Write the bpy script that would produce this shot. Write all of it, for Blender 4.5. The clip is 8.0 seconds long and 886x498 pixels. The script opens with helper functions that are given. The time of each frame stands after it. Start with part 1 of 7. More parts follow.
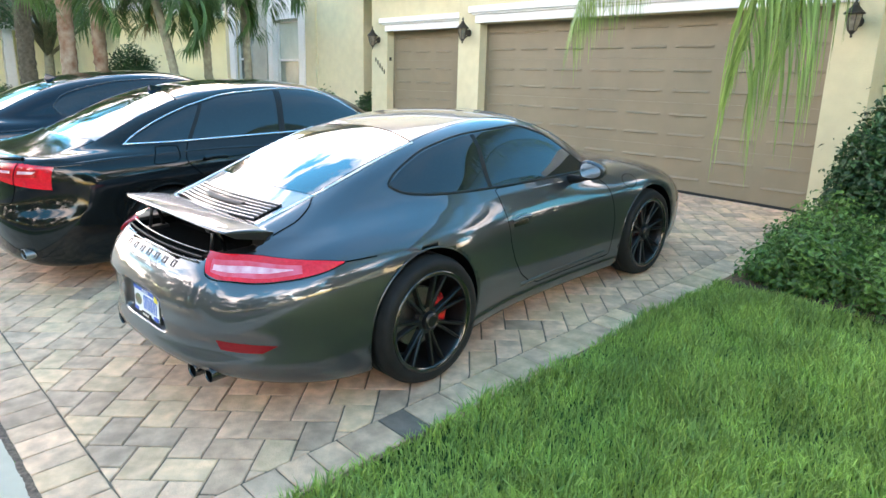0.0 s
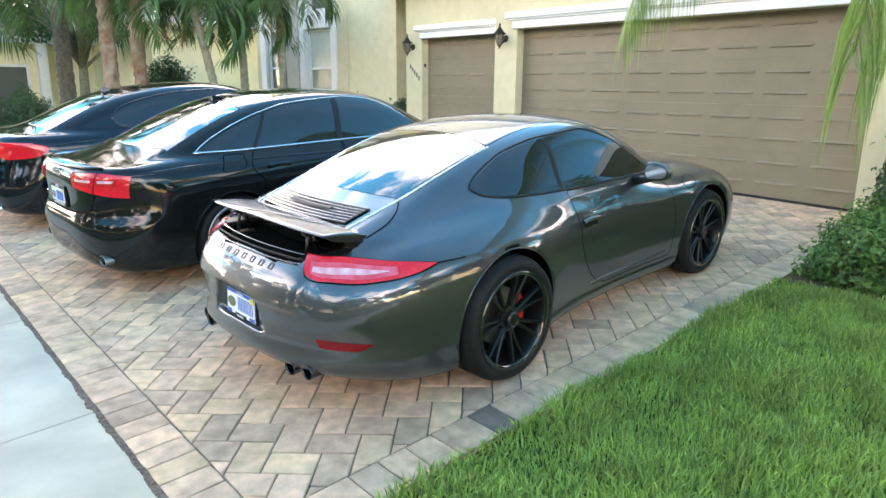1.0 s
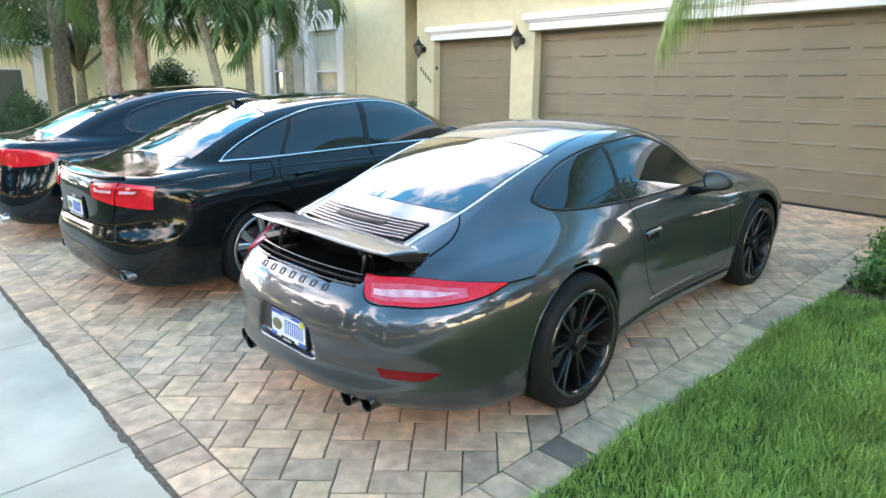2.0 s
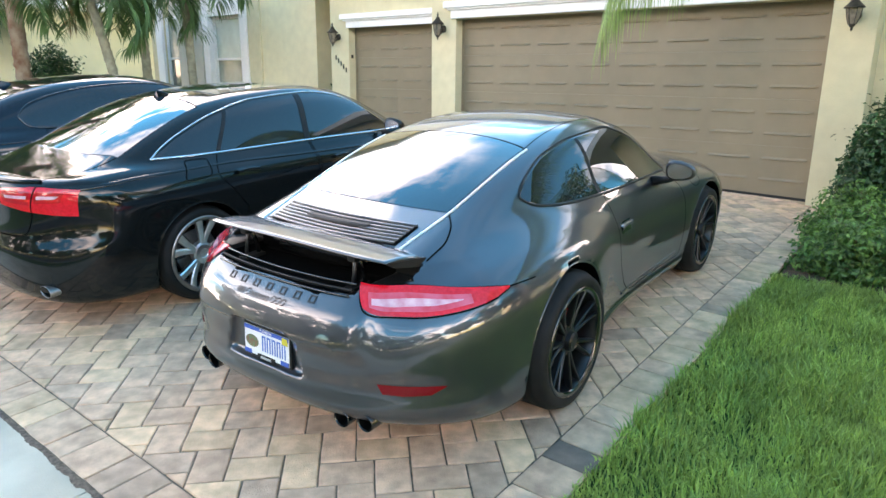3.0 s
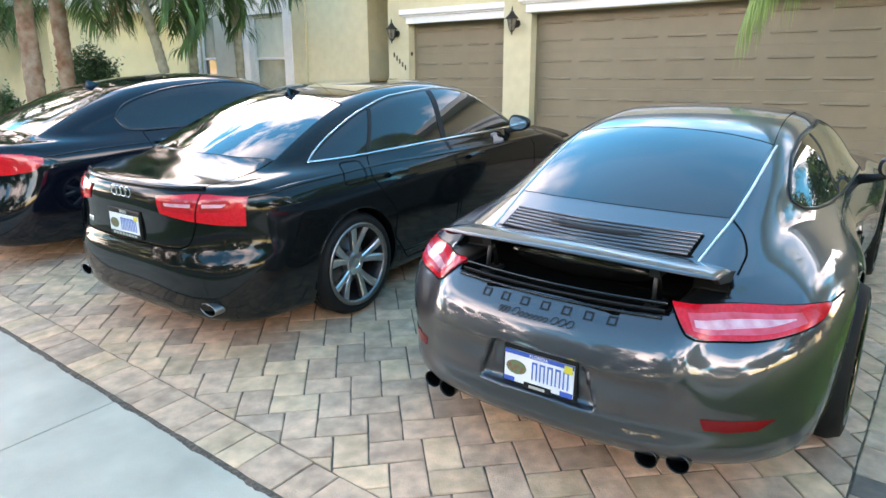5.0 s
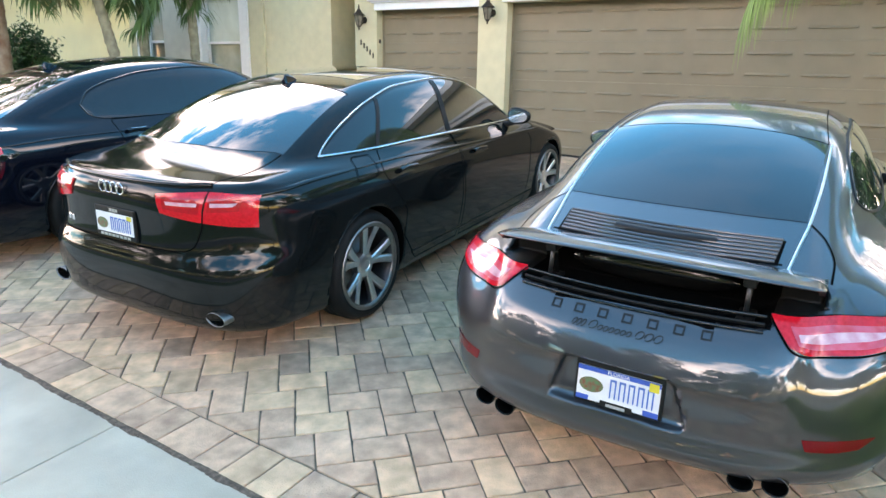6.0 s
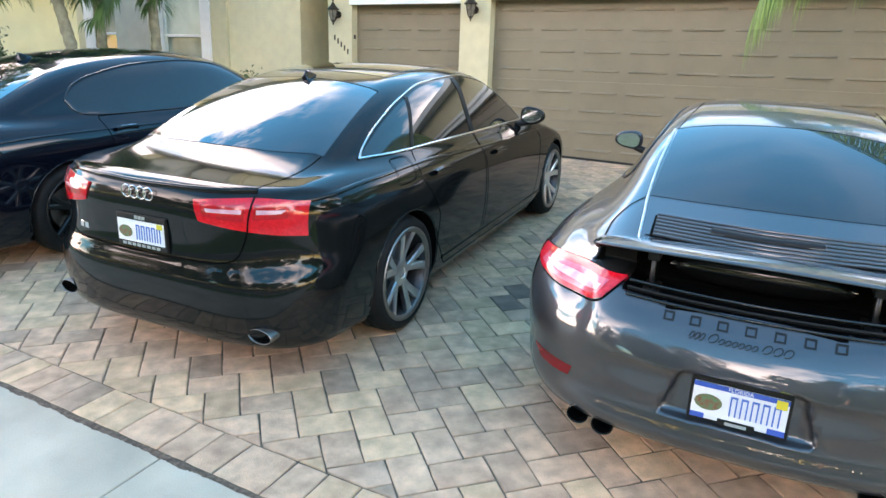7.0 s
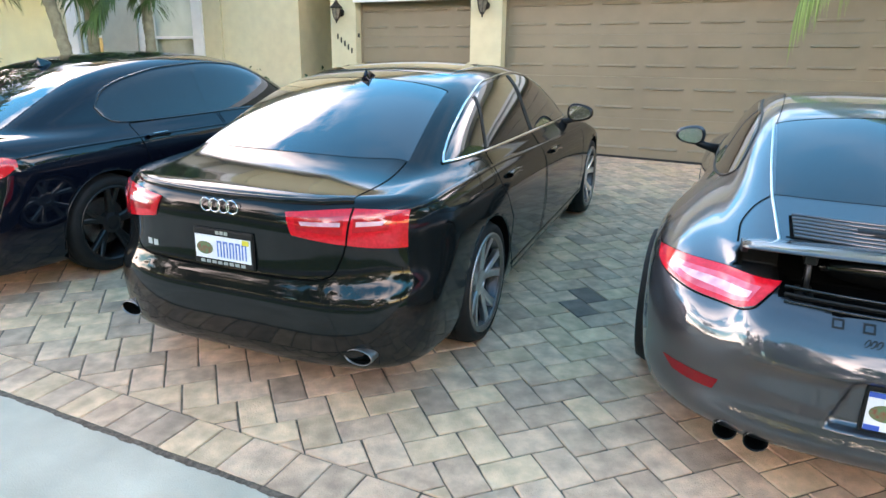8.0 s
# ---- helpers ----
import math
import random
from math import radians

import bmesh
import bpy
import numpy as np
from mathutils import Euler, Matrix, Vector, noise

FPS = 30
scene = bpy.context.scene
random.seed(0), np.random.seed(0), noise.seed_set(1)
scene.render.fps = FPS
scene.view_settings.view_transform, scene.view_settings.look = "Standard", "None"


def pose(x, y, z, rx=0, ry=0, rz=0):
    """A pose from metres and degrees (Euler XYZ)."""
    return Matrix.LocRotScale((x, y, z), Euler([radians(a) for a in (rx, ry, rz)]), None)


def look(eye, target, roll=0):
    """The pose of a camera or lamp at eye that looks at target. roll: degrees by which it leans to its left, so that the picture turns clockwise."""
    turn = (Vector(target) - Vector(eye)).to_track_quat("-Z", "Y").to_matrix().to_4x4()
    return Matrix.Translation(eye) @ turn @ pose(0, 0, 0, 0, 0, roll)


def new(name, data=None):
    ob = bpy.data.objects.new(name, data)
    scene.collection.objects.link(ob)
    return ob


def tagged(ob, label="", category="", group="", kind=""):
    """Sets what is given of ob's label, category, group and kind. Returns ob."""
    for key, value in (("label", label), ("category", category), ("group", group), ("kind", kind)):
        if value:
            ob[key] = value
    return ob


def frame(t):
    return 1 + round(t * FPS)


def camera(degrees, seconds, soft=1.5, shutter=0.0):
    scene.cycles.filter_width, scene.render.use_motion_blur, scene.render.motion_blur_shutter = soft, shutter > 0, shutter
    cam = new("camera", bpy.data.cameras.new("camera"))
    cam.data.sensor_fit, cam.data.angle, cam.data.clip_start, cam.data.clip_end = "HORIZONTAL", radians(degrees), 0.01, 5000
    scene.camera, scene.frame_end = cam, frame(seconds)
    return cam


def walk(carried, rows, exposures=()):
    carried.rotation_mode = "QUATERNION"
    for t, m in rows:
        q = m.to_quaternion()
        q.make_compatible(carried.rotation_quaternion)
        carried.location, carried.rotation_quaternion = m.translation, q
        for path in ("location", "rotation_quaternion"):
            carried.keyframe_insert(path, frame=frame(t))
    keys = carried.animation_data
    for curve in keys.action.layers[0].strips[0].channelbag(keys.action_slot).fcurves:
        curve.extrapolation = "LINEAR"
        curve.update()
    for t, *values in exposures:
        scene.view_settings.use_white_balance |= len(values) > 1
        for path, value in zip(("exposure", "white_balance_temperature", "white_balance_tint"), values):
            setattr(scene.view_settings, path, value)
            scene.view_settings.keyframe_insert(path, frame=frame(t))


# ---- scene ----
cam = camera(67.2, 8.0)
PATH = [
    (0, 2.514, -2.321, 1.621, 75.76, -1.50, 46.91),
    (0.5, 2.499, -2.479, 1.629, 75.93, -0.82, 47.88),
    (1, 2.361, -2.658, 1.623, 76.16, -0.47, 48.16),
    (1.5, 2.163, -2.721, 1.636, 76.26, -0.78, 48.78),
    (1.7, 2.062, -2.715, 1.629, 76.39, -0.73, 48.72),
    (2.8, 1.547, -2.860, 1.640, 75.48, -0.25, 40.14),
    (3, 1.454, -2.881, 1.641, 75.49, -0.47, 38.61),
    (3.5, 1.181, -2.998, 1.620, 75.42, -0.23, 37.47),
    (4, 0.844, -3.061, 1.612, 76.10, 1.74, 41.63),
    (4.2, 0.734, -3.093, 1.626, 75.83, 2.15, 42.46),
    (5.5, 0.005, -3.395, 1.575, 75.07, -1.12, 34.39),
    (6, -0.261, -3.386, 1.588, 74.69, -1.02, 32.96),
    (6.5, -0.564, -3.446, 1.575, 74.72, -1.30, 30.99),
    (7, -0.867, -3.507, 1.570, 74.62, -1.78, 28.04),
    (7.5, -1.189, -3.504, 1.560, 74.38, -1.44, 25.63),
    (8, -1.489, -3.595, 1.557, 74.48, -0.68, 25.43),
]
walk(cam, [(t, pose(x, y, z, rx, ry, rz)) for t, x, y, z, rx, ry, rz in PATH],
     exposures=[(0.0, 3.00, 8850, 28), (1.7, 2.95, 8900, 29), (4.2, 2.86, 8950, 31), (5.5, 2.84, 9020, 32), (8.0, 2.90, 9000, 32)])

# ---- world, sun ----
SUN_ELEV, SUN_AZ = 15.0, -58.0   # degrees; azimuth from +y towards +x: the low sun stands behind the two houses
world = bpy.data.worlds.new("world")
scene.world = world
world.use_nodes = True
wn, wl = world.node_tree.nodes, world.node_tree.links
wn.clear()
sky = wn.new("ShaderNodeTexSky")
sky.sky_type, sky.sun_disc = "NISHITA", False
sky.sun_elevation, sky.sun_rotation = radians(SUN_ELEV), radians(SUN_AZ)
sky.air_density, sky.dust_density, sky.ozone_density = 1.0, 0.3, 2.2
coord = wn.new("ShaderNodeTexCoord")
stretch = wn.new("ShaderNodeMapping")
stretch.inputs["Scale"].default_value = (1.0, 1.0, 2.2)
puffs = wn.new("ShaderNodeTexNoise")
puffs.inputs["Scale"].default_value, puffs.inputs["Detail"].default_value = 2.3, 8
puffs.inputs["Roughness"].default_value = 0.58
ramp = wn.new("ShaderNodeValToRGB")
ramp.color_ramp.elements[0].position, ramp.color_ramp.elements[1].position = 0.465, 0.575
ramp.color_ramp.elements[0].color, ramp.color_ramp.elements[1].color = (0, 0, 0, 1), (0.85, 0.85, 0.85, 1)
mix = wn.new("ShaderNodeMix")
mix.data_type = "RGBA"
mix.inputs[7].default_value = (13.0, 13.6, 14.6, 1)
back = wn.new("ShaderNodeBackground")
back.inputs["Strength"].default_value = 0.15
wout = wn.new("ShaderNodeOutputWorld")
wl.new(coord.outputs["Generated"], stretch.inputs["Vector"])
wl.new(stretch.outputs["Vector"], puffs.inputs["Vector"])
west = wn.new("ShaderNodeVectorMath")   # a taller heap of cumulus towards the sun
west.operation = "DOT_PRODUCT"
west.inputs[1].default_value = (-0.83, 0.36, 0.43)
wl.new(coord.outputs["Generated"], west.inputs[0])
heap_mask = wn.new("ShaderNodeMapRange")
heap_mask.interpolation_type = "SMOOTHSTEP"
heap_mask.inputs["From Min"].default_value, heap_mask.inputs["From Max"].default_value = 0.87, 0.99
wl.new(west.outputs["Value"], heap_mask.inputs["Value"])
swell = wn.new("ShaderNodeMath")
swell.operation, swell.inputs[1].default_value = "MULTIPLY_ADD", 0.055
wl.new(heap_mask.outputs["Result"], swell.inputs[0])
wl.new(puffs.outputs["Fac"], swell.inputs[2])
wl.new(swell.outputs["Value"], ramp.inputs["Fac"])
split = wn.new("ShaderNodeSeparateXYZ")
low_bank = wn.new("ShaderNodeMapRange")   # cumulus banked low, blue overhead
low_bank.inputs["From Min"].default_value, low_bank.inputs["From Max"].default_value = 0.30, 0.56
low_bank.inputs["To Min"].default_value, low_bank.inputs["To Max"].default_value = 1.0, 0.015
cover = wn.new("ShaderNodeMath")
cover.operation = "MULTIPLY"
wl.new(coord.outputs["Generated"], split.inputs["Vector"])
wl.new(split.outputs["Z"], low_bank.inputs["Value"])
wl.new(ramp.outputs["Color"], cover.inputs[0])
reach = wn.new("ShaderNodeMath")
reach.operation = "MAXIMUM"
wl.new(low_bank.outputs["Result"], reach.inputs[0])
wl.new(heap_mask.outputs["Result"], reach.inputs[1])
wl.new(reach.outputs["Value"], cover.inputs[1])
veil = wn.new("ShaderNodeMath")   # thin even haze over the blue
veil.operation, veil.use_clamp = "ADD", True
veil.inputs[1].default_value = 0.010
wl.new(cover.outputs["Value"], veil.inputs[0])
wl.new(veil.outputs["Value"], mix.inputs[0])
deep = wn.new("ShaderNodeHueSaturation")
deep.inputs["Hue"].default_value, deep.inputs["Saturation"].default_value = 0.485, 1.78
wl.new(sky.outputs["Color"], deep.inputs["Color"])
wl.new(deep.outputs["Color"], mix.inputs[6])
wl.new(mix.outputs[2], back.inputs["Color"])
wl.new(back.outputs["Background"], wout.inputs["Surface"])

sun = new("sun", bpy.data.lights.new("sun", "SUN"))
sun.data.energy, sun.data.angle, sun.data.color = 2.6, radians(0.6), (1.0, 0.97, 0.93)
_a, _e = radians(SUN_AZ), radians(SUN_ELEV)
sun.matrix_world = look((math.sin(_a) * math.cos(_e) * 40, math.cos(_a) * math.cos(_e) * 40, math.sin(_e) * 40), (0, 0, 0))

# ---- materials ----
def material(name, colour, rough=0.6, metal=0.0, vary=0.0, scale=8.0, second=None, bump=0.0, bump_scale=60.0, coat=0.0,
             spec=0.5, per_object=0.0, stain=0.0, stain_scale=1.2, coat_rough=0.03, detail=5.0, per_island=0.0):
    m = bpy.data.materials.new(name)
    m.use_nodes = True
    n, l = m.node_tree.nodes, m.node_tree.links
    b = n["Principled BSDF"]
    b.inputs["Roughness"].default_value, b.inputs["Metallic"].default_value = rough, metal
    b.inputs["Specular IOR Level"].default_value = spec
    b.inputs["Coat Weight"].default_value, b.inputs["Coat Roughness"].default_value = coat, coat_rough
    b.inputs["Base Color"].default_value = (*colour, 1)
    tc = n.new("ShaderNodeTexCoord")
    place = tc.outputs["Object"]
    if per_object:   # each piece takes its own stretch of the pattern
        oi = n.new("ShaderNodeObjectInfo")
        sh = n.new("ShaderNodeVectorMath")
        sh.operation = "MULTIPLY_ADD"
        sh.inputs[1].default_value = (37.0, 53.0, 71.0)
        l.new(oi.outputs["Random"], sh.inputs[0])
        l.new(place, sh.inputs[2])
        place = sh.outputs["Vector"]
    last = None
    if vary or second:
        t = n.new("ShaderNodeTexNoise")
        t.inputs["Scale"].default_value, t.inputs["Detail"].default_value = scale, detail
        l.new(place, t.inputs["Vector"])
        r = n.new("ShaderNodeValToRGB")
        r.color_ramp.elements[0].position, r.color_ramp.elements[1].position = 0.32, 0.68
        lo = second or tuple(c * (1 - vary) for c in colour)
        hi = colour if second else tuple(min(1, c * (1 + vary)) for c in colour)
        r.color_ramp.elements[0].color, r.color_ramp.elements[1].color = (*lo, 1), (*hi, 1)
        l.new(t.outputs["Fac"], r.inputs["Fac"])
        last = r.outputs["Color"]
    if stain:
        t = n.new("ShaderNodeTexNoise")
        t.inputs["Scale"].default_value, t.inputs["Detail"].default_value = stain_scale, 6
        l.new(place, t.inputs["Vector"])
        q = n.new("ShaderNodeMapRange")
        q.inputs["From Min"].default_value, q.inputs["From Max"].default_value = 0.35, 0.65
        q.inputs["To Min"].default_value, q.inputs["To Max"].default_value = 1 - stain, 1.0
        l.new(t.outputs["Fac"], q.inputs["Value"])
        last = times(n, l, last, colour, q.outputs["Result"])
    if per_object or per_island:
        o = n.new("ShaderNodeObjectInfo") if per_object else n.new("ShaderNodeNewGeometry")
        q = n.new("ShaderNodeMapRange")
        d = per_object or per_island
        q.inputs["To Min"].default_value, q.inputs["To Max"].default_value = 1 - d, 1 + d
        l.new(o.outputs["Random" if per_object else "Random Per Island"], q.inputs["Value"])
        last = times(n, l, last, colour, q.outputs["Result"])
    if last:
        l.new(last, b.inputs["Base Color"])
    if bump:
        t = n.new("ShaderNodeTexNoise")
        t.inputs["Scale"].default_value, t.inputs["Detail"].default_value = bump_scale, 4
        l.new(place, t.inputs["Vector"])
        q = n.new("ShaderNodeBump")
        q.inputs["Strength"].default_value, q.inputs["Distance"].default_value = bump, 0.01
        l.new(t.outputs["Fac"], q.inputs["Height"])
        l.new(q.outputs["Normal"], b.inputs["Normal"])
    return m


def times(n, l, last, colour, factor):
    mul = n.new("ShaderNodeMix")
    mul.data_type, mul.blend_type = "RGBA", "MULTIPLY"
    mul.inputs[0].default_value = 1.0
    if last:
        l.new(last, mul.inputs[6])
    else:
        mul.inputs[6].default_value = (*colour, 1)
    l.new(factor, mul.inputs[7])
    return mul.outputs[2]


GREY_PAINT = material("grey_metallic_paint", (0.044, 0.051, 0.060), 0.42, 0.75, coat=1.0, coat_rough=0.012, vary=0.10, scale=900, detail=1)
CHARCOAL_PAINT = material("black_grey_metallic_paint", (0.0055, 0.0068, 0.0070), 0.35, 0.0, spec=0.0, coat=1.0, coat_rough=0.07, vary=0.08, scale=900, detail=1)
BLUE_BLACK_PAINT = material("blue_black_paint", (0.0022, 0.0036, 0.0075), 0.35, 0.0, spec=0.0, coat=1.0, coat_rough=0.045, vary=0.08, scale=900, detail=1)
GLASS = material("tinted_car_glass", (0.010, 0.012, 0.014), 0.015, 0.0, spec=0.3, coat=1.0, coat_rough=0.0)
for _m in (GREY_PAINT, CHARCOAL_PAINT, BLUE_BLACK_PAINT, GLASS):
    _m.node_tree.nodes["Principled BSDF"].inputs["Coat IOR"].default_value = 1.52
CHARCOAL_PAINT.node_tree.nodes["Principled BSDF"].inputs["Coat IOR"].default_value = 1.43
GREY_PAINT.node_tree.nodes["Principled BSDF"].inputs["Coat IOR"].default_value = 1.76
GLASS.node_tree.nodes["Principled BSDF"].inputs["Coat IOR"].default_value = 1.44
GAP = material("panel_gap", (0.002, 0.002, 0.002), 0.9, spec=0.05)
BLACK_TRIM = material("black_plastic", (0.009, 0.009, 0.009), 0.5, spec=0.3, vary=0.2, scale=40, bump=0.05, bump_scale=300)
GLOSS_BLACK = material("gloss_black", (0.008, 0.008, 0.008), 0.12, coat=0.6)
RUBBER = material("tyre_rubber", (0.009, 0.009, 0.009), 0.7, spec=0.25, vary=0.25, scale=14, bump=0.12, bump_scale=160)
CHROME = material("chrome", (0.75, 0.76, 0.78), 0.12, 1.0, vary=0.04, scale=20)
SILVER = material("machined_alloy", (0.78, 0.78, 0.79), 0.30, 1.0, vary=0.06, scale=30)
DARK_ALLOY = material("anthracite_alloy", (0.06, 0.06, 0.065), 0.35, 0.8, vary=0.1, scale=30)
BLACK_ALLOY = material("gloss_black_alloy", (0.009, 0.009, 0.010), 0.30, 0.2, vary=0.15, scale=30)
DISC = material("brake_disc", (0.28, 0.27, 0.26), 0.4, 1.0, vary=0.15, scale=60)
RED_CALIPER = material("red_caliper", (0.55, 0.02, 0.02), 0.3, coat=0.5, vary=0.1, scale=30)
RED_LENS = material("red_lens", (0.82, 0.014, 0.026), 0.10, spec=0.3, coat=0.6, vary=0.12, scale=70, second=(0.68, 0.008, 0.016))
PINK_LENS = material("clear_pink_lens", (0.76, 0.10, 0.15), 0.12, coat=0.8, vary=0.1, scale=14, second=(0.70, 0.035, 0.055))
CLEAR_LENS = material("clear_lens_bar", (0.78, 0.46, 0.50), 0.15, coat=0.8, vary=0.1, scale=20, second=(0.66, 0.24, 0.29))
RED_DARK = material("dark_red_lens", (0.64, 0.008, 0.016), 0.10, coat=0.8, vary=0.1, scale=60, second=(0.50, 0.006, 0.011))
RED_REFLECTOR = material("red_reflector", (0.20, 0.003, 0.007), 0.25, spec=0.2, coat=0.3, vary=0.1, scale=200)
WHITE_PLATE = material("plate_white", (0.80, 0.80, 0.80), 0.4, vary=0.03, scale=30)
PLATE_BLUE = material("plate_blue", (0.02, 0.10, 0.45), 0.4)
PLATE_INK = material("plate_ink", (0.04, 0.16, 0.50), 0.4)
PLATE_GREEN = material("plate_green", (0.06, 0.22, 0.10), 0.4, second=(0.25, 0.07, 0.04), scale=60)
PLATE_YELLOW = material("plate_yellow", (0.75, 0.60, 0.05), 0.4)

STUCCO = material("cream_stucco", (0.64, 0.56, 0.36), 0.9, vary=0.05, scale=6, bump=0.55, bump_scale=55, stain=0.10, stain_scale=0.5)
STUCCO_TAN = material("tan_stucco", (0.76, 0.66, 0.43), 0.9, vary=0.05, scale=6, bump=0.55, bump_scale=55, stain=0.10, stain_scale=0.5)
STUCCO_GREY = material("grey_stucco", (0.50, 0.48, 0.40), 0.9, vary=0.05, scale=6, bump=0.4, bump_scale=55, stain=0.08, stain_scale=0.5)
STUCCO_YELLOW = material("yellow_stucco", (0.86, 0.79, 0.53), 0.9, vary=0.05, scale=2, bump=0.4, bump_scale=30, stain=0.08, stain_scale=0.4)
WHITE_PAINT = material("white_trim_paint", (0.80, 0.79, 0.76), 0.5, vary=0.03, scale=10, stain=0.06, stain_scale=2)
DOOR_PAINT = material("taupe_garage_paint", (0.238, 0.186, 0.118), 0.55, vary=0.05, scale=4, bump=0.10, bump_scale=220, stain=0.10, stain_scale=0.8)
RUBBER_SEAL = material("door_seal", (0.015, 0.014, 0.013), 0.8)
WINDOW_PANE = material("house_window_pane", (0.09, 0.115, 0.105), 0.05, spec=0.5, coat=0.35, coat_rough=0.0)
PANE_BLIND = material("pane_before_blind", (0.46, 0.54, 0.47), 0.25, spec=0.4, coat=0.10, coat_rough=0.02, vary=0.12, scale=2.5)
PANE_HALF = material("pane_half_dark", (0.24, 0.28, 0.23), 0.25, spec=0.4, coat=0.10, coat_rough=0.02, vary=0.25, scale=2.5)
IRON = material("bronze_lantern_metal", (0.05, 0.042, 0.034), 0.45, 0.7, vary=0.25, scale=40)
LANTERN_GLASS = material("lantern_glass", (0.20, 0.17, 0.13), 0.10, spec=0.4, vary=0.3, scale=30)
ROOF_TILE = material("roof_tile", (0.36, 0.25, 0.18), 0.85, vary=0.25, scale=5, per_object=0.1)
CONCRETE = material("sidewalk_concrete", (0.555, 0.475, 0.365), 0.85, vary=0.09, scale=3, bump=0.3, bump_scale=180, stain=0.16, stain_scale=1.5)
JOINT_SAND = material("joint_sand", (0.16, 0.118, 0.084), 0.95, vary=0.5, scale=30, bump=0.4, bump_scale=200)
JOINT_DIRT = material("joint_dirt", (0.14, 0.092, 0.064), 0.95, vary=0.45, scale=45, bump=0.6, bump_scale=160)
PAVER = material("paver", (0.94, 0.575, 0.376), 0.85, scale=13, second=(0.65, 0.38, 0.254), bump=0.5, bump_scale=130, per_object=0.14, stain=0.27, stain_scale=5.5)
PAVER_DARK = material("grey_paver", (0.74, 0.462, 0.318), 0.85, scale=12, second=(0.49, 0.31, 0.208), bump=0.5, bump_scale=130, per_object=0.13, stain=0.27, stain_scale=5.5)
PAVER_TAN = material("tan_paver", (0.97, 0.60, 0.375), 0.85, scale=13, second=(0.71, 0.435, 0.262), bump=0.5, bump_scale=130, per_object=0.13, stain=0.27, stain_scale=5.5)
PAVER_OLD = material("stained_paver", (0.30, 0.215, 0.165), 0.85, scale=9, second=(0.19, 0.135, 0.105), bump=0.5, bump_scale=130, per_object=0.15, stain=0.25, stain_scale=3.5)
ASPHALT = material("asphalt", (0.10, 0.10, 0.10), 0.9, vary=0.2, scale=3, bump=0.5, bump_scale=120, stain=0.2, stain_scale=0.6)
LAWN = material("lawn_ground", (0.055, 0.11, 0.02), 0.95, vary=0.35, scale=7, bump=0.6, bump_scale=70)
MULCH = material("mulch", (0.12, 0.06, 0.03), 0.95, vary=0.5, scale=40, bump=0.8, bump_scale=90)
BLADE = material("grass_blades", (0.305, 0.44, 0.105), 0.5, per_island=0.35, vary=0.25, scale=3.5)
LEAF = material("shrub_leaf", (0.095, 0.205, 0.042), 0.4, per_island=0.5, vary=0.3, scale=3)
LEAF_DARK = material("dark_shrub_leaf", (0.025, 0.085, 0.022), 0.4, per_island=0.45, vary=0.3, scale=3)
TWIG = material("twig", (0.16, 0.11, 0.07), 0.9, vary=0.3, scale=30)
FROND = material("palm_leaflet", (0.21, 0.32, 0.09), 0.45, per_island=0.35, vary=0.3, scale=2)
FROND_DARK = material("palm_leaflet_dark", (0.075, 0.16, 0.05), 0.45, per_island=0.35, vary=0.3, scale=2)
FROND_DRY = material("palm_frond_dry", (0.30, 0.21, 0.10), 0.8, per_island=0.3, vary=0.3, scale=4)
BARK = material("palm_bark", (0.36, 0.28, 0.21), 0.95, scale=6, second=(0.20, 0.095, 0.055), bump=0.9, bump_scale=24)
BARK_DARK = material("dark_palm_bark", (0.14, 0.12, 0.09), 0.95, scale=11, second=(0.07, 0.06, 0.045), bump=0.7, bump_scale=24)
BARK_GREY = material("grey_palm_bark", (0.30, 0.28, 0.19), 0.95, scale=11, second=(0.19, 0.17, 0.12), bump=0.7, bump_scale=24)
for _m, _w in ((BLADE, 0.35), (LEAF, 0.25), (LEAF_DARK, 0.2), (FROND, 0.45), (FROND_DARK, 0.3)):
    _n, _l = _m.node_tree.nodes, _m.node_tree.links   # thin leaves let light through
    _p, _o = _n["Principled BSDF"], _n["Material Output"]
    _t, _x = _n.new("ShaderNodeBsdfTranslucent"), _n.new("ShaderNodeMixShader")
    _x.inputs[0].default_value = _w
    _l.new(_p.inputs["Base Color"].links[0].from_socket, _t.inputs["Color"])
    _l.new(_p.outputs[0], _x.inputs[1])
    _l.new(_t.outputs[0], _x.inputs[2])
    _l.new(_x.outputs[0], _o.inputs["Surface"])


# ---- helpers ----
def ground(x, y):
    """Height of the ground: it falls to the street and to the right."""
    return -0.0224 * np.clip(x, -10, 4) + 0.0564 * np.clip(y, -6, 5.6)


UP = Vector((0.0224, -0.0564, 1)).normalized()


def on_slope(x, y, yaw=0.0):
    """A pose on the sloping drive: z square to it, y ahead after the yaw."""
    ahead = Vector((-math.sin(radians(yaw)), math.cos(radians(yaw)), 0))
    right = ahead.cross(UP).normalized()
    ahead = UP.cross(right)
    m = Matrix((right, ahead, UP)).transposed().to_4x4()
    m.translation = (x, y, float(ground(x, y)))
    return m


def mesh_of(name, verts, faces, mat, smooth=False):
    me = bpy.data.meshes.new(name)
    me.from_pydata([tuple(map(float, v)) for v in verts], [], [tuple(map(int, f)) for f in faces])
    me.materials.append(mat)
    if smooth:
        me.shade_smooth()
    me.update()
    return me


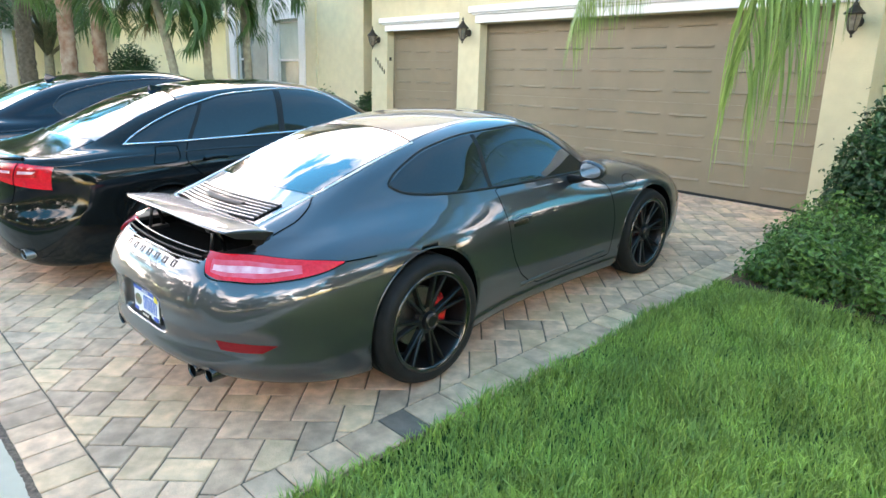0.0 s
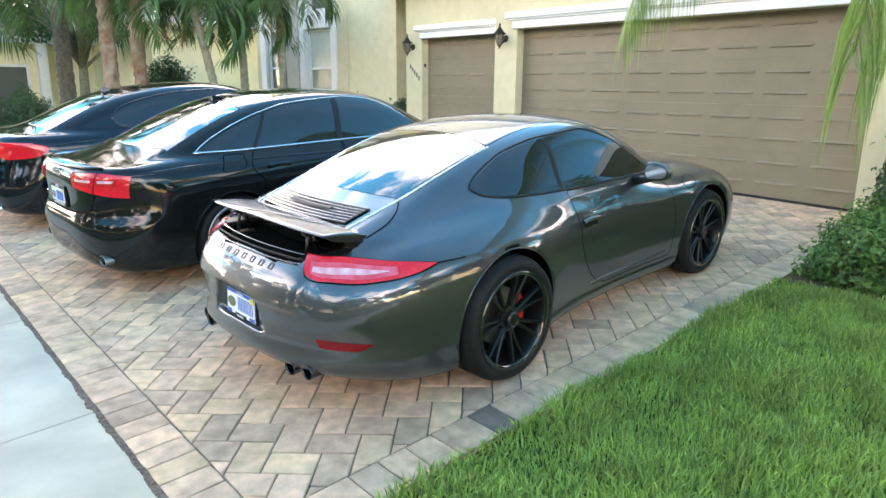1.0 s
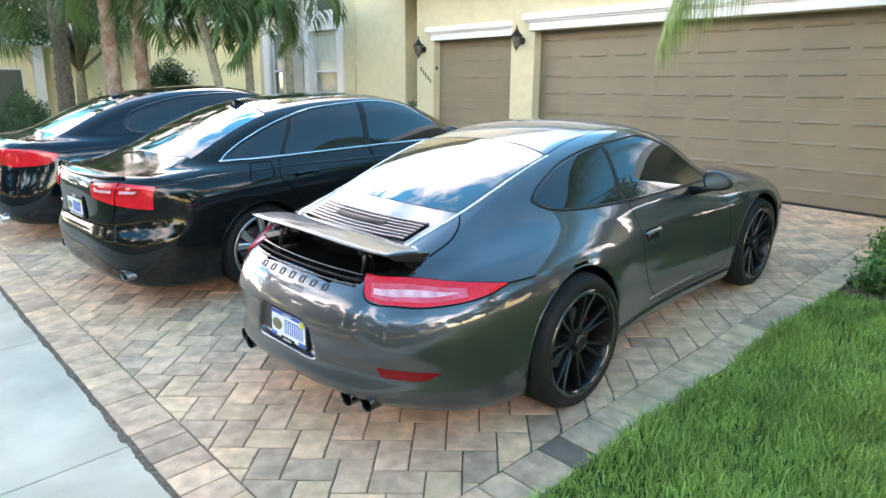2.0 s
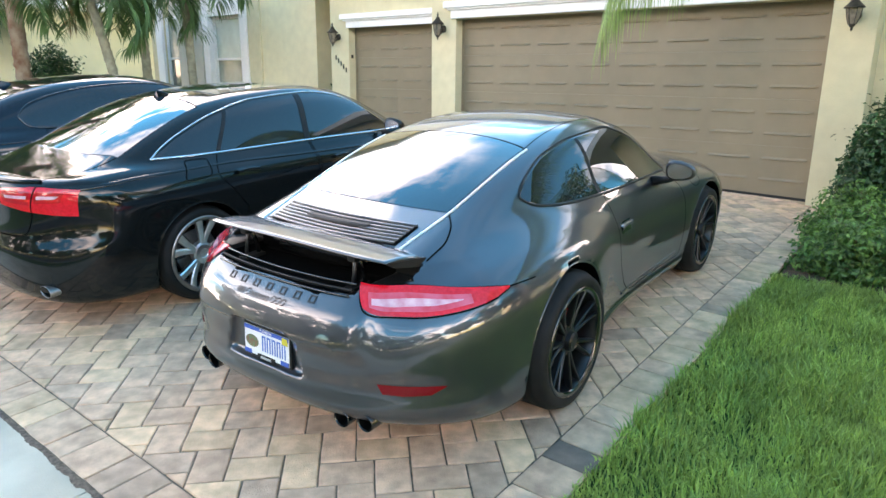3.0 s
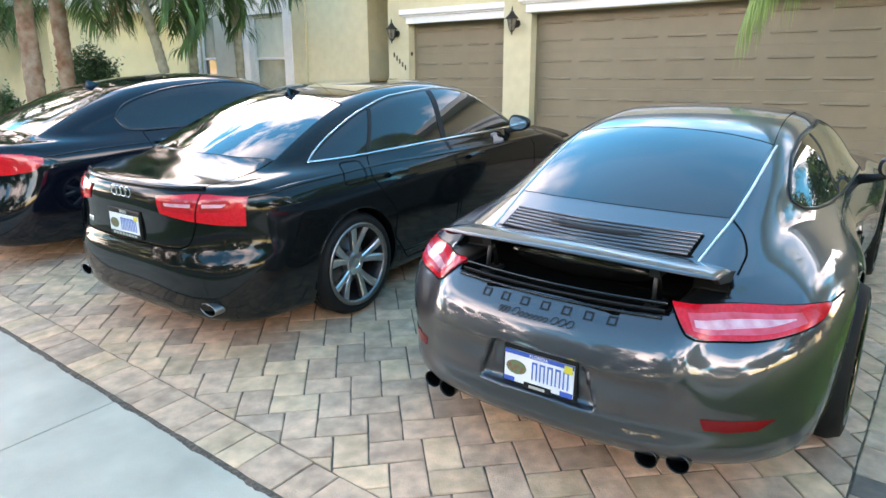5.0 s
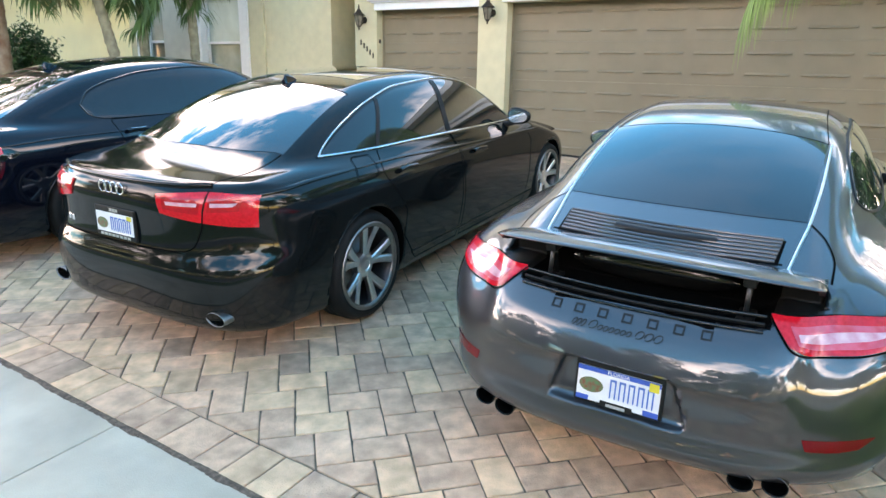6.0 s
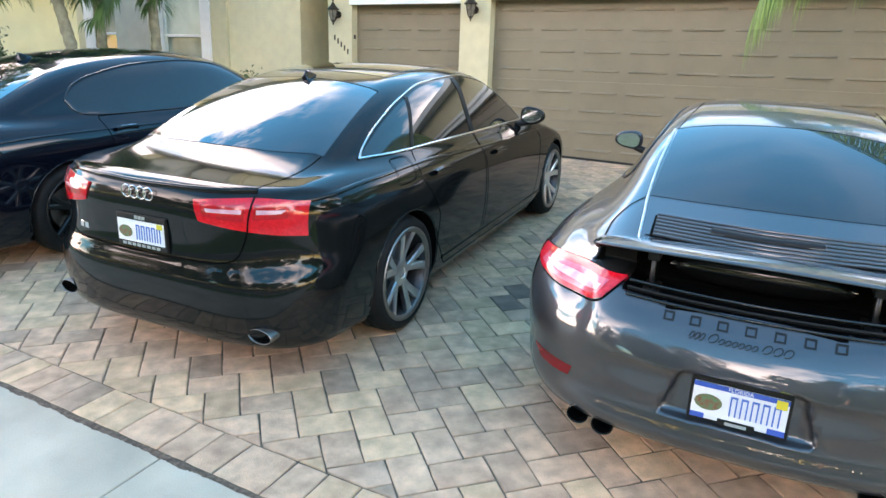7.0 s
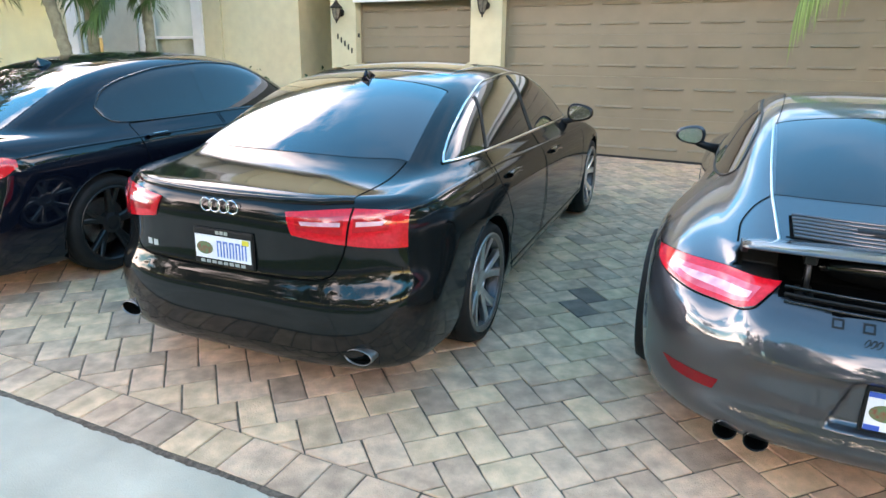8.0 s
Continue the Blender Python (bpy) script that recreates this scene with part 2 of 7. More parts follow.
def ob_of(name, me, parent=None, label="", m=None):
    ob = new(name, me)
    if parent is not None:
        ob.parent = parent
    if m is not None:
        ob.matrix_local = m
    if label:
        ob["label"] = label
    return ob


def part(name, bm, mat, parent=None, label="", smooth=False):
    me = bpy.data.meshes.new(name)
    bm.normal_update()
    bm.to_mesh(me)
    bm.free()
    me.materials.append(mat)
    if smooth:
        me.shade_smooth()
    return ob_of(name, me, parent, label)


def box(bm, x0, x1, y0, y1, z0, z1, bevel=0.0):
    r = bmesh.ops.create_cube(bm, size=1.0, matrix=Matrix.LocRotScale(((x0 + x1) / 2, (y0 + y1) / 2, (z0 + z1) / 2), None, (x1 - x0, y1 - y0, z1 - z0)))
    if bevel:
        edges = list({e for v in r["verts"] for e in v.link_edges})
        bmesh.ops.bevel(bm, geom=edges, offset=bevel, segments=2, affect="EDGES", profile=0.6)
    return bm


def boxpart(name, x0, x1, y0, y1, z0, z1, mat, parent=None, label="", bevel=0.0):
    return part(name, box(bmesh.new(), x0, x1, y0, y1, z0, z1, bevel), mat, parent, label)


def lathe(profile, n=32, axis="z", close=True):
    """Verts and faces of a profile of (r, h) turned round an axis."""
    v, f = [], []
    for r, h in profile:
        for i in range(n):
            a = 2 * math.pi * i / n
            p = (r * math.cos(a), r * math.sin(a), h)
            v.append(p if axis == "z" else (h, p[0], p[1]) if axis == "x" else (p[0], h, p[1]))
    for j in range(len(profile) - 1):
        for i in range(n):
            k = (i + 1) % n
            f.append((j * n + i, j * n + k, (j + 1) * n + k, (j + 1) * n + i))
    if close:
        f.append(tuple(range(n))[::-1])
        f.append(tuple((len(profile) - 1) * n + i for i in range(n)))
    return v, f


def tube(points, radii, n=8):
    """Verts and faces of a round bar along points."""
    pts = [Vector(p) for p in points]
    v, f = [], []
    for i, p in enumerate(pts):
        d = (pts[min(i + 1, len(pts) - 1)] - pts[max(i - 1, 0)]).normalized()
        s = d.cross(Vector((0, 0, 1)) if abs(d.z) < 0.9 else Vector((1, 0, 0))).normalized()
        u = d.cross(s)
        r = radii[i] if hasattr(radii, "__len__") else radii
        for j in range(n):
            a = 2 * math.pi * j / n
            v.append(p + s * (r * math.cos(a)) + u * (r * math.sin(a)))
    for i in range(len(pts) - 1):
        for j in range(n):
            k = (j + 1) % n
            f.append((i * n + j, i * n + k, (i + 1) * n + k, (i + 1) * n + j))
    f.append(tuple(range(n))[::-1])
    f.append(tuple((len(pts) - 1) * n + j for j in range(n)))
    return v, f


def curve1(xs, ys):
    """A smooth function through the knots, without overshoot."""
    xs, ys = np.array(xs, float), np.array(ys, float)
    h, d = np.diff(xs), np.diff(ys) / np.diff(xs)
    m = np.zeros(len(xs))
    for i in range(1, len(xs) - 1):
        if d[i - 1] * d[i] > 0:
            w1, w2 = 2 * h[i] + h[i - 1], h[i] + 2 * h[i - 1]
            m[i] = (w1 + w2) / (w1 / d[i - 1] + w2 / d[i])
    m[0], m[-1] = d[0], d[-1]

    def f(x):
        x = np.clip(x, xs[0], xs[-1])
        i = np.clip(np.searchsorted(xs, x) - 1, 0, len(h) - 1)
        t = (x - xs[i]) / h[i]
        return ((1 + 2 * t) * (1 - t) ** 2 * ys[i] + t * (1 - t) ** 2 * h[i] * m[i] + t * t * (3 - 2 * t) * ys[i + 1] + t * t * (t - 1) * h[i] * m[i + 1])
    return f


def knots(*pairs, soft=0.45):
    """A curve through the knots, faired so that its bend never jumps."""
    xs = [p[0] for p in pairs]
    f = curve1(xs, [p[1] for p in pairs])
    sigma = soft * float(np.median(np.diff(xs)))
    h = sigma / 12
    x = np.arange(xs[0] - 6 * sigma, xs[-1] + 6 * sigma, h)
    y = f(x)
    y += np.where(x < xs[0], (x - xs[0]) * (pairs[1][1] - pairs[0][1]) / (xs[1] - xs[0]), 0)
    y += np.where(x > xs[-1], (x - xs[-1]) * (pairs[-1][1] - pairs[-2][1]) / (xs[-1] - xs[-2]), 0)
    k = np.exp(-0.5 * (np.arange(-48, 49) / 12) ** 2)
    y = np.convolve(np.pad(y, 48, mode="edge"), k / k.sum(), "valid")
    return lambda q: np.interp(np.clip(q, xs[0], xs[-1]), x, y)

# ---- ground, drive, walk ----
def grid_sheet(name, xs, ys, mat, lift=0.0, zf=None, label=""):
    xs, ys = np.array(xs), np.array(ys)
    X, Y = np.meshgrid(xs, ys)
    Z = ground(X, Y) + lift
    v = np.c_[X.ravel(), Y.ravel(), Z.ravel()]
    n = len(xs)
    f = [(j * n + i, j * n + i + 1, (j + 1) * n + i + 1, (j + 1) * n + i) for j in range(len(ys) - 1) for i in range(n - 1)]
    return ob_of(name, mesh_of(name, v, f, mat), None, label)


tagged(grid_sheet("ground", [-600, -200, -60, -30, -20, -10, -6, 0, 4, 10, 30, 60, 200, 600], [-600, -200, -60, -20, -8, -6, -3, 0, 3, 5.6, 20, 60, 200, 600], LAWN, -0.06),
       "green lawn ground reaching out to the horizon", "ground", kind="structure")

# bed of joint sand under the pavers
DRIVE_X0, DRIVE_X1, DRIVE_Y0, DRIVE_Y1 = -8.6, 0.36, -1.85, 5.50
drive = tagged(grid_sheet("drive", np.linspace(DRIVE_X0, DRIVE_X1, 3), np.linspace(DRIVE_Y0, DRIVE_Y1, 3), JOINT_SAND, -0.009),
               "brick paver driveway, tan, buff and grey, laid diagonally", "driveway", kind="structure")

# concrete walk in slabs
walkway = tagged(new("walkway"), "pale grey broom-finished concrete sidewalk in slabs", "sidewalk", kind="structure")
SLABS = [0.47 + 1.74 * k for k in range(-14, 9)]
for a, b in zip(SLABS[:-1], SLABS[1:]):
    bm = box(bmesh.new(), a + 0.004, b - 0.004, -3.42, -1.872, -0.10, 0.0, 0.006)
    for v in bm.verts:
        v.co.z += float(ground(v.co.x, v.co.y)) - 0.002
    part("slab", bm, CONCRETE, walkway)
bm = bmesh.new()
for a, b in zip(SLABS[:-1], SLABS[1:]):
    box(bm, a, b, -3.40, -1.88, -0.08, -0.05)
for v in bm.verts:
    v.co.z += float(ground(v.co.x, v.co.y))
part("slab_bed", bm, JOINT_SAND, walkway)

# ragged line of dirt between the walk and the drive
_r = np.random.default_rng(77)
_n = 900
_x = np.linspace(DRIVE_X0, DRIVE_X1, _n)
_wob = np.convolve(_r.normal(0, 1, _n + 8), np.ones(9) / 9, "valid") * 0.012
_lo, _hi = -1.879 + _wob - _r.uniform(0, 0.004, _n), -1.846 + np.roll(_wob, 40) * 0.5 + _r.uniform(0, 0.003, _n)
_v = [(a, b, float(ground(a, b)) + h) for ys, h in ((_lo, -0.0012), ((_lo + _hi) / 2, -0.001), (_hi, -0.004)) for a, b in zip(_x, ys)]
_f = [(k * _n + i, k * _n + i + 1, (k + 1) * _n + i + 1, (k + 1) * _n + i) for k in range(2) for i in range(_n - 1)]
tagged(ob_of("joint_dirt", mesh_of("joint_dirt", _v, _f, JOINT_DIRT), drive, "dark ragged dirt in the joint"), kind="stuff")

# the street behind, with its kerb
tagged(grid_sheet("road", [-80, -20, -10, 0, 4, 20, 80], [-13.5, -6.05], ASPHALT, -0.045), "grey asphalt street", "road", kind="structure")
bm = box(bmesh.new(), -80, 80, -6.05, -5.85, -0.3, 0.06, 0.02)
for v in bm.verts:
    v.co.z += float(ground(0, -6))
tagged(part("kerb", bm, CONCRETE), "pale concrete kerb along the street", "kerb", kind="structure")

# ---- the house ----
FLOOR_Z = 0.377
BIG_Y, SMALL_Y, FAC_Y = 5.31, 5.43, 6.0


def wall(name, x0, x1, y0, y1, z0, z1, mat, label):
    return tagged(boxpart(name, x0, x1, y0, y1, z0, z1, mat), label, "wall", kind="structure")


# the bay of the wide garage door
wall("wall_1", -5.31, -4.85, BIG_Y, 6.3, -0.1, 3.42, STUCCO, "cream stucco pier between the two garage doors")
wall("wall_2", -4.85, 0.055, BIG_Y, 6.3, 2.46, 3.42, STUCCO, "cream stucco wall over the wide garage door")
wall("wall_3", 0.055, 0.47, BIG_Y, 6.3, -0.1, 3.42, STUCCO, "cream stucco pier beside the wide garage door")
wall("wall_4", 0.47, 1.4, 5.75, 6.3, -0.2, 3.42, STUCCO_TAN, "tan stucco wall set back behind the shrubs")
# the bay of the single door
wall("wall_5", -7.70, -7.25, SMALL_Y, 6.3, -0.1, 3.42, STUCCO, "cream stucco corner pier with lantern and house number")
wall("wall_6", -7.25, -5.31, SMALL_Y, 6.3, 2.44, 3.42, STUCCO, "cream stucco wall over the single garage door")
wall("wall_7", -9.2, -7.70, 8.2, 8.4, -0.1, 3.42, STUCCO_TAN, "tan stucco wall deep in the entry recess")
wall("wall_8", -7.70, -7.55, 6.3, 8.2, -0.1, 3.42, STUCCO_TAN, "tan stucco side wall of the entry recess")
# the front with the tall windows
wall("wall_9", -10.40, -8.73, FAC_Y, 8.3, -0.1, 6.4, STUCCO_TAN, "tan stucco front wall beside the entry")
wall("wall_10", -10.80, -10.40, FAC_Y - 0.05, 8.3, -0.1, 6.4, STUCCO, "cream stucco strip beside the tall window")
wall("wall_11", -12.20, -11.05, FAC_Y + 0.01, 8.3, -0.1, 0.95, STUCCO_GREY, "grey stucco wall below the window")
wall("wall_12", -12.20, -11.05, FAC_Y + 0.15, 8.3, 0.95, 6.4, STUCCO_GREY, "grey stucco wall behind the window")
wall("wall_13", -13.38, -12.42, FAC_Y - 0.12, 8.3, -0.1, 6.4, STUCCO_GREY, "grey stucco pilaster between windows")
wall("wall_14", -14.15, -13.38, FAC_Y + 0.15, 8.3, -0.1, 6.4, STUCCO_GREY, "grey stucco wall behind the narrow window")
wall("wall_15", -14.75, -14.15, FAC_Y, 8.3, -0.1, 6.4, STUCCO, "cream stucco end corner of the house")
# unseen body of the house and its roof behind, closed to keep sun out
wall("wall_16", -14.75, 1.4, 13.8, 14.0, -0.2, 3.42, STUCCO_TAN, "tan stucco back wall of the house")
wall("wall_17", -14.75, -14.55, 8.3, 13.8, -0.2, 6.4, STUCCO_TAN, "unseen tan stucco end wall of the house, added to keep the sun out")
wall("wall_18", 1.2, 1.4, 6.3, 13.8, -0.2, 3.42, STUCCO_TAN, "unseen tan stucco end wall of the house, added to keep the sun out")
wall("wall_19", -14.55, -8.73, 13.6, 13.8, 3.42, 6.4, STUCCO_TAN, "unseen tan stucco upper back wall of the house, added to keep the sun out")
wall("wall_20", -7.55, -7.35, 8.4, 13.6, -0.2, 3.42, STUCCO_TAN, "unseen tan stucco inner wall beside the garage, added to keep the sun out")
wall("wall_21", -8.93, -8.73, 8.3, 13.6, 3.42, 6.4, STUCCO_TAN, "unseen tan stucco upper side wall of the house, added to keep the sun out")
tagged(boxpart("floor", -7.70, 0.47, 5.52, 13.6, 0.15, 0.352, CONCRETE), "grey concrete garage floor behind the doors", "floor", kind="structure")
roof = tagged(new("roof"), "brown tiled hipped roofs over the house", "roof", kind="structure")


def hip(x0, x1, y0, y1, z, rise, run, parent):
    """A hipped roof with a white fascia and soffit."""
    bm = bmesh.new()
    my = (y0 + y1) / 2
    vs = [bm.verts.new(p) for p in ((x0, y0, z + 0.2), (x1, y0, z + 0.2), (x1, y1, z + 0.2), (x0, y1, z + 0.2), (x0 + run, my, z + rise), (x1 - run, my, z + rise))]
    for f in ((0, 1, 5, 4), (1, 2, 5), (2, 3, 4, 5), (3, 0, 4)):
        bm.faces.new([vs[i] for i in f])
    part("roof_slope", bm, ROOF_TILE, parent)
    boxpart("fascia", x0, x1, y0, y1, z, z + 0.2, WHITE_PAINT, parent)


hip(-8.70, 1.9, 4.85, 14.4, 3.42, 1.7, 4.0, roof)
hip(-15.3, -8.35, 5.4, 14.6, 6.4, 2.0, 3.0, roof)

# mouldings over the doors, in two steps
def moulding(x0, x1, y, z0, z1, label):
    t = tagged(new("trim"), label, "trim", kind="structure")
    dz = z1 - z0
    boxpart("lower_board", x0 + 0.10, x1 - 0.0, y - 0.045, y + 0.02, z0, z0 + dz * 0.48, WHITE_PAINT, t, bevel=0.006)
    boxpart("middle_bead", x0 + 0.05, x1 - 0.0, y - 0.075, y + 0.02, z0 + dz * 0.48, z0 + dz * 0.60, WHITE_PAINT, t, bevel=0.01)
    boxpart("upper_board", x0, x1, y - 0.105, y + 0.02, z0 + dz * 0.60, z1, WHITE_PAINT, t, bevel=0.012)
    return t


moulding(-7.37, -5.312, SMALL_Y, 2.425, 2.645, "white stepped moulding over the single garage door")
moulding(-5.02, 0.25, BIG_Y, 2.465, 2.705, "white stepped moulding over the wide garage door")
t = tagged(new("trim"), "white band moulding high over the single garage door", "trim", kind="structure")
boxpart("band", -7.74, -5.312, SMALL_Y - 0.05, SMALL_Y + 0.02, 3.22, 3.36, WHITE_PAINT, t, bevel=0.012)


# garage doors of four sections with raised panels
def panel_door(name, x0, x1, y, z0, z1, panels, label):
    d = tagged(new(name), label, "garage door", kind="structure")
    rows, dz = 4, (z1 - z0) / 4
    pitch = (x1 - x0) / panels
    for r in range(rows):
        s = boxpart("section", x0, x1, y, y + 0.04, z0 + r * dz + (0.0007 if r else -0.09), z0 + (r + 1) * dz - 0.0007, DOOR_PAINT, d, bevel=0.0015)
        for c in range(panels):
            a, b = x0 + c * pitch + 0.055, x0 + (c + 1) * pitch - 0.055
            lo, hi = z0 + r * dz + 0.125, z0 + (r + 1) * dz - 0.125
            # two pressed beads with sharp lower edges round a flat field, fading out at the ends
            cols = ((a, 0.0), (a + 0.020, 0.45), (a + 0.060, 1.0), (b - 0.060, 1.0), (b - 0.020, 0.45), (b, 0.0))
            levels = ((lo, 0.0), (lo + 0.003, 0.9), (lo + 0.008, 1.0), (lo + 0.034, 0.0), (hi - 0.034, 0.0), (hi - 0.031, 0.9), (hi - 0.026, 1.0), (hi, 0.0))
            bmv = [(px, y - 0.0006 - 0.018 * q * deep, pz) for pz, deep in levels for px, q in cols]
            f = [(k * 6 + i, k * 6 + i + 1, k * 6 + 7 + i, k * 6 + 6 + i) for k in range(7) for i in range(5)]
            ob_of("panel", mesh_of("panel", bmv, f, DOOR_PAINT), s)
    bm = box(bmesh.new(), x0, x1, y - 0.016, y + 0.03, -0.03, 0.024, 0.004)   # follows the sloping drive
    for q in bm.verts:
        q.co.z += float(ground(q.co.x, y))
    part("bottom_seal", bm, RUBBER_SEAL, d)
    boxpart("side_seal", x0 - 0.02, x0 + 0.012, y - 0.022, y + 0.02, z0, z1, DOOR_PAINT, d, bevel=0.004)
    boxpart("side_seal", x1 - 0.012, x1 + 0.02, y - 0.022, y + 0.02, z0, z1, DOOR_PAINT, d, bevel=0.004)
    boxpart("top_seal", x0, x1, y - 0.022, y + 0.02, z1 - 0.02, z1 + 0.02, DOOR_PAINT, d, bevel=0.004)
    return d


panel_door("door_1", -4.84, 0.045, 5.49, FLOOR_Z, 2.47, 8, "closed taupe sectional garage door with raised panels")
panel_door("door_2", -7.24, -5.20, 5.60, FLOOR_Z + 0.03, 2.45, 4, "closed taupe single garage door with raised panels")


# tall windows of the front
def sash_window(name, x0, x1, y, z0, z1, rail, label, upper, lower):
    w = tagged(new(name), label, "window", kind="structure")
    for nm, a, b, c, d in (("frame_side", x0, x0 + 0.06, z0, z1), ("frame_side", x1 - 0.06, x1, z0, z1), ("frame_head", x0 + 0.06, x1 - 0.06, z1 - 0.06, z1),
                           ("frame_sill", x0 + 0.06, x1 - 0.06, z0, z0 + 0.06), ("meeting_rail", x0 + 0.06, x1 - 0.06, rail - 0.025, rail + 0.025)):
        boxpart(nm, a, b, y - 0.05, y + 0.03, c, d, WHITE_PAINT, w, bevel=0.005)
    boxpart("upper_pane", x0 + 0.06, x1 - 0.06, y - 0.012, y - 0.006, rail + 0.025, z1 - 0.06, upper, w)
    boxpart("lower_pane", x0 + 0.06, x1 - 0.06, y - 0.002, y + 0.004, z0 + 0.06, rail - 0.025, lower, w)
    return w


def trim_board(x0, x1, y0, y1, z0, z1, label):
    t = tagged(new("trim"), label, "trim", kind="structure")
    boxpart("board", x0, x1, y0, y1, z0, z1, WHITE_PAINT, t, bevel=0.006)


sash_window("window_1", -12.20, -11.05, FAC_Y + 0.10, 1.00, 2.86, 1.97, "tall white sash window with a pale blind behind", PANE_BLIND, PANE_HALF)
sash_window("window_2", -14.13, -13.40, FAC_Y + 0.08, 0.7, 2.95, 2.0, "narrow white sash window with dark glass", PANE_HALF, WINDOW_PANE)
sash_window("window_3", -12.10, -11.15, FAC_Y + 0.10, 3.25, 4.9, 4.0, "dark upper sash window over the tall one", WINDOW_PANE, WINDOW_PANE)
trim_board(-11.05, -10.805, FAC_Y - 0.08, FAC_Y + 0.12, -0.05, 4.9, "tall white window trim board")
trim_board(-12.42, -12.205, FAC_Y - 0.08, FAC_Y + 0.12, -0.05, 4.9, "tall white window trim board")
trim_board(-12.20, -11.055, FAC_Y - 0.06, FAC_Y + 0.12, 2.865, 3.24, "white panel between lower and upper window")
trim_board(-14.45, -14.155, FAC_Y - 0.06, FAC_Y + 0.05, -0.05, 4.6, "white trim board at the house corner")

# the neighbour's house
nb = tagged(new("neighbour_house"), "sunlit yellow stucco house with brown tiled roof", "house")
boxpart("side_wall", -36.0, -19.2, 4.8, 18.0, -0.2, 3.35, STUCCO_YELLOW, nb)
boxpart("garage_wing", -36.0, -25.5, 0.6, 4.8, -0.2, 2.9, STUCCO_YELLOW, nb, "cream stucco garage wing")
boxpart("porch_post", -25.2, -24.9, 2.9, 3.2, -0.2, 2.9, WHITE_PAINT, nb)
for y in (9.5,):
    win = boxpart("window", -19.2, -19.14, y, y + 1.1, 0.9, 2.3, WINDOW_PANE, nb)
    boxpart("window_frame", -19.2, -19.16, y - 0.08, y + 1.18, 0.82, 2.38, WHITE_PAINT, win)
win = boxpart("window", -25.5, -25.44, 1.4, 2.6, 0.7, 2.1, WINDOW_PANE, nb)
boxpart("window_frame", -25.5, -25.46, 1.3, 2.7, 0.6, 2.2, WHITE_PAINT, win)
hip(-36.6, -18.5, 4.1, 18.7, 3.35, 3.0, 5.0, nb)
hip(-36.6, -24.8, -0.1, 5.4, 2.9, 1.3, 2.4, nb)

# the house on the other side of the lawn
nb = tagged(new("neighbour_house"), "yellow stucco house with brown tiled roof beyond the lawn", "house")
boxpart("side_wall", 12.0, 26.0, 6.5, 18.0, -0.4, 3.2, STUCCO_YELLOW, nb)
win = boxpart("window", 11.94, 12.0, 9.0, 10.4, 0.8, 2.1, WINDOW_PANE, nb)
boxpart("window_frame", 11.96, 12.0, 8.9, 10.5, 0.7, 2.2, WHITE_PAINT, win)
hip(11.4, 26.6, 5.9, 18.6, 3.2, 2.6, 4.6, nb)

# ---- wall lanterns and the house number ----
def lantern(x, y, z):
    """A carriage lantern; z is its lowest tip."""
    t = tagged(new("wall_lantern"), "dark bronze carriage lantern with glass panes on the wall", "wall lamp", group="wall lanterns")
    zc = z + 0.06
    yc = y - 0.14
    bm = bmesh.new()
    bmesh.ops.create_cone(bm, cap_ends=True, segments=20, radius1=0.055, radius2=0.045, depth=0.022, matrix=Matrix.Translation((x, y - 0.011, zc + 0.10)) @ Matrix.Rotation(math.pi / 2, 4, "X"))
    part("back_plate", bm, IRON, t)
    v, f = tube([(x, y - 0.01, zc + 0.10), (x, y - 0.05, zc + 0.045), (x, y - 0.10, zc + 0.02), (x, yc, zc + 0.005)], 0.010, 8)
    ob_of("arm", mesh_of("arm", v, f, IRON, True), t)
    v, f = lathe([(0.001, -0.06), (0.010, -0.052), (0.014, -0.04), (0.008, -0.03), (0.020, -0.018), (0.030, -0.004), (0.038, 0.008)], 12)
    ob_of("lower_finial", mesh_of("lower_finial", [(p[0] + x, p[1] + yc, p[2] + zc) for p in v], f, IRON, True), t)
    v, f = lathe([(0.036, 0.008), (0.055, 0.07), (0.068, 0.135), (0.070, 0.165)], 6)
    ob_of("glass_body", mesh_of("glass_body", [(p[0] + x, p[1] + yc, p[2] + zc) for p in v], f, LANTERN_GLASS), t, "clear bevelled glass")
    for i in range(6):
        a = 2 * math.pi * i / 6
        pts = [(x + r * math.cos(a), yc + r * math.sin(a), zc + h) for r, h in ((0.038, 0.006), (0.057, 0.07), (0.070, 0.135), (0.072, 0.167))]
        v, f = tube(pts, 0.0045, 5)
        ob_of("cage_bar", mesh_of("cage_bar", v, f, IRON), t)
    v, f = lathe([(0.094, 0.160), (0.098, 0.166), (0.090, 0.176), (0.060, 0.205), (0.035, 0.235), (0.026, 0.25), (0.030, 0.258), (0.012, 0.268), (0.010, 0.285), (0.016, 0.297), (0.008, 0.31), (0.002, 0.335)], 16)
    ob_of("roof_cap", mesh_of("roof_cap", [(p[0] + x, p[1] + yc, p[2] + zc) for p in v], f, IRON, True), t)
    return t


lantern(-7.50, SMALL_Y, 2.125)
lantern(-5.085, BIG_Y, 2.165)
lantern(0.265, BIG_Y, 2.115)
num = tagged(new("house_number"), "dark metal house number set diagonally on the wall", "house number")
for i in range(5):
    boxpart("number_bar", -7.580 + i * 0.062, -7.562 + i * 0.062, SMALL_Y - 0.016, SMALL_Y - 0.001, 1.905 - i * 0.052, 1.985 - i * 0.052, IRON, num, bevel=0.003)
bell = tagged(new("wall_keypad"), "small dark keypad on the door reveal", "keypad")
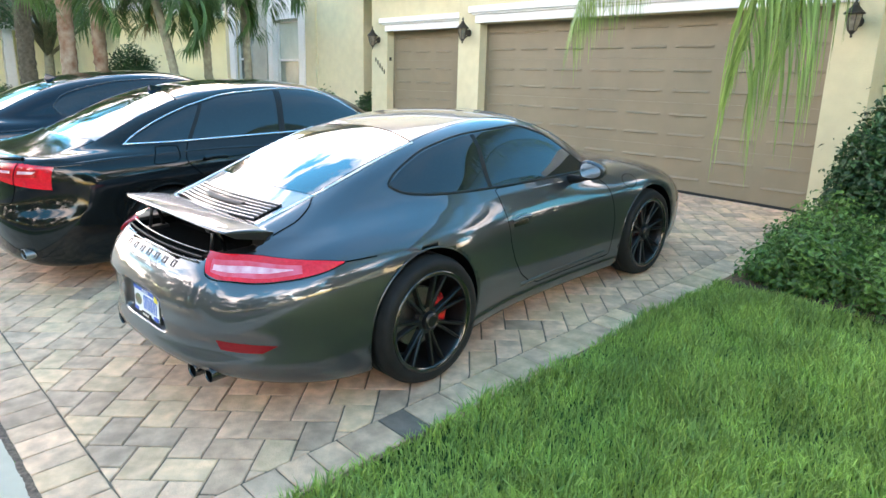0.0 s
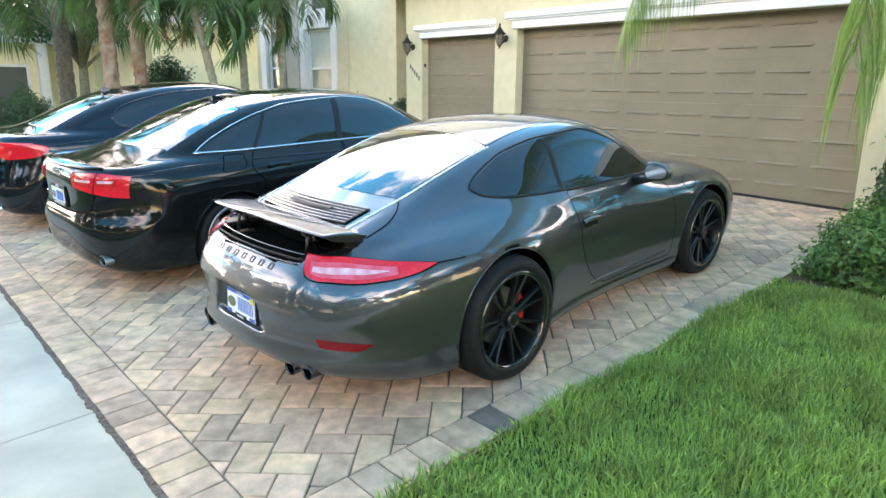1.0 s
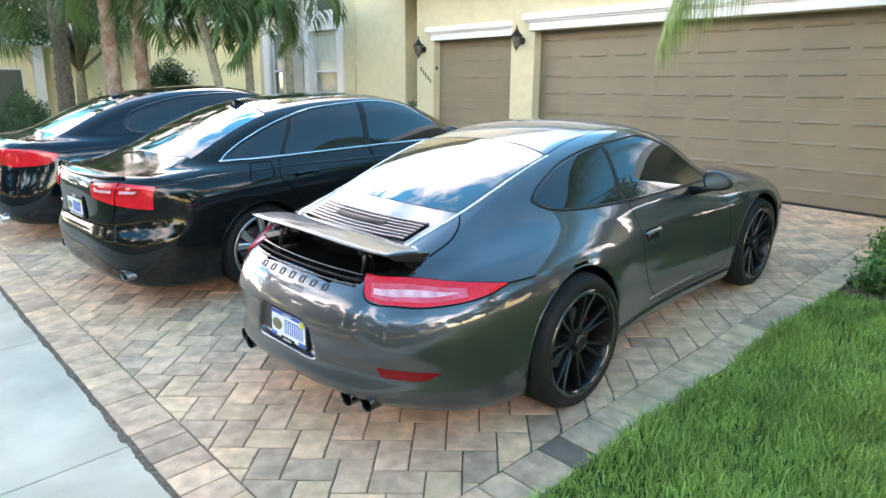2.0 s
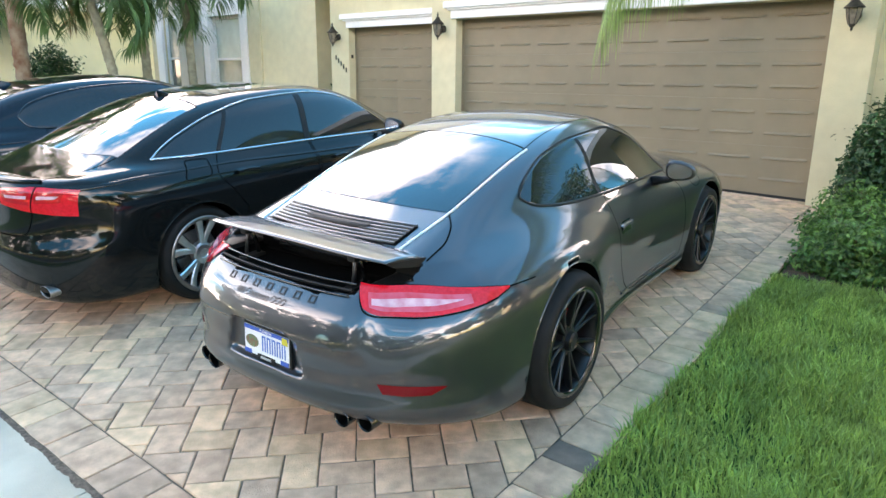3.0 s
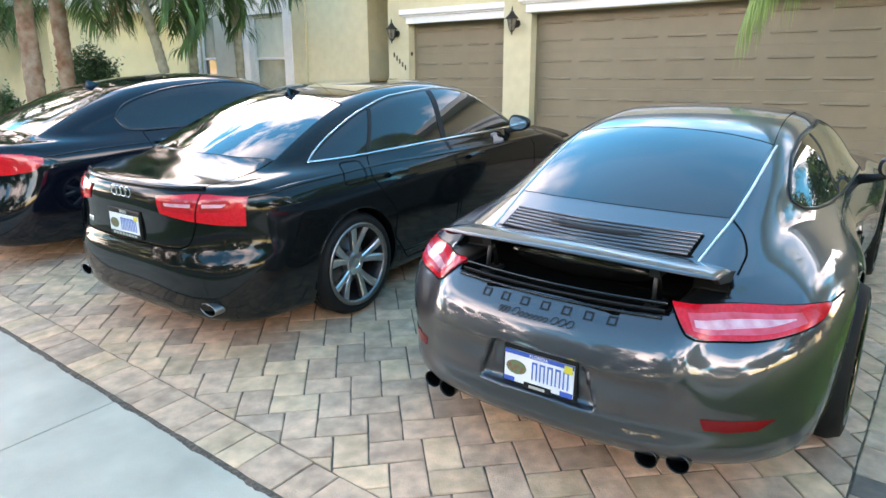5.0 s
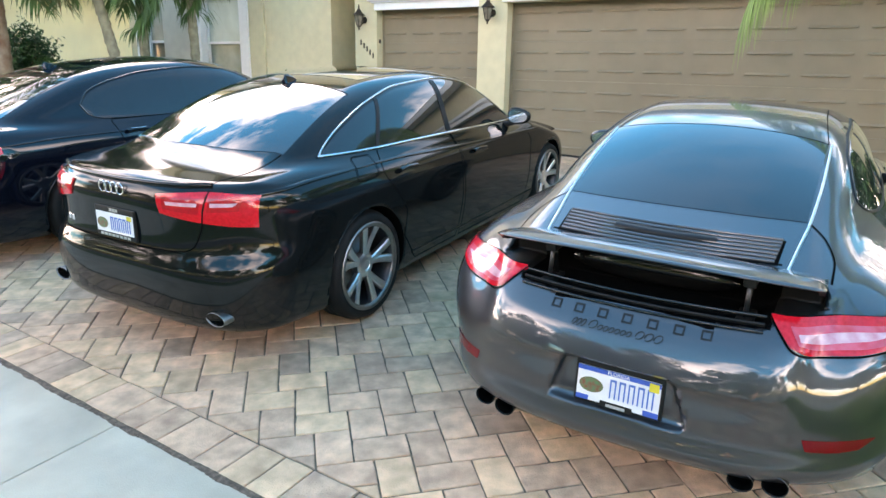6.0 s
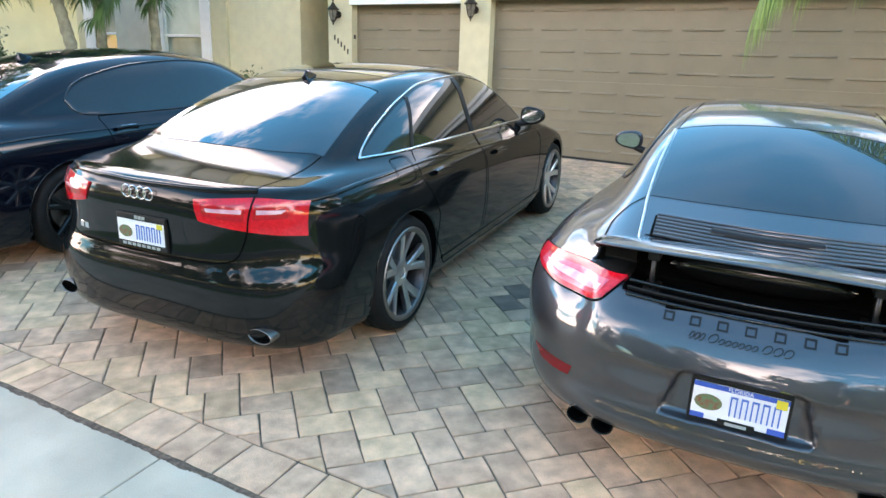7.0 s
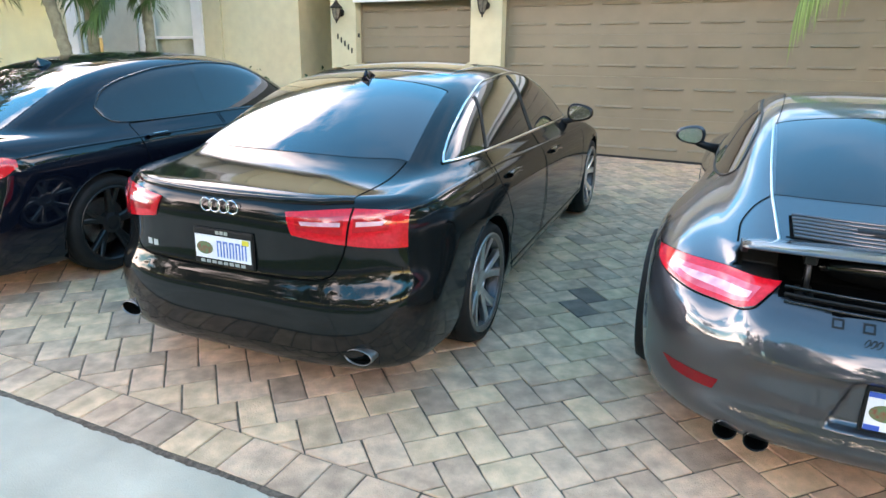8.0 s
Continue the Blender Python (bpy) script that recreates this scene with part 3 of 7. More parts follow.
boxpart("keypad_case", -7.251, -7.235, SMALL_Y + 0.05, SMALL_Y + 0.09, 1.93, 1.99, IRON, bell, bevel=0.004)

# ---- cars: each body is one smooth field, meshed and clad ----
def smax(a, b, k):
    h = np.maximum(k - np.abs(a - b), 0) / k
    return np.maximum(a, b) + h * h * k * 0.25


def smin(a, b, k):
    return -smax(-a, -b, k)


class Shell:
    """A car's body: half-widths, decks and profiles as smooth curves; y ahead from the rear axle, z from the ground."""

    def __init__(self, **c):
        self.c = c

    def solid(self, x, y, z):
        c, ax = self.c, np.abs(x)
        side = ax - (c["width"](y) - c["inset"](z))
        crease = c.get("crease")
        if crease:
            side = side - crease(y, z)
        rear = c["rear"](z) + c["rear_bow"](z) * (ax / 0.9) ** c.get("rear_pow", 2.6) - y
        front = y - (c["front"](z) - c["front_bow"] * (ax / 0.9) ** 2.6)
        deck = (z - (c["deck"](y) - c["deck_crown"] * ax * ax)) * c.get("deck_scale", 0.97)
        low = smax(smax(side, deck, c["shoulder"]), smax(rear, front, 0.01), c["corner"])
        low = smax(low, c["floor"](y) - z, 0.09)
        gside = (ax - (c["belt"](y) - c["tumble"] * np.maximum(z - c["belt_z"], -0.03))) * 0.88
        gtop = (z - (c["top"](y) - c["crown"](y) * ax * ax)) * c["top_scale"](y)
        green = smax(smax(gside, gtop, c["rail"](y)), np.maximum(rear, 0.62 - z) + 0.02, 0.06)
        return smin(low, green, c["fillet"])

    def field(self, x, y, z):
        f = self.solid(x, y, z)
        for wy, wz, r in self.c["arches"]:
            cyl = np.maximum(np.hypot(y - wy, z - wz) - r, 0.50 - np.abs(x))
            f = np.maximum(f, -cyl)
        if "bay" in self.c:   # the open recess under a raised wing
            f = smax(f, -self.c["bay"](x, y, z), 0.012)
        return f

    def meet(self, axis, u, v, start, end, sign=1.0):
        """Distances along an axis at which rays through (u, v) first meet the shell."""
        u, v = np.asarray(u, float), np.asarray(v, float)

        def at(s):
            return self.solid(s, u, v) if axis == "x" else self.solid(u, s, v) if axis == "y" else self.solid(u, v, s)
        lo = np.full(u.shape, start, float)
        hi, found = lo.copy(), np.zeros(u.shape, bool)
        for s in np.linspace(start, end, 90)[1:]:
            inside = at(np.full(u.shape, s)) < 0
            hit = inside & ~found
            hi[hit] = s
            found |= inside
            lo[~found] = s
        hi[~found] = end
        for _ in range(18):
            mid = (lo + hi) / 2
            inside = at(mid) < 0
            hi, lo = np.where(inside, mid, hi), np.where(inside, lo, mid)
        return (lo + hi) / 2

    def normal(self, p):
        e, n = 0.004, []
        for k in range(3):
            d = np.zeros(3)
            d[k] = e
            a, b = p + d, p - d
            n.append(self.solid(a[:, 0], a[:, 1], a[:, 2]) - self.solid(b[:, 0], b[:, 1], b[:, 2]))
        n = np.array(n).T
        return n / np.maximum(np.linalg.norm(n, axis=1, keepdims=True), 1e-9)

    def put(self, view, a, b, lift=0.0):
        """Places on the shell: view 'right', 'left' (a, b = y, z), 'rear' (x, z), 'front' (x, z) or 'top' (x, y)."""
        a, b = np.asarray(a, float).ravel(), np.asarray(b, float).ravel()
        if view == "right":
            p = np.c_[self.meet("x", a, b, 1.15, 0.1), a, b]
        elif view == "left":
            p = np.c_[self.meet("x", a, b, -1.15, -0.1), a, b]
        elif view == "rear":
            p = np.c_[a, self.meet("y", a, b, -1.6, 1.2), b]
        elif view == "front":
            p = np.c_[a, self.meet("y", a, b, 4.6, 2.0), b]
        elif view in ("corner", "corner_left"):   # a: degrees round the rear corner from straight behind, b: z
            sgn = 1.0 if view == "corner" else -1.0
            sa, ca = np.sin(np.radians(a)), np.cos(np.radians(a))
            lo, hi = np.full(a.shape, 1.4), np.full(a.shape, 0.05)
            for _ in range(24):
                mid = (lo + hi) / 2
                inner = self.solid(sgn * (0.35 + mid * sa), -0.35 - mid * ca, b) < 0
                hi, lo = np.where(inner, mid, hi), np.where(inner, lo, mid)
            p = np.c_[sgn * (0.35 + lo * sa), -0.35 - lo * ca, b]
        else:
            p = np.c_[a, b, self.meet("z", a, b, 1.75, 0.3)]
        return p + self.normal(p) * lift if lift else p

    def mesh(self, step, y0, y1, z1):
        xs = np.arange(-1.02, 1.0201, step)
        ys = np.arange(y0, y1, step)
        zs = np.arange(0.06, z1, step)
        X, Y, Z = np.meshgrid(xs, ys, zs, indexing="ij")
        f = self.field(X, Y, Z)
        s = f < 0
        nx, ny, nz = s.shape
        cnt, acc = np.zeros((nx - 1, ny - 1, nz - 1)), np.zeros((nx - 1, ny - 1, nz - 1, 3))
        for axis in range(3):
            d = [0, 0, 0]
            d[axis] = 1
            lo = [slice(0, n - d[i]) for i, n in enumerate(s.shape)]
            hi = [slice(d[i], n) for i, n in enumerate(s.shape)]
            fa, fb = f[tuple(lo)], f[tuple(hi)]
            cross = (fa < 0) != (fb < 0)
            t = np.where(cross, fa / np.where(fa == fb, 1, fa - fb), 0)
            P = np.stack([X[tuple(lo)], Y[tuple(lo)], Z[tuple(lo)]], -1)
            P[..., axis] += t * step
            others = [i for i in range(3) if i != axis]
            for a in (0, 1):
                for b in (0, 1):
                    src = [slice(None)] * 3
                    for o, q in zip(others, (a, b)):
                        n = cross.shape[o]
                        src[o] = slice(q, n - 1 + q)
                    cc = cross[tuple(src)]
                    cnt += cc
                    acc += P[tuple(src)] * cc[..., None]
        live = cnt > 0
        index = -np.ones(live.shape, int)
        index[live] = np.arange(live.sum())
        v = acc[live] / cnt[live][:, None]
        faces = []
        for axis in range(3):
            o1, o2 = [i for i in range(3) if i != axis]
            lo = [slice(1, n - 1) for n in s.shape]
            hi = list(lo)
            lo[axis], hi[axis] = slice(0, s.shape[axis] - 1), slice(1, s.shape[axis])
            a, b = s[tuple(lo)], s[tuple(hi)]
            at = np.argwhere(a != b)
            flip = a[a != b]
            base = at.copy()
            base[:, o1] += 1
            base[:, o2] += 1
            quad = []
            for da, db in ((0, 0), (1, 0), (1, 1), (0, 1)):
                q = base.copy()
                q[:, o1] -= da
                q[:, o2] -= db
                quad.append(index[q[:, 0], q[:, 1], q[:, 2]])
            quad = np.array(quad).T
            if axis == 1:
                flip = ~flip
            quad[~flip] = quad[~flip][:, ::-1]
            faces.append(quad)
        faces = np.concatenate(faces)
        faces = faces[(faces >= 0).all(1)]
        for _ in range(3):
            n, e = [], 0.003
            val = self.field(v[:, 0], v[:, 1], v[:, 2])
            for k in range(3):
                d = np.zeros(3)
                d[k] = e
                a, b = v + d, v - d
                n.append((self.field(a[:, 0], a[:, 1], a[:, 2]) - self.field(b[:, 0], b[:, 1], b[:, 2])) / (2 * e))
            n = np.array(n).T
            g = np.maximum((n * n).sum(1), 0.15)
            v = v - np.clip(val / g, -step / 2, step / 2)[:, None] * n
        n = n / np.maximum(np.linalg.norm(n, axis=1, keepdims=True), 1e-6)
        return v, faces, n


def piece_of(name, v, f, n, mat, parent, label=""):
    """A part made of some faces of a meshed shell, with the shell's own normals."""
    used = np.unique(f)
    back = np.zeros(len(v), int)
    back[used] = np.arange(len(used))
    me = mesh_of(name, v[used], back[f], mat, True)
    me.normals_split_custom_set_from_vertices([tuple(map(float, q)) for q in n[used]])
    return ob_of(name, me, parent, label)


def patch(shell, name, view, lower, upper, mat, parent, lift=0.004, nu=24, nv=8, label="", skirt=0.012, flat=0.0, lean=(0.0, 0.0)):
    """A skin on the shell between a lower and an upper line of 2D knots, run through smoothly."""
    def line(k):
        k = np.array(k, float)
        t = np.r_[0, np.cumsum(np.hypot(*np.diff(k, axis=0).T))]
        t /= t[-1]
        u = np.linspace(0, 1, nu + 1)
        if len(k) == 2:
            return np.c_[np.interp(u, t, k[:, 0]), np.interp(u, t, k[:, 1])]
        return np.c_[curve1(t, k[:, 0])(u), curve1(t, k[:, 1])(u)]
    lo, hi = line(lower), line(upper)
    w = np.linspace(0, 1, nv + 1)[:, None, None]
    g = lo[None] * (1 - w) + hi[None] * w
    p = shell.put(view, g[..., 0], g[..., 1])
    nrm = shell.normal(p)
    v = p + nrm * lift
    n = nu + 1
    faces = [(j * n + i, j * n + i + 1, (j + 1) * n + i + 1, (j + 1) * n + i) for j in range(nv) for i in range(nu)]
    rim = list(range(n)) + [j * n + nu for j in range(1, nv + 1)] + [nv * n + i for i in range(nu - 1, -1, -1)] + [j * n for j in range(nv - 1, 0, -1)]
    base = len(v)
    verts = np.r_[v, p[rim] - nrm[rim] * skirt]
    if flat:   # a pane bends less than the body round it
        w = np.c_[np.ones(len(p)), p]
        bent = w @ np.linalg.lstsq(w, nrm, rcond=None)[0]
        nrm = nrm * (1 - flat) + bent * flat + np.array([0.0, *lean])
        nrm /= np.linalg.norm(nrm, axis=-1, keepdims=True)
        nrm /= np.linalg.norm(nrm, axis=1, keepdims=True)
    norms = np.r_[nrm, nrm[rim]]
    m = len(rim)
    faces += [(rim[i], base + i, base + (i + 1) % m, rim[(i + 1) % m]) for i in range(m)]
    a, b, c = verts[faces[0][0]], verts[faces[0][1]], verts[faces[0][2]]
    if np.dot(np.cross(b - a, c - a), nrm[0]) < 0:
        faces = [f[::-1] for f in faces]
    me = mesh_of(name, verts, faces, mat, True)
    me.normals_split_custom_set_from_vertices([tuple(map(float, q)) for q in norms])
    return ob_of(name, me, parent, label)


def strip(shell, name, view, pts, width, mat, parent, lift=0.0015, crown=0.0, n=None, label="", smooth=True):
    """A band along a line of 2D knots on the shell; crown raises its middle."""
    k = np.array(pts, float)
    t = np.r_[0, np.cumsum(np.hypot(*np.diff(k, axis=0).T))]
    n = n or max(2, int(t[-1] / 0.03))
    t /= t[-1]
    u = np.linspace(0, 1, n + 1)
    if smooth and len(k) > 2:
        g = np.c_[curve1(t, k[:, 0])(u), curve1(t, k[:, 1])(u)]
    else:
        g = np.c_[np.interp(u, t, k[:, 0]), np.interp(u, t, k[:, 1])]
    d = np.gradient(g, axis=0)
    d /= np.maximum(np.linalg.norm(d, axis=1, keepdims=True), 1e-9)
    q = np.c_[-d[:, 1], d[:, 0]]
    p = shell.put(view, g[:, 0], g[:, 1])
    nr = shell.normal(p)
    tan = np.gradient(p, axis=0)
    tan /= np.maximum(np.linalg.norm(tan, axis=1, keepdims=True), 1e-9)
    sid = np.cross(nr, tan)
    rows = []
    cols = [(-0.5, lift), (0.0, lift + crown), (0.5, lift)] if not crown else [(-0.5, -0.004), (-0.42, lift + crown * 0.6), (0.0, lift + crown), (0.42, lift + crown * 0.6), (0.5, -0.004)]
    for s, hgt in cols:
        rows.append(p + sid * (s * width) + nr * hgt)
    v = np.concatenate(rows)
    m = n + 1
    f = [(r * m + i, r * m + i + 1, (r + 1) * m + i + 1, (r + 1) * m + i) for r in range(len(cols) - 1) for i in range(n)]
    me = mesh_of(name, v, f, mat, True)
    return ob_of(name, me, parent, label)


def tag_bars(parent, shell, name, view, x0, x1, z, h, count, mat, width=0.6, lift=0.003):
    """Plain raised bars in place of lettering."""
    pitch = (x1 - x0) / count
    for i in range(count):
        a = x0 + pitch * (i + 0.5)
        patch(shell, name, view, [(a - pitch * width / 2, z - h / 2), (a + pitch * width / 2, z - h / 2)], [(a - pitch * width / 2, z + h / 2), (a + pitch * width / 2, z + h / 2)],
              mat, parent, lift, 2, 1, skirt=0.002)


# ---- wheels (axis along x, outer face towards +x) ----
def wheel(parent, x, y, z, r, rim_r, width, side, style, calliper=None, turn=0.0):
    w = ob_of("wheel", None, parent, m=Matrix.Translation((x, y, z)) @ (Matrix.Rotation(math.pi, 4, "Z") if side < 0 else Matrix.Identity(4)) @ Matrix.Rotation(turn, 4, "X"))
    h = width / 2
    s = r - rim_r
    prof = [(rim_r - 0.012, h - 0.025), (rim_r + 0.004, h - 0.006), (rim_r + s * 0.35, h + 0.002), (rim_r + s * 0.70, h - 0.006), (r - 0.016, h - 0.024), (r - 0.003, h - 0.05)]
    for k in range(3):
        g = h - 0.06 - k * (2 * h - 0.12) / 3
        prof += [(r, g), (r, g - (2 * h - 0.12) / 3 + 0.012), (r - 0.007, g - (2 * h - 0.12) / 3 + 0.010), (r - 0.007, g - (2 * h - 0.12) / 3 + 0.002)]
    prof += [(r - 0.016, -h + 0.024), (rim_r + s * 0.6, -h), (rim_r, -h + 0.012)]
    v, f = lathe(prof, 64, "x", False)
    ob_of("tyre", mesh_of("tyre", v, f, RUBBER, True), w)
    dark = DARK_ALLOY if style == "split_spoke" else BLACK_ALLOY
    barrel = [(rim_r + 0.006, h - 0.010), (rim_r + 0.002, h - 0.002), (rim_r - 0.010, h - 0.004), (rim_r - 0.018, h - 0.03), (rim_r - 0.03, h - 0.07), (rim_r - 0.04, -h + 0.05), (rim_r, -h + 0.01)]
    v, f = lathe(barrel, 64, "x", False)
    ob_of("rim", mesh_of("rim", v, f, dark, True), w, "black alloy rim" if style != "split_spoke" else "dark alloy rim with polished spokes")
    v, f = lathe([(0.02, h - 0.125), (0.165, h - 0.125), (0.168, h - 0.13), (0.168, h - 0.155), (0.02, h - 0.155)], 48, "x", True)
    ob_of("brake_disc", mesh_of("brake_disc", v, f, DISC, False), w)
    v, f = lathe([(rim_r - 0.05, h - 0.19), (0.02, h - 0.20)], 32, "x", False)
    ob_of("wheel_well_back", mesh_of("wheel_well_back", v, f, GAP, False), w)
    # spokes: swept bars from hub to rim
    face = h - (0.012 if style == "twin_spoke" else 0.010)

    def spoke(a0, a1, w0, w1, d0, d1, mat, name="spoke", r0=0.055, thick=0.035):
        vv, ff, n = [], [], 8
        for i in range(n + 1):
            t = i / n
            rr = r0 + (rim_r - 0.012 - r0) * t
            a = a0 + (a1 - a0) * t
            wd = w0 + (w1 - w0) * t
            xx = d0 + (d1 - d0) * t ** 1.4
            c, sn = math.cos(a), math.sin(a)
            for dw, dx in ((-1, -thick), (-1, -0.006), (-0.6, 0.0), (0.6, 0.0), (1, -0.006), (1, -thick)):
                yy, zz = rr, dw * wd / 2
                vv.append((xx + dx, yy * c - zz * sn, yy * sn + zz * c))
        for i in range(n):
            for j in range(6):
                k = (j + 1) % 6
                ff.append((i * 6 + j, i * 6 + k, i * 6 + 6 + k, i * 6 + 6 + j))
        ff += [tuple(range(6)), tuple(n * 6 + j for j in range(6))[::-1]]
        ob_of(name, mesh_of(name, vv, ff, mat, False), w)
    if style == "twin_spoke":
        for i in range(7):
            a = 2 * math.pi * i / 7
            spoke(a - 0.10, a - 0.16, 0.022, 0.014, face - 0.030, face, BLACK_ALLOY)
            spoke(a + 0.10, a + 0.16, 0.022, 0.014, face - 0.030, face, BLACK_ALLOY)
        v, f = lathe([(rim_r - 0.022, h - 0.010), (rim_r - 0.014, h - 0.001), (rim_r + 0.002, h + 0.002), (rim_r + 0.006, h - 0.006)], 64, "x", False)
        ob_of("rim_lip", mesh_of("rim_lip", v, f, GLOSS_BLACK, True), w)
        v, f = lathe([(0.075, face - 0.07), (0.075, face - 0.035), (0.055, face - 0.03), (0.05, face - 0.008), (0.038, face), (0.03, face - 0.004)], 24, "x", True)
        ob_of("centre_lock", mesh_of("centre_lock", v, f, BLACK_ALLOY, False), w)
    elif style == "split_spoke":
        for i in range(5):
            a = 2 * math.pi * i / 5
            spoke(a - 0.10, a - 0.26, 0.034, 0.056, face - 0.03, face, SILVER)
            spoke(a + 0.10, a + 0.26, 0.034, 0.056, face - 0.03, face, SILVER)
        v, f = lathe([(rim_r - 0.026, h - 0.012), (rim_r - 0.016, h + 0.001), (rim_r + 0.004, h + 0.003), (rim_r + 0.007, h - 0.008)], 64, "x", False)
        ob_of("rim_lip", mesh_of("rim_lip", v, f, DISC, True), w)
        v, f = lathe([(0.085, face - 0.07), (0.08, face - 0.034), (0.062, face - 0.026), (0.034, face - 0.022), (0.03, face - 0.026)], 24, "x", True)
        ob_of("hub_cap", mesh_of("hub_cap", v, f, SILVER, False), w)
    else:
        for i in range(5):
            a = 2 * math.pi * i / 5
            spoke(a - 0.06, a - 0.16, 0.045, 0.035, face - 0.03, face, BLACK_ALLOY)
            spoke(a + 0.06, a + 0.16, 0.045, 0.035, face - 0.03, face, BLACK_ALLOY)
        v, f = lathe([(0.08, face - 0.07), (0.075, face - 0.03), (0.05, face - 0.02), (0.03, face - 0.024)], 24, "x", True)
        ob_of("hub_cap", mesh_of("hub_cap", v, f, BLACK_ALLOY, False), w)
    if calliper:
        bm = bmesh.new()
        a0 = calliper[0] - turn * side
        n = 10
        vv, ff = [], []
        for i in range(n + 1):
            a = a0 + (i / n - 0.5) * 1.05
            for rr, xx in ((0.10, h - 0.175), (0.182, h - 0.175), (0.182, h - 0.098), (0.165, h - 0.09), (0.115, h - 0.09), (0.10, h - 0.10)):
                vv.append((xx, rr * math.cos(a), rr * math.sin(a)))
        for i in range(n):
            for j in range(6):
                k = (j + 1) % 6
                ff.append((i * 6 + j, i * 6 + k, i * 6 + 6 + k, i * 6 + 6 + j))
        ff += [tuple(range(6)), tuple(n * 6 + j for j in range(6))[::-1]]
        bm.free()
        ob_of("brake_calliper", mesh_of("brake_calliper", vv, ff, calliper[1], False), w, "red brake calliper" if calliper[1] is RED_CALIPER else "")
    return w


def arch_lip(shell, parent, wy, wz, r, mat, low=0.20):
    """A rolled lip round each wheel opening and a black liner behind it."""
    for view, sgn in (("right", 1), ("left", -1)):
        a = np.linspace(math.asin(max(-0.99, (low - wz) / r)), math.pi - math.asin(max(-0.99, (low - wz) / r)), 40)
        p = shell.put(view, wy + (r + 0.004) * np.cos(a), wz + (r + 0.004) * np.sin(a))
        p[:, 0] -= sgn * 0.006
        v, f = tube(p, 0.005, 8)
        ob_of("arch_lip", mesh_of("arch_lip", v, f, mat, True), parent)
        vv = []
        for q in p:
            c = np.array([q[0], wy + (q[1] - wy) * 0.985, wz + (q[2] - wz) * 0.985])
            vv += [tuple(c), (sgn * 0.48, c[1], c[2])]
        ff = [(2 * i, 2 * i + 1, 2 * i + 3, 2 * i + 2) for i in range(len(p) - 1)]
        ob_of("arch_liner", mesh_of("arch_liner", vv, ff, GAP, True), parent)


def inside(poly, y, z):
    """Which points lie within a polygon."""
    r = np.zeros(y.shape, bool)
    n = len(poly)
    for i in range(n):
        (y0, z0), (y1, z1) = poly[i], poly[(i + 1) % n]
        hit = (z0 > z) != (z1 > z)
        r ^= hit & (y < (y1 - y0) * (z - z0) / (z1 - z0 + 1e-12) + y0)
    return r


def clad(shell, car, mat, step, y0, y1, z1, doors, extra=()):
    """Mesh the shell; the doors and other panels become parts of their own."""
    v, f, n = shell.mesh(step, y0, y1, z1)
    mid = v[f].mean(1)
    left_over = np.ones(len(f), bool)
    for name, poly in doors:
        for sgn in (1, -1):
            sel = left_over & (mid[:, 0] * sgn > 0.45) & inside(poly, mid[:, 1], mid[:, 2])
            piece_of(name, v, f[sel], n, mat, car)
            left_over &= ~sel
    for name, test, *own in extra:
        sel = left_over & test(mid)
        if sel.any():
            piece_of(name, v, f[sel], n, own[0] if own else mat, car)
            left_over &= ~sel
    piece_of("body", v, f[left_over], n, mat, car)
    for name, poly in doors:
        loop = list(poly) + [poly[0]]
        for view in ("right", "left"):
            strip(shell, "panel_gap", view, loop, 0.007, GAP, car, 0.0012, smooth=False, n=90)


def mirror_ob(shell, car, mat, x, y, z, sgn, size=(0.20, 0.10, 0.13)):
    """A door mirror: shell, glass, foot."""
    def squarish(q, e):
        return math.copysign(abs(q) ** e, q)
    bm = bmesh.new()
    bmesh.ops.create_uvsphere(bm, u_segments=32, v_segments=20, radius=1.0)
    for q in bm.verts:
        a, b, c = squarish(q.co.x, 0.78), q.co.y, squarish(q.co.z, 0.78)
        c *= 1 - 0.22 * sgn * a
        q.co = (a * size[0] / 2, b * size[1] / 2 * (1.2 if b > 0 else 0.25), c * size[2] / 2)
    bm.transform(Matrix.Translation((x, y, z)))
    m = part("mirror", bm, mat, car, smooth=True)
    rim, pane = [], []
    for k in range(32):
        t = 2 * math.pi * k / 32
        a, c = squarish(math.cos(t), 0.8), squarish(math.sin(t), 0.8)
        c *= 1 - 0.22 * sgn * a
        rim.append((x + a * size[0] * 0.44, y - size[1] * 0.10, z + c * size[2] * 0.43))
        pane.append((x + a * size[0] * 0.40, y - size[1] * 0.148, z + c * size[2] * 0.38))
    n = 32
    ob_of("mirror_bezel", mesh_of("mirror_bezel", rim + pane, [(k, (k + 1) % n, n + (k + 1) % n, n + k) for k in range(n)], BLACK_TRIM, True), m)
    ob_of("mirror_glass", mesh_of("mirror_glass", [(p[0], p[1] + 0.001, p[2]) for p in pane], [tuple(range(n))], CHROME), m)
    v, f = tube([(x - sgn * size[0] * 0.25, y + 0.01, z - size[2] * 0.38), (x - sgn * size[0] * 0.50, y + 0.015, z - size[2] * 0.55), (x - sgn * size[0] * 0.95, y + 0.02, z - size[2] * 0.70)], [0.026, 0.024, 0.034], 10)
    ob_of("mirror_foot", mesh_of("mirror_foot", v, f, BLACK_TRIM, True), m)


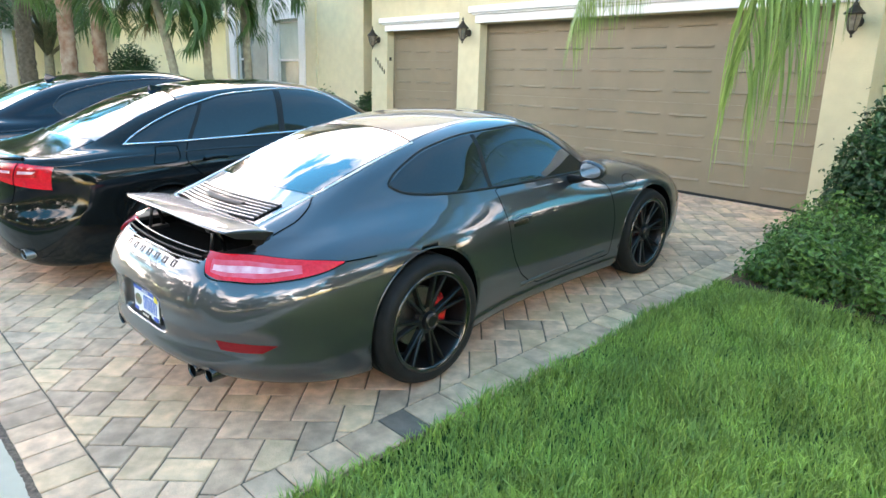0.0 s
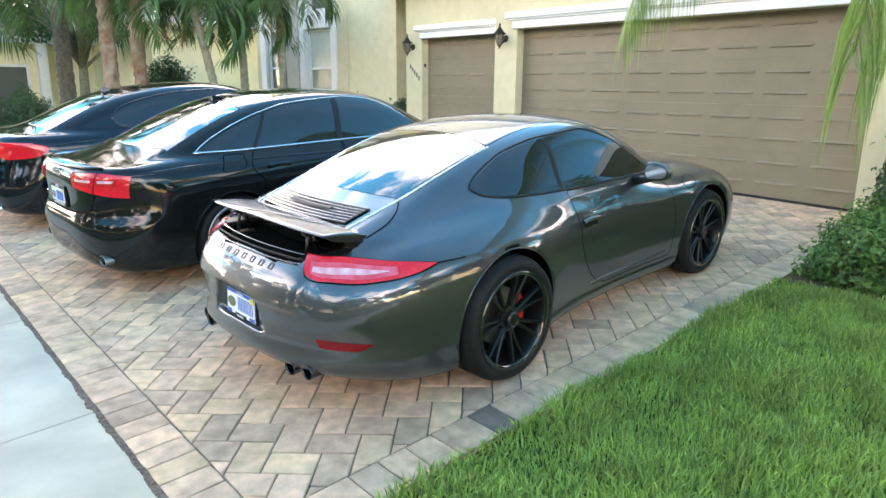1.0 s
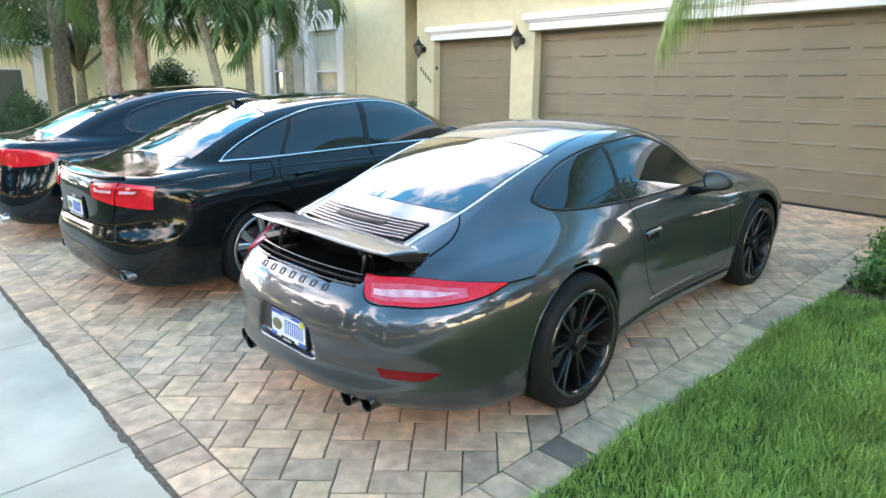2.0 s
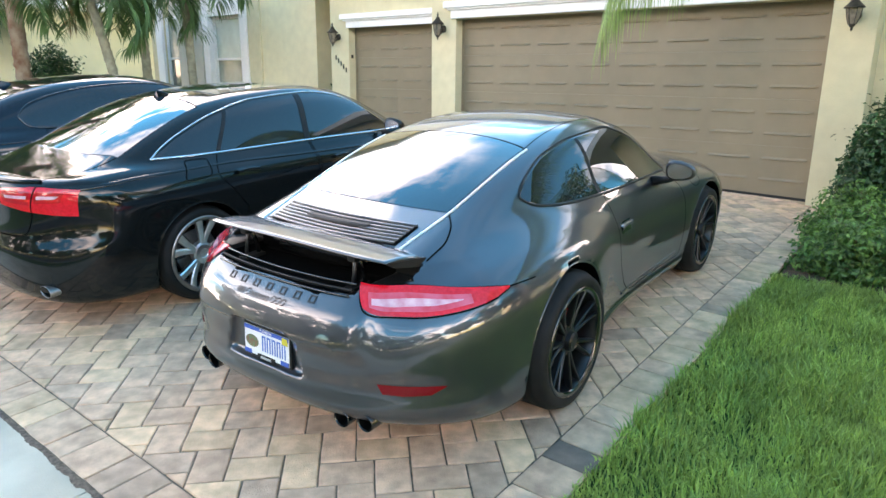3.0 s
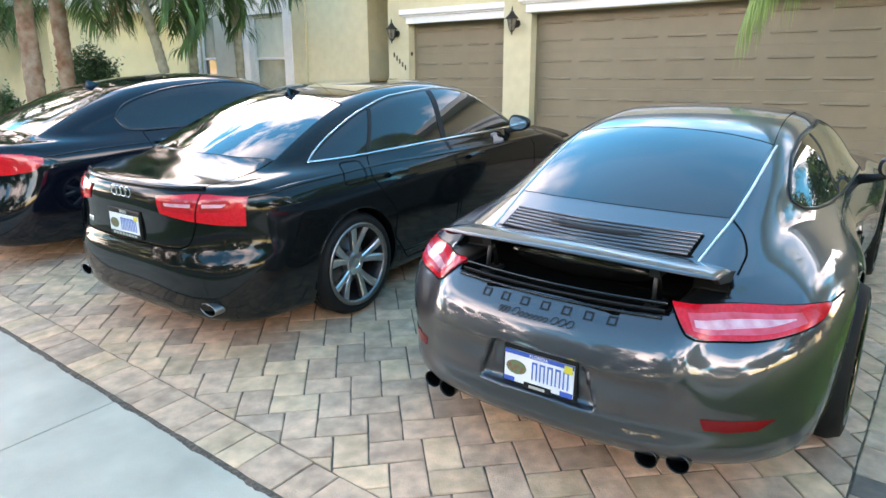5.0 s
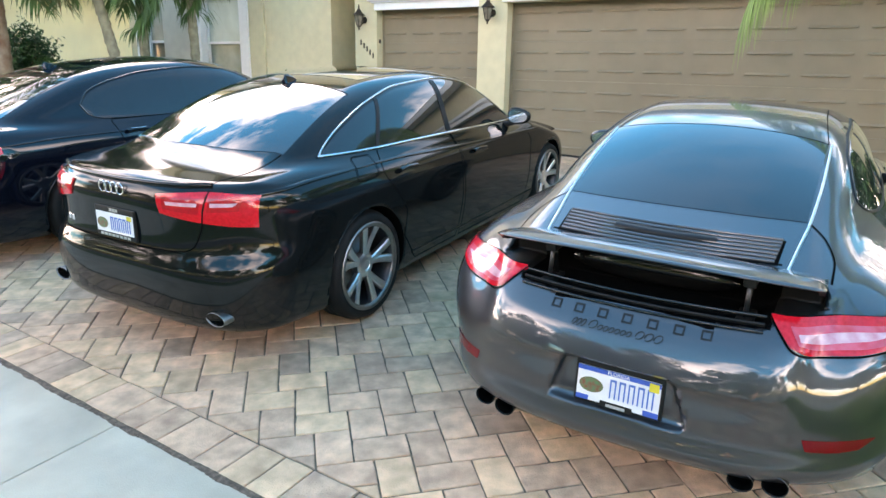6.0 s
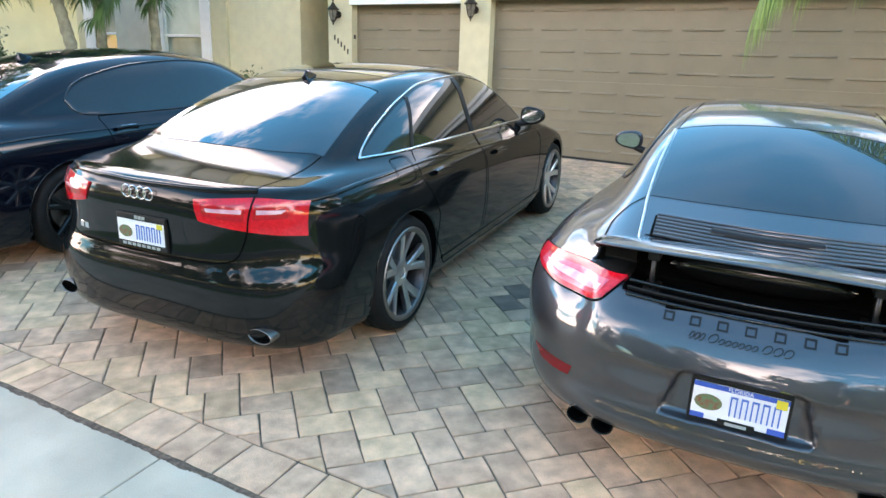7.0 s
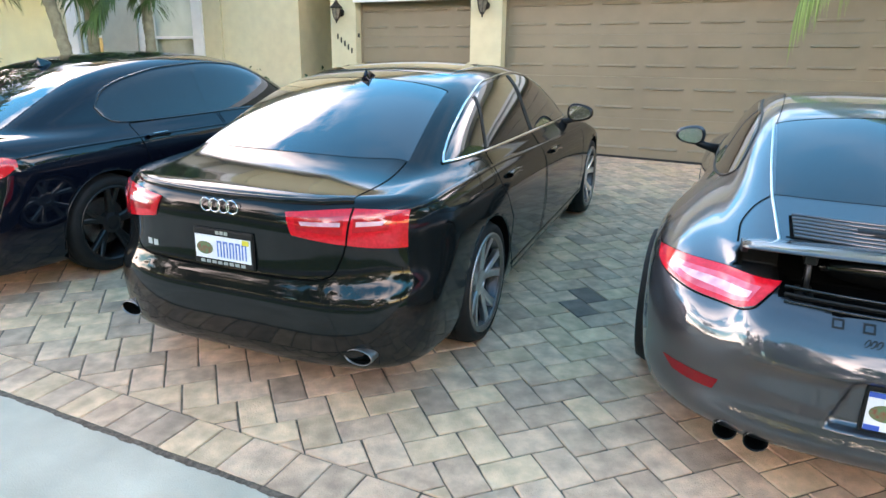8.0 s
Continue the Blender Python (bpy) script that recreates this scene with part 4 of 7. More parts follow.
def plate(parent, x, y, z, tilt, frame_mat, stripe):
    """A number plate in its frame, written with plain bars."""
    e = ob_of("number_plate", None, parent, m=Matrix.Translation((x, y, z)) @ Matrix.Rotation(radians(tilt), 4, "X"))
    boxpart("plate_frame", -0.163, 0.163, -0.006, 0.010, -0.084, 0.084, frame_mat, e, bevel=0.006)
    boxpart("plate_sheet", -0.152, 0.152, -0.010, 0.0, -0.070 if stripe else -0.054, 0.066 if stripe else 0.054, WHITE_PLATE, e)
    if stripe:
        for nm, a, b, c, d in (("blue_band", -0.152, 0.152, 0.048, 0.066), ("blue_corner", 0.098, 0.152, -0.070, -0.050), ("blue_corner", -0.152, -0.105, -0.070, -0.052)):
            boxpart(nm, a, b, -0.0125, -0.010, c, d, PLATE_BLUE, e)
        boxpart("frame_bar", -0.06, 0.06, -0.015, -0.006, -0.082, -0.058, frame_mat, e, bevel=0.003)
        boxpart("frame_text_bar", -0.035, 0.035, -0.017, -0.015, -0.075, -0.064, SILVER, e)
        t = bpy.data.curves.new("plate_word", "FONT")
        t.body, t.size, t.align_x, t.align_y, t.extrude = "FLORIDA", 0.020, "CENTER", "CENTER", 0.0005
        me = bpy.data.objects.new("tmp", t)
        scene.collection.objects.link(me)
        dg = bpy.context.evaluated_depsgraph_get()
        word = bpy.data.meshes.new_from_object(me.evaluated_get(dg))
        bpy.data.objects.remove(me)
        word.materials.clear()
        word.materials.append(WHITE_PLATE)
        ob_of("plate_word", word, e, m=Matrix.Translation((0.0, -0.0135, 0.057)) @ Matrix.Rotation(math.pi / 2, 4, "X"))
    else:
        for k in range(8):
            boxpart("dealer_bar", -0.128 + k * 0.032, -0.106 + k * 0.032, -0.009, -0.006, -0.076, -0.062, SILVER, e)
        for k in range(3):
            boxpart("dealer_bar", -0.036 + k * 0.024, -0.018 + k * 0.024, -0.009, -0.006, 0.062, 0.078, SILVER, e)
    bm = bmesh.new()
    bmesh.ops.create_circle(bm, cap_ends=True, segments=24, radius=1.0)
    bm.transform(Matrix.Translation((-0.098, -0.0115, -0.006)) @ Matrix.Diagonal((0.046, 1, 0.030, 1)) @ Matrix.Rotation(math.pi / 2, 4, "X"))
    part("emblem", bm, PLATE_GREEN, e)
    for i in range(5):
        a = -0.030 + i * 0.034
        for da, db, c, d in ((0.002, 0.007, -0.040, 0.034), (0.020, 0.025, -0.040, 0.034), (0.007, 0.020, 0.027, 0.034)):
            boxpart("number_bar", a + da, a + db, -0.0125, -0.010, c, d, PLATE_INK, e)
    boxpart("sticker", 0.112, 0.146, -0.014, -0.010, 0.030, 0.062 if stripe else 0.053, PLATE_YELLOW, e)
    return e


def exhaust(parent, x, y, z, r, flat, length, mat):
    v, f = lathe([(r * 0.92, 0.004), (r * 0.95, -0.003), (r * 0.985, -0.004), (r, 0.002), (r, length)], 28, "y", False)
    v = [(p[0] + x, p[1] + y, p[2] * flat + z) for p in v]
    e = ob_of("exhaust_tip", mesh_of("exhaust_tip", v, f, mat, True), parent)
    v, f = lathe([(r * 0.925, 0.003), (r * 0.90, 0.02), (r * 0.88, 0.10), (0.001, 0.105)], 24, "y", False)
    ob_of("exhaust_bore", mesh_of("exhaust_bore", [(p[0] + x, p[1] + y, p[2] * flat + z) for p in v], f, GAP, True), e)

# ---- grey sports coupe ----
def coupe_bay(ax, y, z):
    """The open well under the raised wing, with a shallower shelf at each end."""
    floor = 0.790 + 0.050 * np.clip((ax - 0.415) / 0.05, 0, 1)
    tail = -0.975 + 0.16 * (ax / 0.9) ** 2.5 + 0.42 * np.maximum(ax - 0.42, 0)
    return np.maximum(np.maximum(ax - 0.592, floor - z), np.maximum(y + 0.690, tail - y))


def plate_recess(ax, y, z):
    """The pressed field round the number plate."""
    side = ax - 0.200 - 0.35 * (0.60 - z)
    return smax(smax(side, y + 1.060 + 0.02 * (z - 0.5), 0.03), smax(0.425 - z, z - 0.612, 0.03), 0.03)


P = Shell(
    width=knots((-1.15, 0.80), (-0.8, 0.90), (-0.4, 0.960), (0.0, 0.982), (0.25, 0.976), (0.5, 0.938), (0.75, 0.888), (1.0, 0.865), (1.3, 0.858), (1.7, 0.868), (2.1, 0.89), (2.5, 0.905), (2.85, 0.895), (3.15, 0.86), (3.55, 0.76)),
    inset=knots((0.08, 0.09), (0.2, 0.045), (0.32, 0.015), (0.46, 0.0), (0.62, 0.0), (0.74, 0.010), (0.82, 0.032), (0.92, 0.09), (1.05, 0.20)),
    rear=knots((0.10, -0.94), (0.20, -1.03), (0.26, -1.085), (0.31, -1.120), (0.345, -1.128), (0.375, -1.118), (0.405, -1.100), (0.45, -1.104), (0.52, -1.116), (0.60, -1.112), (0.66, -1.098), (0.72, -1.076), (0.78, -1.042), (0.84, -0.985), (0.90, -0.90), (1.0, -0.66), (1.1, -0.4)),
    rear_bow=knots((0.2, 0.25), (0.4, 0.26), (0.6, 0.22), (0.75, 0.17), (0.9, 0.16)), rear_pow=2.5, front_bow=0.35,
    front=knots((0.10, 3.48), (0.3, 3.56), (0.5, 3.55), (0.65, 3.48), (0.80, 3.25), (0.95, 2.6)),
    deck=knots((-1.15, 0.76), (-0.9, 0.84), (-0.6, 0.895), (-0.3, 0.935), (0.0, 0.955), (0.4, 0.95), (0.8, 0.935), (1.5, 0.925), (2.0, 0.93), (2.5, 0.935), (2.85, 0.895), (3.15, 0.81), (3.5, 0.62)),
    deck_crown=0.0, shoulder=0.25, corner=0.36,
    floor=knots((-1.15, 0.278), (-0.9, 0.215), (-0.5, 0.142), (0.0, 0.13), (2.5, 0.13), (3.4, 0.17)),
    belt=knots((-1.1, 0.48), (-0.7, 0.575), (-0.4, 0.63), (-0.2, 0.665), (0.1, 0.715), (0.5, 0.75), (1.0, 0.765), (1.5, 0.75), (1.9, 0.71), (2.3, 0.62)),
    tumble=0.47, belt_z=0.93, crown=knots((-0.9, 0.06), (0.3, 0.10), (1.2, 0.11), (2.0, 0.25)),
    top=knots((-1.15, 0.70), (-0.95, 0.845), (-0.75, 0.915), (-0.33, 1.060), (0.0, 1.180), (0.36, 1.283), (0.65, 1.330), (1.0, 1.352), (1.30, 1.340), (1.55, 1.283), (1.85, 1.135), (2.12, 0.985), (2.35, 0.93), (2.65, 0.83), (3.0, 0.73), (3.4, 0.55)),
    top_scale=knots((-1.0, 0.92), (0.6, 0.97), (1.2, 0.95), (1.7, 0.88), (2.4, 0.95)),
    rail=knots((-0.9, 0.08), (0.0, 0.11), (0.8, 0.16), (1.8, 0.12)), fillet=0.13,
    bay=lambda x, y, z: np.minimum(coupe_bay(np.abs(x), y, z), plate_recess(np.abs(x), y, z)),
    arches=[(0.05, 0.358, 0.402), (2.49, 0.348, 0.388)])

coupe = tagged(new("sports_coupe"), "dark grey metallic sports coupe with raised rear wing on pavers", "car")
PX0, PY0 = -0.957, -0.077
DOOR_P = [(1.04, 0.305), (0.93, 0.385), (0.85, 0.50), (0.80, 0.62), (0.765, 0.945), (1.78, 0.925), (1.94, 0.80), (1.99, 0.55), (1.97, 0.278), (1.15, 0.268)]
clad(P, coupe, GREY_PAINT, 0.024, -1.25, 3.65, 1.42, [("door", DOOR_P)],
     [("wing_well", lambda m: (np.abs(m[:, 0]) < 0.445) & (m[:, 1] > -1.02) & (m[:, 1] < -0.66) & (m[:, 2] > 0.76) & (P.solid(m[:, 0], m[:, 1], m[:, 2]) < -0.004), GAP),
      ("well_cheek", lambda m: (m[:, 0] > 0) & (m[:, 0] < 0.62) & (m[:, 1] > -1.0) & (m[:, 1] < -0.66) & (m[:, 2] > 0.76) & (P.solid(m[:, 0], m[:, 1], m[:, 2]) < -0.004), BLACK_TRIM),
      ("well_cheek", lambda m: (m[:, 0] < 0) & (m[:, 0] > -0.62) & (m[:, 1] > -1.0) & (m[:, 1] < -0.66) & (m[:, 2] > 0.76) & (P.solid(m[:, 0], m[:, 1], m[:, 2]) < -0.004), BLACK_TRIM),
      ("bumper", lambda m: (m[:, 1] < -0.35) & (m[:, 2] < 0.78 - 0.02) & (m[:, 2] > 0.05)),
      ("bonnet", lambda m: (m[:, 1] > 2.05) & (m[:, 1] < 3.2) & (np.abs(m[:, 0]) < 0.55) & (m[:, 2] > 0.55))])
for wy, r, wd, rr in ((0.04, 0.361, 0.305, 0.281), (2.49, 0.348, 0.250, 0.272)):
    for s in (1, -1):
        wheel(coupe, s * ((0.997 if wy < 1 else 0.900) - wd / 2), wy, r, r, rr, wd, s, "twin_spoke", ((0.1 if wy < 1 else 3.0) if s > 0 else 0.5, RED_CALIPER), 0.12 if wy > 1 else 0.4)
for wy, wz, r in P.c["arches"]:
    arch_lip(P, coupe, wy, wz, r, GREY_PAINT)
# glass
for view, s in (("right", 1), ("left", -1)):
    patch(P, "side_window", view, [(0.045, 1.048), (0.13, 1.012), (0.42, 0.978), (0.80, 0.959), (1.67, 0.935), (1.80, 0.93)], [(0.045, 1.062), (0.18, 1.135), (0.40, 1.208), (0.75, 1.255), (1.15, 1.264), (1.40, 1.20), (1.80, 0.94)],
          GLASS, coupe, 0.003, 40, 10, "dark tinted side window", flat=1.0, lean=(-0.06, 0.09))
    strip(P, "window_seal", view, [(0.035, 1.055), (0.07, 1.028), (0.13, 1.004), (0.42, 0.970), (0.80, 0.951), (1.67, 0.927), (1.82, 0.922)], 0.014, BLACK_TRIM, coupe, 0.003, 0.003)
    strip(P, "window_seal", view, [(0.035, 1.055), (0.06, 1.082), (0.18, 1.146), (0.40, 1.219), (0.75, 1.266), (1.15, 1.275), (1.40, 1.212), (1.61, 1.085), (1.82, 0.93)], 0.014, BLACK_TRIM, coupe, 0.003, 0.003)
    strip(P, "window_pillar", view, [(0.742, 0.960), (0.760, 1.252)], 0.034, BLACK_TRIM, coupe, 0.0045)
patch(P, "rear_window", "top", [(-0.485, -0.345), (-0.25, -0.375), (0.0, -0.385), (0.25, -0.375), (0.485, -0.345)], [(-0.490, 0.325), (-0.25, 0.375), (0.0, 0.39), (0.25, 0.375), (0.490, 0.325)],
      GLASS, coupe, 0.003, 30, 16, "tinted rear window", flat=1.0)
for s in (1, -1):
    # the rail is body-coloured; its bright reflection is put in as silver
    strip(P, "rear_window_trim", "top", [(s * 0.462, -0.675), (s * 0.480, -0.50), (s * 0.496, -0.34), (s * 0.507, 0.0), (s * 0.505, 0.34)], 0.011, SILVER, coupe, 0.002, 0.005, label="silver strip for the highlight on the body-coloured rail beside the rear window")
strip(P, "rear_window_seal", "top", [(-0.495, 0.330), (-0.25, 0.382), (0.0, 0.397), (0.25, 0.382), (0.495, 0.330)], 0.012, GAP, coupe, 0.003)
strip(P, "roof_seam", "top", [(-0.492, 0.34), (-0.47, 0.55), (-0.45, 0.85), (-0.44, 1.15)], 0.005, GAP, coupe, 0.0015)
strip(P, "roof_seam", "top", [(0.492, 0.34), (0.47, 0.55), (0.45, 0.85), (0.44, 1.15)], 0.005, GAP, coupe, 0.0015)
patch(P, "windscreen", "top", [(-0.50, 1.33), (0.0, 1.35), (0.50, 1.33)], [(-0.60, 1.84), (0.0, 2.01), (0.60, 1.84)], GLASS, coupe, 0.003, 20, 10)
# engine lid with its louvres
lid = patch(P, "engine_lid", "top", [(-0.425, -0.655), (0.0, -0.690), (0.425, -0.655)], [(-0.432, -0.497), (0.0, -0.530), (0.432, -0.497)], GAP, coupe, 0.002, 20, 6, "black louvred engine lid")
for i in range(7):
    y = -0.652 + i * 0.0245
    w = 0.412 + 0.010 * i / 6
    strip(P, "slat", "top", [(-w, y + 0.010), (-w / 2, y - 0.015), (0.0, y - 0.024), (w / 2, y - 0.015), (w, y + 0.010)], 0.0135, GREY_PAINT, lid, 0.008, 0.004, n=24)
strip(P, "brake_light", "top", [(-0.20, -0.583), (0.0, -0.597), (0.20, -0.583)], 0.036, BLACK_TRIM, lid, 0.014, 0.004, n=16, label="dark brake light strip between the louvres")
for s in (1, -1):
    strip(P, "panel_gap", "top", [(s * 0.49, -0.345), (s * 0.565, -0.43), (s * 0.603, -0.55), (s * 0.604, -0.66)], 0.008, GAP, coupe, 0.0015)
# grille between the tail lights, behind the well
for k in range(3):
    strip(P, "grille_bar", "rear", [(-0.435, 0.803 + 0.018 * k), (-0.25, 0.800 + 0.018 * k), (0.0, 0.798 + 0.018 * k), (0.25, 0.800 + 0.018 * k), (0.435, 0.803 + 0.018 * k)], 0.011, GLOSS_BLACK if k != 1 else BLACK_TRIM, coupe, 0.004, 0.007, n=30)


def wing_mesh(half, n=36, m=8):
    """A thin raised plate: its nose rests on the lid, its tail stands clear of the body."""
    us = np.linspace(-1, 1, n + 1)
    nose_y = -0.678 + 0.012 * us ** 2
    nose_z = P.put("top", half * us * 0.97, nose_y)[:, 2] + 0.006
    tail_y, tail_z = -0.935 + 0.035 * us ** 4, 0.974 - 0.012 * us ** 2
    top, low = [], []
    for j in range(m + 1):
        t = j / m
        z = nose_z + (tail_z - nose_z) * t ** 0.85 + 0.006 * math.sin(math.pi * t)
        y = nose_y + (tail_y - nose_y) * t
        thick = 0.024 - 0.012 * t if j < m else 0.007
        top.append(np.c_[half * us, y, z])
        low.append(np.c_[half * us * 0.985, y + (0.006 if j == m else 0), z - thick])
    v = np.concatenate(top + low[::-1])
    rows, c = 2 * (m + 1), n + 1
    f = [(r * c + i, r * c + i + 1, ((r + 1) % rows) * c + i + 1, ((r + 1) % rows) * c + i) for r in range(rows) for i in range(n)]
    f += [tuple(r * c for r in range(rows)), tuple(r * c + n for r in range(rows))[::-1]]
    return v, f


v, f = wing_mesh(0.592)
wing = ob_of("wing", mesh_of("wing", v, f, GREY_PAINT, False), coupe, "grey raised rear wing")
for q in wing.data.polygons:
    q.use_smooth = len(q.vertices) == 4 and abs(q.normal.z) > 0.5
strip(P, "wing_seam", "top", [(-0.44, -0.660), (-0.2, -0.690), (0.0, -0.698), (0.2, -0.690), (0.44, -0.660)], 0.012, GAP, wing, 0.011)
for s in (1, -1):
    v, f = tube([(s * 0.365, -0.790, 0.790), (s * 0.365, -0.805, 0.87), (s * 0.365, -0.840, 0.955)], 0.011, 8)
    ob_of("wing_strut", mesh_of("wing_strut", v, f, GLOSS_BLACK, True), wing)
    v, f = tube([(s * 0.365, -0.870, 0.795), (s * 0.365, -0.855, 0.87), (s * 0.365, -0.842, 0.955)], 0.009, 8)
    ob_of("wing_strut", mesh_of("wing_strut", v, f, DARK_ALLOY, True), wing)
    part("wing_hinge", box(bmesh.new(), s * 0.365 - 0.022, s * 0.365 + 0.022, -0.875, -0.79, 0.915, 0.958, 0.008), BLACK_TRIM, wing)
    part("strut_foot", box(bmesh.new(), s * 0.365 - 0.030, s * 0.365 + 0.030, -0.895, -0.77, 0.780, 0.806, 0.008), BLACK_TRIM, wing)
    skirt = [(0.594, -0.645, 0.878), (0.594, -0.650, 0.922), (0.590, -0.895, 0.958), (0.590, -0.845, 0.925), (0.575, -0.645, 0.878), (0.575, -0.650, 0.922), (0.572, -0.895, 0.956), (0.572, -0.845, 0.925)]
    ob_of("wing_end_skirt", mesh_of("wing_end_skirt", [(s * p[0], p[1], p[2]) for p in skirt], [(0, 1, 2, 3), (7, 6, 5, 4), (0, 4, 5, 1), (1, 5, 6, 2), (2, 6, 7, 3), (3, 7, 4, 0)], BLACK_TRIM), wing)
bm = bmesh.new()
bmesh.ops.create_uvsphere(bm, u_segments=24, v_segments=12, radius=1.0)
bm.transform(Matrix.Translation((0, -0.725, 0.868)) @ Matrix.Diagonal((0.33, 0.040, 0.058, 1)))
part("air_box", bm, GLOSS_BLACK, coupe, "black air box in the recess", smooth=True)
# tail lights: red lens with a paler band
for s in (1, -1):
    cv = "corner" if s > 0 else "corner_left"
    lamp = patch(P, "tail_light", cv, [(15.5, 0.772), (22, 0.745), (34, 0.741), (50, 0.752), (66, 0.769), (78.5, 0.793)], [(10, 0.846), (26, 0.841), (42, 0.830), (57, 0.821), (68, 0.812), (78.5, 0.797)], RED_LENS, coupe, 0.010, 30, 8, "red tail light with clear band")
    patch(P, "pink_zone", cv, [(17.5, 0.776), (24, 0.757), (36, 0.754), (58, 0.772)], [(15.5, 0.822), (26, 0.818), (40, 0.808), (58, 0.801)], PINK_LENS, lamp, 0.012, 30, 8, "pale pink inner lens", skirt=0.001)
    patch(P, "clear_band", cv, [(18, 0.784), (27, 0.770), (40, 0.772), (54, 0.785)], [(17.5, 0.803), (27, 0.797), (40, 0.793), (54, 0.788)], CLEAR_LENS, lamp, 0.013, 30, 4, "pale clear lens band", skirt=0.001)
    strip(P, "lamp_seam", cv, [(10, 0.846), (13, 0.80), (16, 0.762), (22, 0.741), (34, 0.737), (50, 0.748), (66, 0.766), (79, 0.792)], 0.007, GAP, coupe, 0.002)
    strip(P, "lamp_seam", cv, [(9.8, 0.849), (26, 0.844), (42, 0.833), (57, 0.824), (68, 0.815), (79, 0.799)], 0.006, GAP, coupe, 0.002)
    patch(P, "fog_reflector", cv, [(23, 0.423), (32, 0.413), (40, 0.410)], [(21.5, 0.468), (33, 0.458), (46, 0.443)], RED_REFLECTOR, coupe, 0.004, 10, 3, "red bumper reflector")
    strip(P, "bumper_seam", "right" if s > 0 else "left", [(-0.47, 0.796), (-0.38, 0.794), (-0.28, 0.792)], 0.007, GAP, coupe, 0.003)
    exhaust(coupe, s * 0.450, -1.062, 0.284, 0.043, 0.92, 0.20, GLOSS_BLACK)
    exhaust(coupe, s * 0.556, -1.030, 0.284, 0.043, 0.92, 0.20, GLOSS_BLACK)
    strip(P, "door_crease", "right" if s > 0 else "left", [(0.95, 0.30), (1.4, 0.30), (1.90, 0.315)], 0.03, GREY_PAINT, coupe, -0.003, 0.010)
    # door handle and its dish, fuel flap and intake behind the window
    patch(P, "handle_dish", "right" if s > 0 else "left", [(0.835, 0.712), (0.99, 0.708)], [(0.835, 0.778), (0.99, 0.774)], GLOSS_BLACK, coupe, 0.001, 8, 4)
    strip(P, "door_handle", "right" if s > 0 else "left", [(0.82, 0.748), (0.91, 0.755), (1.01, 0.750)], 0.028, GREY_PAINT, coupe, 0.004, 0.014)
    mirror_ob(P, coupe, GREY_PAINT, s * 0.962, 1.52, 0.982, s, (0.195, 0.15, 0.125))
    patch(P, "sill", "right" if s > 0 else "left", [(0.40, 0.150), (1.2, 0.150), (2.07, 0.160)], [(0.40, 0.235), (1.2, 0.228), (2.07, 0.235)], GREY_PAINT, coupe, 0.014, 20, 4, "dark side skirt")
strip(P, "fuel_flap", "right", [(2.22 + 0.085 * math.cos(k * math.pi / 8), 0.80 + 0.045 * math.sin(k * math.pi / 8)) for k in range(17)], 0.005, GAP, coupe, 0.0015, n=48, smooth=False)
plate(coupe, 0.006, -1.068, 0.509, -4, BLACK_TRIM, True)
for k in range(7):   # plain angular marks in a row across the tail
    a = -0.286 + k * 0.090
    for x0, x1, z0, z1 in ((a, a + 0.036, 0.7805, 0.785), (a, a + 0.036, 0.759, 0.7635), (a, a + 0.006, 0.764, 0.780), (a + 0.030, a + 0.036, 0.764, 0.780)):
        patch(P, "badge_bar", "rear", [(x0, z0), (x1, z0)], [(x0, z1), (x1, z1)], BLACK_TRIM, coupe, 0.003, 3, 1, skirt=0.002)
cx = -0.187
for wide, tall, gap in [(0.013, 0.022, 0.004)] * 3 + [(0.0, 0.0, 0.012)] + [(0.028, 0.026, 0.005)] + [(0.016, 0.016, 0.005)] * 6 + [(0.0, 0.0, 0.012)] + [(0.026, 0.024, 0.006)] * 3:
    if wide:   # plain slanted loops where the model script stands
        loop = [(cx + wide / 2 + wide / 2 * math.cos(k * math.pi / 6) + 0.25 * tall * math.sin(k * math.pi / 6), 0.722 + tall / 2 + tall / 2 * math.sin(k * math.pi / 6)) for k in range(-4, 8)]
        strip(P, "badge_stroke", "rear", loop, 0.0042, BLACK_TRIM, coupe, 0.003, n=18, smooth=False)
    cx += wide + gap
coupe.matrix_world = on_slope(PX0, PY0, 1.6)

